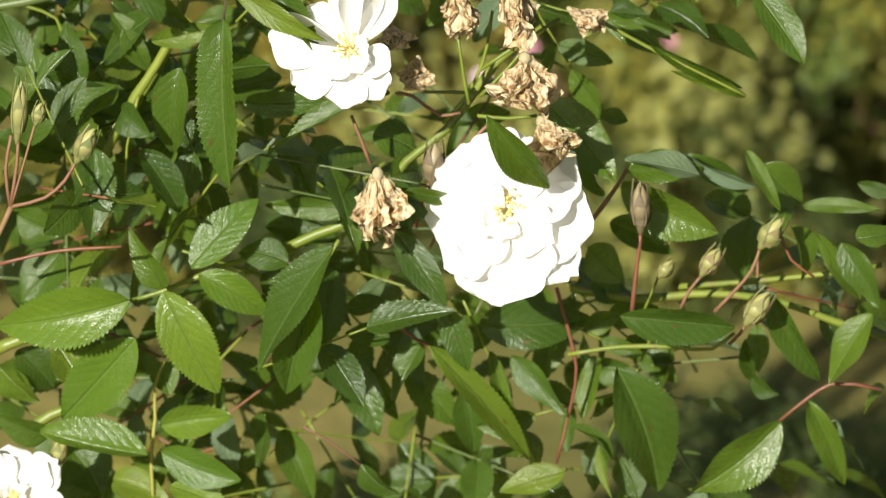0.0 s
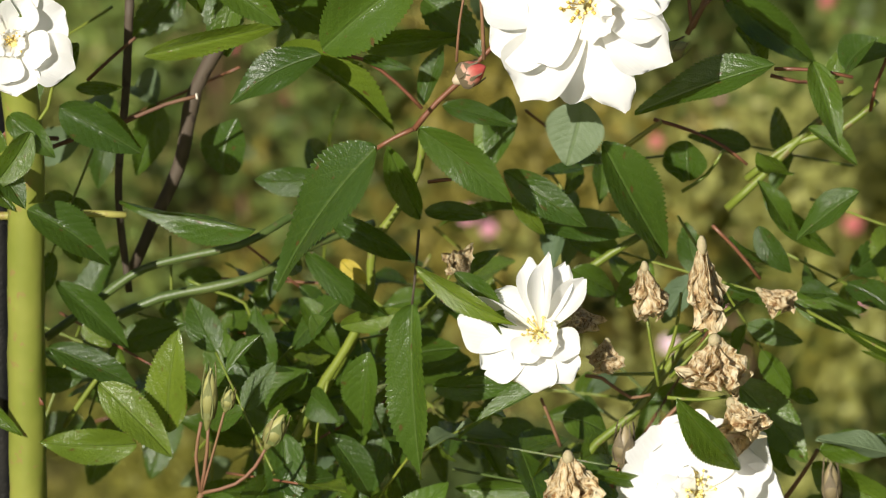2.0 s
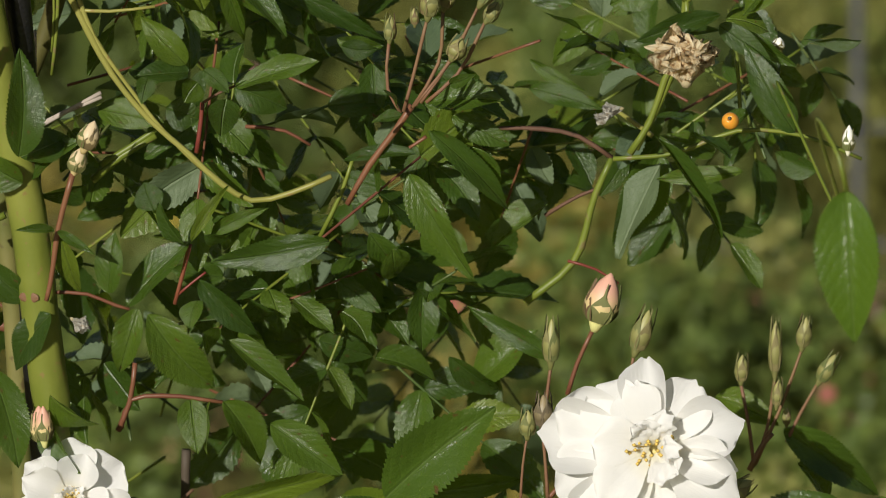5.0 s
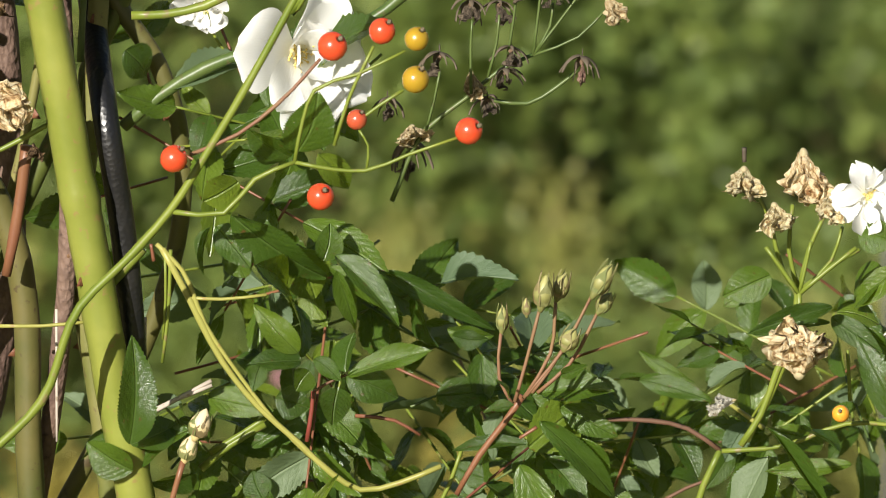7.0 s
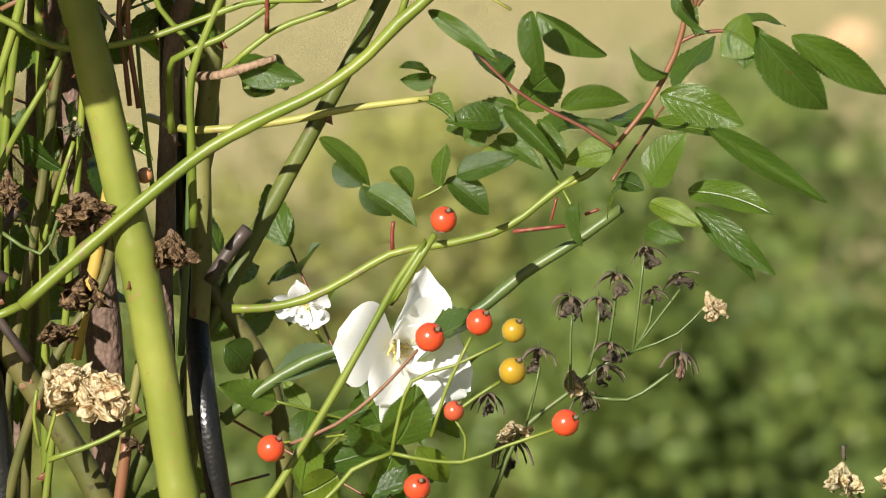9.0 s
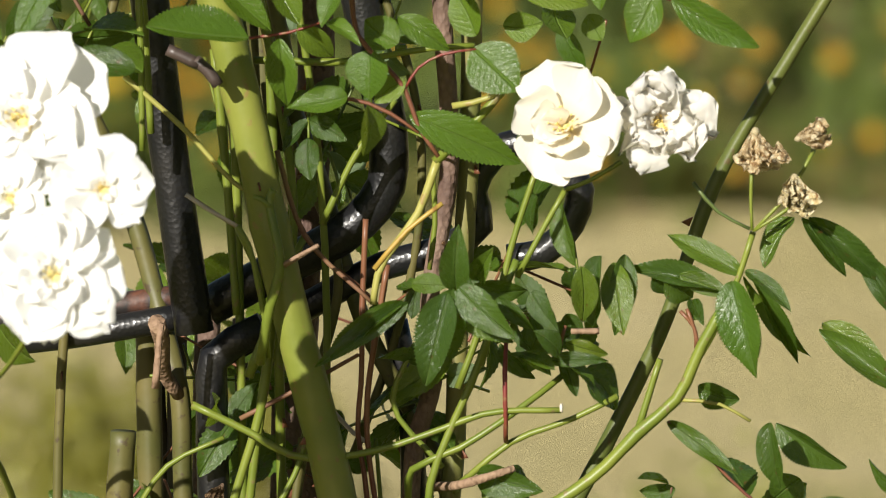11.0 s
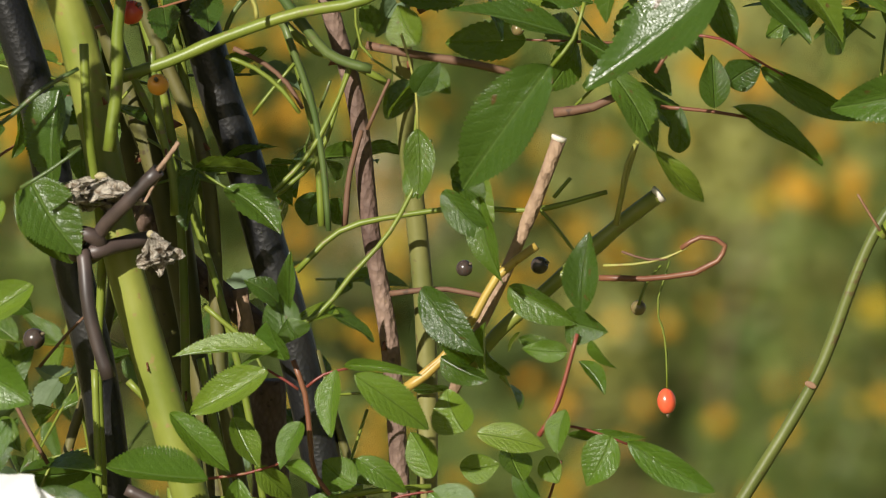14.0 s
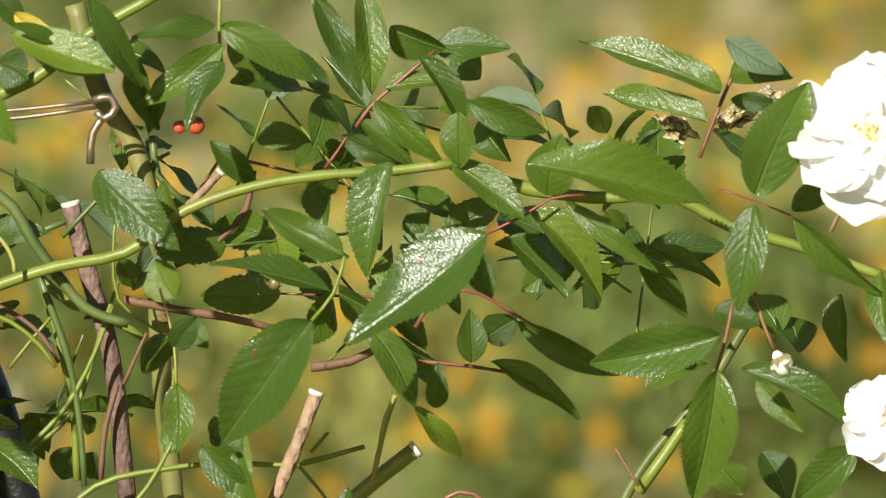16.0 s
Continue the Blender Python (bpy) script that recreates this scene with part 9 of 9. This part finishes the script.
leaf(b, -.2664, -.17, 1.6135, -.2502, -.1781, 1.5929, .0118, 11, 1)
stem(b, "g", .0007, (-.2664, -.17, 1.6135), (-.2648, -.17, 1.6207), (-.2588, -.17, 1.6327))
stem(b, "g", .0024, (-0.3132, -0.020, 1.4851), (-0.3100, -0.020, 1.5126), (-0.3099, -0.020, 1.5295), (-0.3078, -0.020, 1.5464), (-0.3046, -0.020, 1.5612), (-0.2983, -0.020, 1.5738), (-0.2909, -0.020, 1.5833), (-0.2835, -0.020, 1.5928))
hip(b, "red", -.309, -.03, 1.5649, .0066, .2781, -.25, .5563)
hip(b, "dark", -.192, .01, 1.5883, .0033, .1933, -.25, .3866)
hip(b, "olive", -.1629, .03, 1.5279, .0025, .3559, -.25, .625)
thicket(b, 109, 24, .03, .1, -.2019, 1.6122, -.1027, 1.5413)
thicket(b, 110, 22, .04, .09, -.092, 1.5651, -.0164, 1.5158)
thicket(b, 111, 16, .04, .08, -.1844, 1.5478, -.124, 1.4919)
thicket(b, 112, 10, .03, .09, -.2792, 1.6121, -.1844, 1.5565)
leaf(b, -0.2584, -0.020, 1.6308, -0.2407, -0.026, 1.6201, 0.0077, 10, 2)
leaf(b, -0.2588, -0.030, 1.6240, -0.2199, -0.036, 1.6109, 0.0150, -8, 1)
leaf(b, 0.0052, -0.010, 1.6227, 0.0261, -0.016, 1.6116, 0.0111, 20, 3)

b = thing("rose_cane", (-.1795, 0, .5495), "thick smooth yellow-green rose cane", "rose cane")
cane(b, "cane", .0076, (-.1795, .03, -.05), (-.1795, .02, .2747), (-.1795, 0, .5495), (-.1795, 0, .6263), (-.1797, 0, .6927), (-.1801, 0, .7582), (-.1925, 0, .8505), (-.1975, 0, .9073), (-.2062, 0, .957), (-.2128, 0, .9997), (-.2195, 0, 1.0393), (-.2275, 0, 1.09), (-.2356, 0, 1.1336), (-.2408, 0, 1.1578), (-.2522, 0, 1.2097), (-.2630, 0, 1.2527), (-.2692, 0, 1.2798), (-.2795, 0, 1.33), (-.2880, 0, 1.3655), (-.2989, 0, 1.403), (-.309, 0, 1.4385), (-.3173, 0, 1.4816), (-.3257, 0, 1.5219), (-.3337, 0, 1.5495), (-.342, 0, 1.6274), nodes=(1.031, 1.123, 1.288, 1.452))

b = thing("rose_branch", (-0.2670, -.016, 1.2821), "bare side shoots crossing the thick cane", "rose branch")
stem(b, "g", .0020, (-0.2750, -0.006, 1.2377), (-0.2702, -0.014, 1.2604), (-0.2660, -0.016, 1.2746), (-0.2668, -0.016, 1.2842), (-0.2694, -0.014, 1.2957), (-0.2699, -0.013, 1.3013), (-0.2685, -0.013, 1.3043))
stem(b, "g", .0013, (-0.2694, -0.014, 1.2978), (-0.2727, -0.014, 1.3006), (-0.2761, -0.014, 1.3019))
stem(b, "t", .0010, (-0.2654, -0.016, 1.2761), (-0.2594, -0.018, 1.2798), (-0.2511, -0.020, 1.2844))
stem(b, "w", .0009, (-0.3012, -0.016, 1.3029), (-0.2930, -0.016, 1.2974), (-0.2820, -0.016, 1.2910))
stem(b, "g", .0012, (-0.2820, -0.016, 1.2910), (-0.2779, -0.015, 1.2836), (-0.2748, -0.014, 1.2698), (-0.2726, -0.012, 1.2558), (-0.2716, -0.006, 1.2398))
stem(b, "t", .0034, (-0.3167, 0.020, 1.2495), (-0.3157, 0.030, 1.2405), (-0.3168, 0.050, 1.2243), (-0.3124, .058, 1.2153))

b = thing("rose_cane", (-.2056, .05, .9276), "brownish green upright rose cane", "rose cane")
cane(b, "olive", .0042, (-.2134, .08, -.05), (-.2134, .07, .4655), (-.2134, .05, .931), (-.2204, .05, .9887), (-.2138, .05, 1.0664), (-.2111, .05, 1.1136), (-.2113, .05, 1.1455), (-.2059, .05, 1.1949), (-.2041, .05, 1.2415), (-.1997, .05, 1.3046), (-.1987, .05, 1.4103), (-.2061, .04, 1.4988), (-.2073, .03, 1.5309), (-.2094, .02, 1.5586), (-.218, .02, 1.5841), (-.2255, .02, 1.5946), (-.238, .02, 1.633))

b = thing("rose_cane", (-.2239, .04, 1.0188), "rose cane with dark purplish bark", "rose cane")
cane(b, "bark", .0038, (-.2927, .09, -.05), (-.2727, .09, .7188), (-.2239, .04, 1.0188), (-.2253, .04, 1.1032), (-.2224, .04, 1.1692), (-.22, .04, 1.1998), (-.2131, .04, 1.2235), (-.2144, .04, 1.2494), (-.2064, .04, 1.3059), (-.2082, .04, 1.36), (-.2119, .04, 1.4069), (-.2194, .04, 1.4519), (-.2251, .04, 1.5005), (-.2339, .04, 1.5318), (-.2404, .04, 1.5571))
cut_end(b, .0036, -.2404, .04, 1.5571, -.0036, 0, .0146)

b = thing("rose_cane", (-.1897, .06, 1.0687), "shaded upright rose cane", "rose cane")
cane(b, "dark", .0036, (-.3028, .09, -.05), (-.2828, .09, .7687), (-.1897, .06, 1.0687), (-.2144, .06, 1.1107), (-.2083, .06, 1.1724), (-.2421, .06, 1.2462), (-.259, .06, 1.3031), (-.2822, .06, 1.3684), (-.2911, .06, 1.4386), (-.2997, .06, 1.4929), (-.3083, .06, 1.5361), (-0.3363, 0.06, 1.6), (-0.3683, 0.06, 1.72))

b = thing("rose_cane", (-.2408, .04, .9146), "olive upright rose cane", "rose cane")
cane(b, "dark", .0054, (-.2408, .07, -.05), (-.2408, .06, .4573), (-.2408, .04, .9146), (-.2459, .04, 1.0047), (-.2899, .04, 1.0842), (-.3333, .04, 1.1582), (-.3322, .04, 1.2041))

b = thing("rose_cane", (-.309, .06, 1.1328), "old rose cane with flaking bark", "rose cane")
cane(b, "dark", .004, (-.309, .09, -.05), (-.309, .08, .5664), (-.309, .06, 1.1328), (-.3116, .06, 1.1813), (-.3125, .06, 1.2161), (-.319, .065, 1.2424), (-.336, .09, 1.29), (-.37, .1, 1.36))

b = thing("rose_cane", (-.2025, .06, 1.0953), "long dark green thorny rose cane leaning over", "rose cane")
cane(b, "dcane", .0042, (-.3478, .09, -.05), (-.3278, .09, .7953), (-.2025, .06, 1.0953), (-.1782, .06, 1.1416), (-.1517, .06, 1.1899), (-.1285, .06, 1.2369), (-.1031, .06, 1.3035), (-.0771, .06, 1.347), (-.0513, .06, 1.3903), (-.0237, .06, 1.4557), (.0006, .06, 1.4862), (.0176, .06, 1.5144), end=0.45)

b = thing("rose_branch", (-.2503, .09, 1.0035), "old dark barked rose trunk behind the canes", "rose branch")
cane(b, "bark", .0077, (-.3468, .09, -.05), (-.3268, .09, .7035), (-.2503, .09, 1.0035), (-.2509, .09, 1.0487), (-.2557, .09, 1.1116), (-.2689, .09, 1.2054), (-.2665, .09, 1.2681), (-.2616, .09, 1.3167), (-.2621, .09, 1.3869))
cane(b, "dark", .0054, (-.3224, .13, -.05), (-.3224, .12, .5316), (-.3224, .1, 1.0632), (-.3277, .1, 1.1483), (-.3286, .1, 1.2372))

# canes added to fill a bright gap; dark colours stand in for shade
b = thing("rose_cane", (-0.3093, .12, 1.1379), "dark crowded old rose canes behind the arch post", "rose cane")
cane(b, "d", 0.0040, (-0.3592, 0.14, -.05), (-0.3292, 0.12, 1.0381), (-0.3222, 0.12, 1.1379), (-0.3188, 0.12, 1.2363))
cane(b, "bark", 0.0055, (-0.3480, 0.15, -.05), (-0.3180, 0.13, 1.0361), (-0.3113, 0.13, 1.1362), (-0.3082, 0.13, 1.2349))
cane(b, "d", 0.0030, (-0.3222, 0.13, -.05), (-0.2922, 0.11, 1.0401), (-0.2912, 0.11, 1.1396), (-0.2937, 0.11, 1.2376))
cane(b, "bark", 0.0042, (-0.3180, 0.15, -.05), (-0.2880, 0.13, 1.0361), (-0.2815, 0.13, 1.1362), (-0.2785, 0.13, 1.2348))
cane(b, "d", 0.0026, (-0.3543, 0.14, -.05), (-0.3243, 0.12, 1.0381), (-0.3242, 0.12, 1.1379), (-0.3277, 0.12, 1.2363))
thicket(b, 923, 26, .1, .16, -0.3291, 1.2081, -0.2780, 1.0457)

b = thing("rose_cane", (-.2388, .02, 1.046), "thin green rose canes behind the thick one", "rose cane")
stem(b, "r", .0025, (-.2388, .02, 1.046), (-.2422, .02, 1.0216), (-.2475, .02, .995))
stem(b, "r", .0012, (-.236, .012, 1.29), (-.2376, .012, 1.256), (-.2382, .01, 1.2268), (-.2396, .01, 1.2095), (-.2371, .01, 1.1922), (-.2357, .01, 1.177))
stem(b, "o", .0025, (-.2454, .03, 1.141), (-.2494, .03, 1.119), (-.2546, .03, 1.097), (-.2586, .03, 1.075))
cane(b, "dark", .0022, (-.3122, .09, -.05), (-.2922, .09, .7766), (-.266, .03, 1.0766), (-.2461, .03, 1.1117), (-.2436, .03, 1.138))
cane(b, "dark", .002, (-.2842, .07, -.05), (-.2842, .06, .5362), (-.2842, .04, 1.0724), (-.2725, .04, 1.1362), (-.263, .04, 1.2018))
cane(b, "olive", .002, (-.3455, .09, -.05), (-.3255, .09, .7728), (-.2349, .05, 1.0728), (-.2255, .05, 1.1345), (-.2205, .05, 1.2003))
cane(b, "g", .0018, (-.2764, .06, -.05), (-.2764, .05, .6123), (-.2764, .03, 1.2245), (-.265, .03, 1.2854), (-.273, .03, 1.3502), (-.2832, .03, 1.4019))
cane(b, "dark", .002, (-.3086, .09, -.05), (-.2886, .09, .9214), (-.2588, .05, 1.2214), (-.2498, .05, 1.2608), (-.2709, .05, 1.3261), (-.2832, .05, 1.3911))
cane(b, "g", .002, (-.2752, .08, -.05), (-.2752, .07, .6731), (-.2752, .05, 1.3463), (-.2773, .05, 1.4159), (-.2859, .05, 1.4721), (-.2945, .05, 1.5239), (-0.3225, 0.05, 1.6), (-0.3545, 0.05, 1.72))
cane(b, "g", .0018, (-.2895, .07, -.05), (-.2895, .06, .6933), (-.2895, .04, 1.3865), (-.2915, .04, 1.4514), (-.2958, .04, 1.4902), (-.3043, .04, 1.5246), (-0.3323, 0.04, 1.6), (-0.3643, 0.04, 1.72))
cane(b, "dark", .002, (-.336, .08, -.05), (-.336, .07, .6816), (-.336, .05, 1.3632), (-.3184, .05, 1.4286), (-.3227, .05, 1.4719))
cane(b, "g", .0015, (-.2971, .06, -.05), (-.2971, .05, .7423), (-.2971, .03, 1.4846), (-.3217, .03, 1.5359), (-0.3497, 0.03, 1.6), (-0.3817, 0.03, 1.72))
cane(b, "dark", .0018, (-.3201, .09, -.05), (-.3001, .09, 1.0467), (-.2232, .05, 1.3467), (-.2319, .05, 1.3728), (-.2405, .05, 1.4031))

b = thing("metal_arch", (-.3032, .03, 1.244), "black painted tubular metal rose arch with textured coating", "garden arch")
rod(b, "post", BLACK, .0074, (-.3032, .03, 1.244), (-.3086, .03, 1.2853), (-.3142, .03, 1.3286), (-.322, .03, 1.3933), (-.3359, .03, 1.4521), (-.3465, .03, 1.5058), (-.3582, .03, 1.5422), (-.3795, .03, 1.6558))
rod(b, "post", BLACK, .0076, (-.2999, .05, 1.2508), (-.278, .05, 1.2629), (-.2584, .05, 1.2728), (-.2409, .05, 1.2844), (-.2311, .05, 1.298), (-.2299, .05, 1.311), (-.236, .05, 1.3479), (-0.2527, 0.050, 1.4209), (-0.2592, 0.050, 1.4426), (-0.2717, 0.050, 1.4857), (-0.2752, 0.050, 1.4943), (-0.2846, 0.050, 1.5266), (-0.2943, 0.050, 1.5589), (-0.3001, 0.050, 1.5804), (-0.3077, 0.050, 1.6061))
rod(b, "ring", BLACK, .0056, (-.2978, .06, 1.2302), (-.2792, .06, 1.2406), (-.2595, .06, 1.2516), (-.2332, .06, 1.2655), (-.2093, .06, 1.2726), (-.1962, .06, 1.2814), (-.1987, .06, 1.2945), (-.1917, .06, 1.3076), (-.1787, .06, 1.3138), (-.1657, .06, 1.3077), (-.1576, .06, 1.2946), (-.1615, .06, 1.2815), (-.1724, .06, 1.2706), (-.1855, .06, 1.2684))
rod(b, "rail", RUST, .0048, (-.3964, .07, 1.2418), (-.3612, .07, 1.2453), (-.3107, .07, 1.2521))
rod(b, "rail", BLACK, .0052, (-.3952, .06, 1.2335), (-.3557, .06, 1.238), (-.3097, .06, 1.2459))
rod(b, "lower_post", BLACK, .0062, (-.2776, .04, 1.2443), (-.2971, .04, 1.2323), (-.2978, .04, 1.2171), (-.2962, .04, 1.145), (-.294, .04, 1.0746), (-.2873, .04, 1.0143), (-.2801, .04, .9193), (-.2619, .04, .7929), (-.2519, .06, .4929), (-.2469, .07, -.05))
rod(b, "lower_post", BLACK, .005, (-.2295, .065, 1.2433), (-.2245, .065, 1.2164), (-.2221, .065, 1.1569), (-.2161, .065, 1.0993), (-.2081, .015, 1.056), (-.2027, .015, 1.0174), (-.1997, .015, .9815), (-.1978, .015, .8598), (-.1909, .015, .7158), (-.1906, .015, .6399), (-.1806, .035, .3399), (-.1756, .045, -.05))

b = thing("plant_tie", (-0.3226, -.02, 1.4491), "brown rubber tie knotted round the cane", "plant tie")
rod(b, "strap", RUBBER, .0030, (-0.3241, -0.014, 1.4475), (-0.3182, -0.022, 1.4474), (-0.3133, -0.018, 1.4487), (-0.3074, -0.014, 1.4500), (-0.3018, -0.010, 1.4509), (-0.2992, 0.004, 1.4500))
rod(b, "knot", RUBBER, .0031, (-0.3256, -0.016, 1.4452), (-0.3254, -0.021, 1.4507), (-0.3217, -0.024, 1.4544), (-0.3173, -0.022, 1.4521), (-0.3176, -0.016, 1.4477), (-0.3214, -0.012, 1.4444), (-0.3241, -0.018, 1.4462))
rod(b, "tail_tube", RUBBER, .0027, (-0.3226, -0.024, 1.4480), (-0.3216, -0.026, 1.4415), (-0.3207, -0.028, 1.4319), (-0.3187, -0.028, 1.4203), (-0.3159, -0.028, 1.4104), (-0.3127, -0.028, 1.4006), hollow=True)
rod(b, "tail_tube", RUBBER, .0027, (-0.3193, -0.018, 1.4505), (-0.3133, -0.026, 1.4590), (-0.3059, -0.032, 1.4663), (-0.2998, -0.034, 1.4728), (-0.2932, -0.036, 1.4794), hollow=True)
rod(b, "twig", STEM["t"], .0009, (-0.2945, -0.036, 1.4781), (-0.2915, -0.036, 1.4819), (-0.2886, -0.036, 1.4857), (-0.2856, -0.036, 1.4899))

b = thing("plant_tie", (-.307, -.02, 1.3579), "dark rubber tie round cane and arch post", "plant tie")
rod(b, "strap", RUBBER, .0023, (-.307, -.02, 1.3579), (-.3016, -.02, 1.3554), (-.2952, -.02, 1.3524))
rod(b, "tail_tube", RUBBER, .0023, (-.2967, -.02, 1.3541), (-.2919, -.02, 1.3499), (-.2881, -.02, 1.3445), hollow=True)

b = thing("plant_tie", (-.3082, .01, 1.1098), "dark rubber tie knotted below the arch rail", "plant tie")
rod(b, "strap", RUBBER, .0024, (-.3082, .01, 1.1098), (-.2963, .01, 1.1153), (-.2834, .01, 1.1098))
rod(b, "knot", RUBBER, .0022, (-.3062, 0, 1.1127), (-.302, 0, 1.1073), (-.2944, 0, 1.1138), (-.3018, 0, 1.116), (-.3062, 0, 1.1116))
rod(b, "tail_tube", RUBBER, .0018, (-.2976, 0, 1.1116), (-.285, 0, 1.0953), (-.2744, 0, 1.0801), hollow=True)

b = thing("plant_tie", (-.2079, .04, 1.1033), "short dark rubber tie on a back cane", "plant tie")
rod(b, "strap", RUBBER, .0027, (-.2079, .04, 1.1033), (-.2035, .04, 1.1103), (-.1991, .04, 1.1165), (-.1929, .04, 1.1242))

b = thing("plant_tie", (-.2934, .04, 1.1143), "dark rubber tie end behind a cane", "plant tie")
rod(b, "strap", RUBBER, .0022, (-.2934, .04, 1.1143), (-.2856, .04, 1.1264), (-.2779, .04, 1.1352))

b = thing("wire_tie", (-.2719, -.02, 1.5941), "doubled bronze wire tie twisted round a cane", "wire tie")
rod(b, "wire", WIRE, .0008, (-.2719, -.02, 1.5941), (-.251, -.02, 1.5959), (-.229, -.02, 1.5986))
rod(b, "wire", WIRE, .0008, (-.2719, -.02, 1.5908), (-.251, -.02, 1.593), (-.228, -.02, 1.5965))
rod(b, "twist", WIRE, .0015, (-.2285, -.03, 1.5995), (-.2223, -.03, 1.6008), (-.2202, -.03, 1.5971), (-.2243, -.03, 1.5929), (-.2275, -.03, 1.5954))
rod(b, "tail", WIRE, .0015, (-.2248, -.02, 1.5934), (-.229, -.02, 1.5871), (-.23, -.02, 1.5755))

b = thing("wire_fence", (.2305, 2.6, 0), "thin grey metal fence stake with two wires", "fence")
rod(b, "stake", GREY, .0042, (.2305, 2.6, -.1), (.2290, 2.6, .1), (.2283, 2.6, .25), (.2280, 2.6, .42))
rod(b, "wire", GREY, .0022, (.2285, 2.61, .1497), (.3649, 2.61, .1462), (.5246, 2.61, .1454))
rod(b, "wire", GREY, .0022, (.2283, 2.61, .2350), (.3642, 2.61, .2363), (.5232, 2.61, .2355))

# unseen leaf spray, added left of the view to cast shade on the canes
b = thing("rose_branch", (-.42, -.02, 1.45), "unseen leafy rose spray added to shade the canes", "rose branch")
stem(b, "g", .0022, (-.40, .02, 1.30), (-.43, -.04, 1.45), (-.44, -.14, 1.56), (-.42, -.2, 1.66))
thicket(b, 901, 44, -.24, -.14, -.45, 1.72, -.38, 1.56)
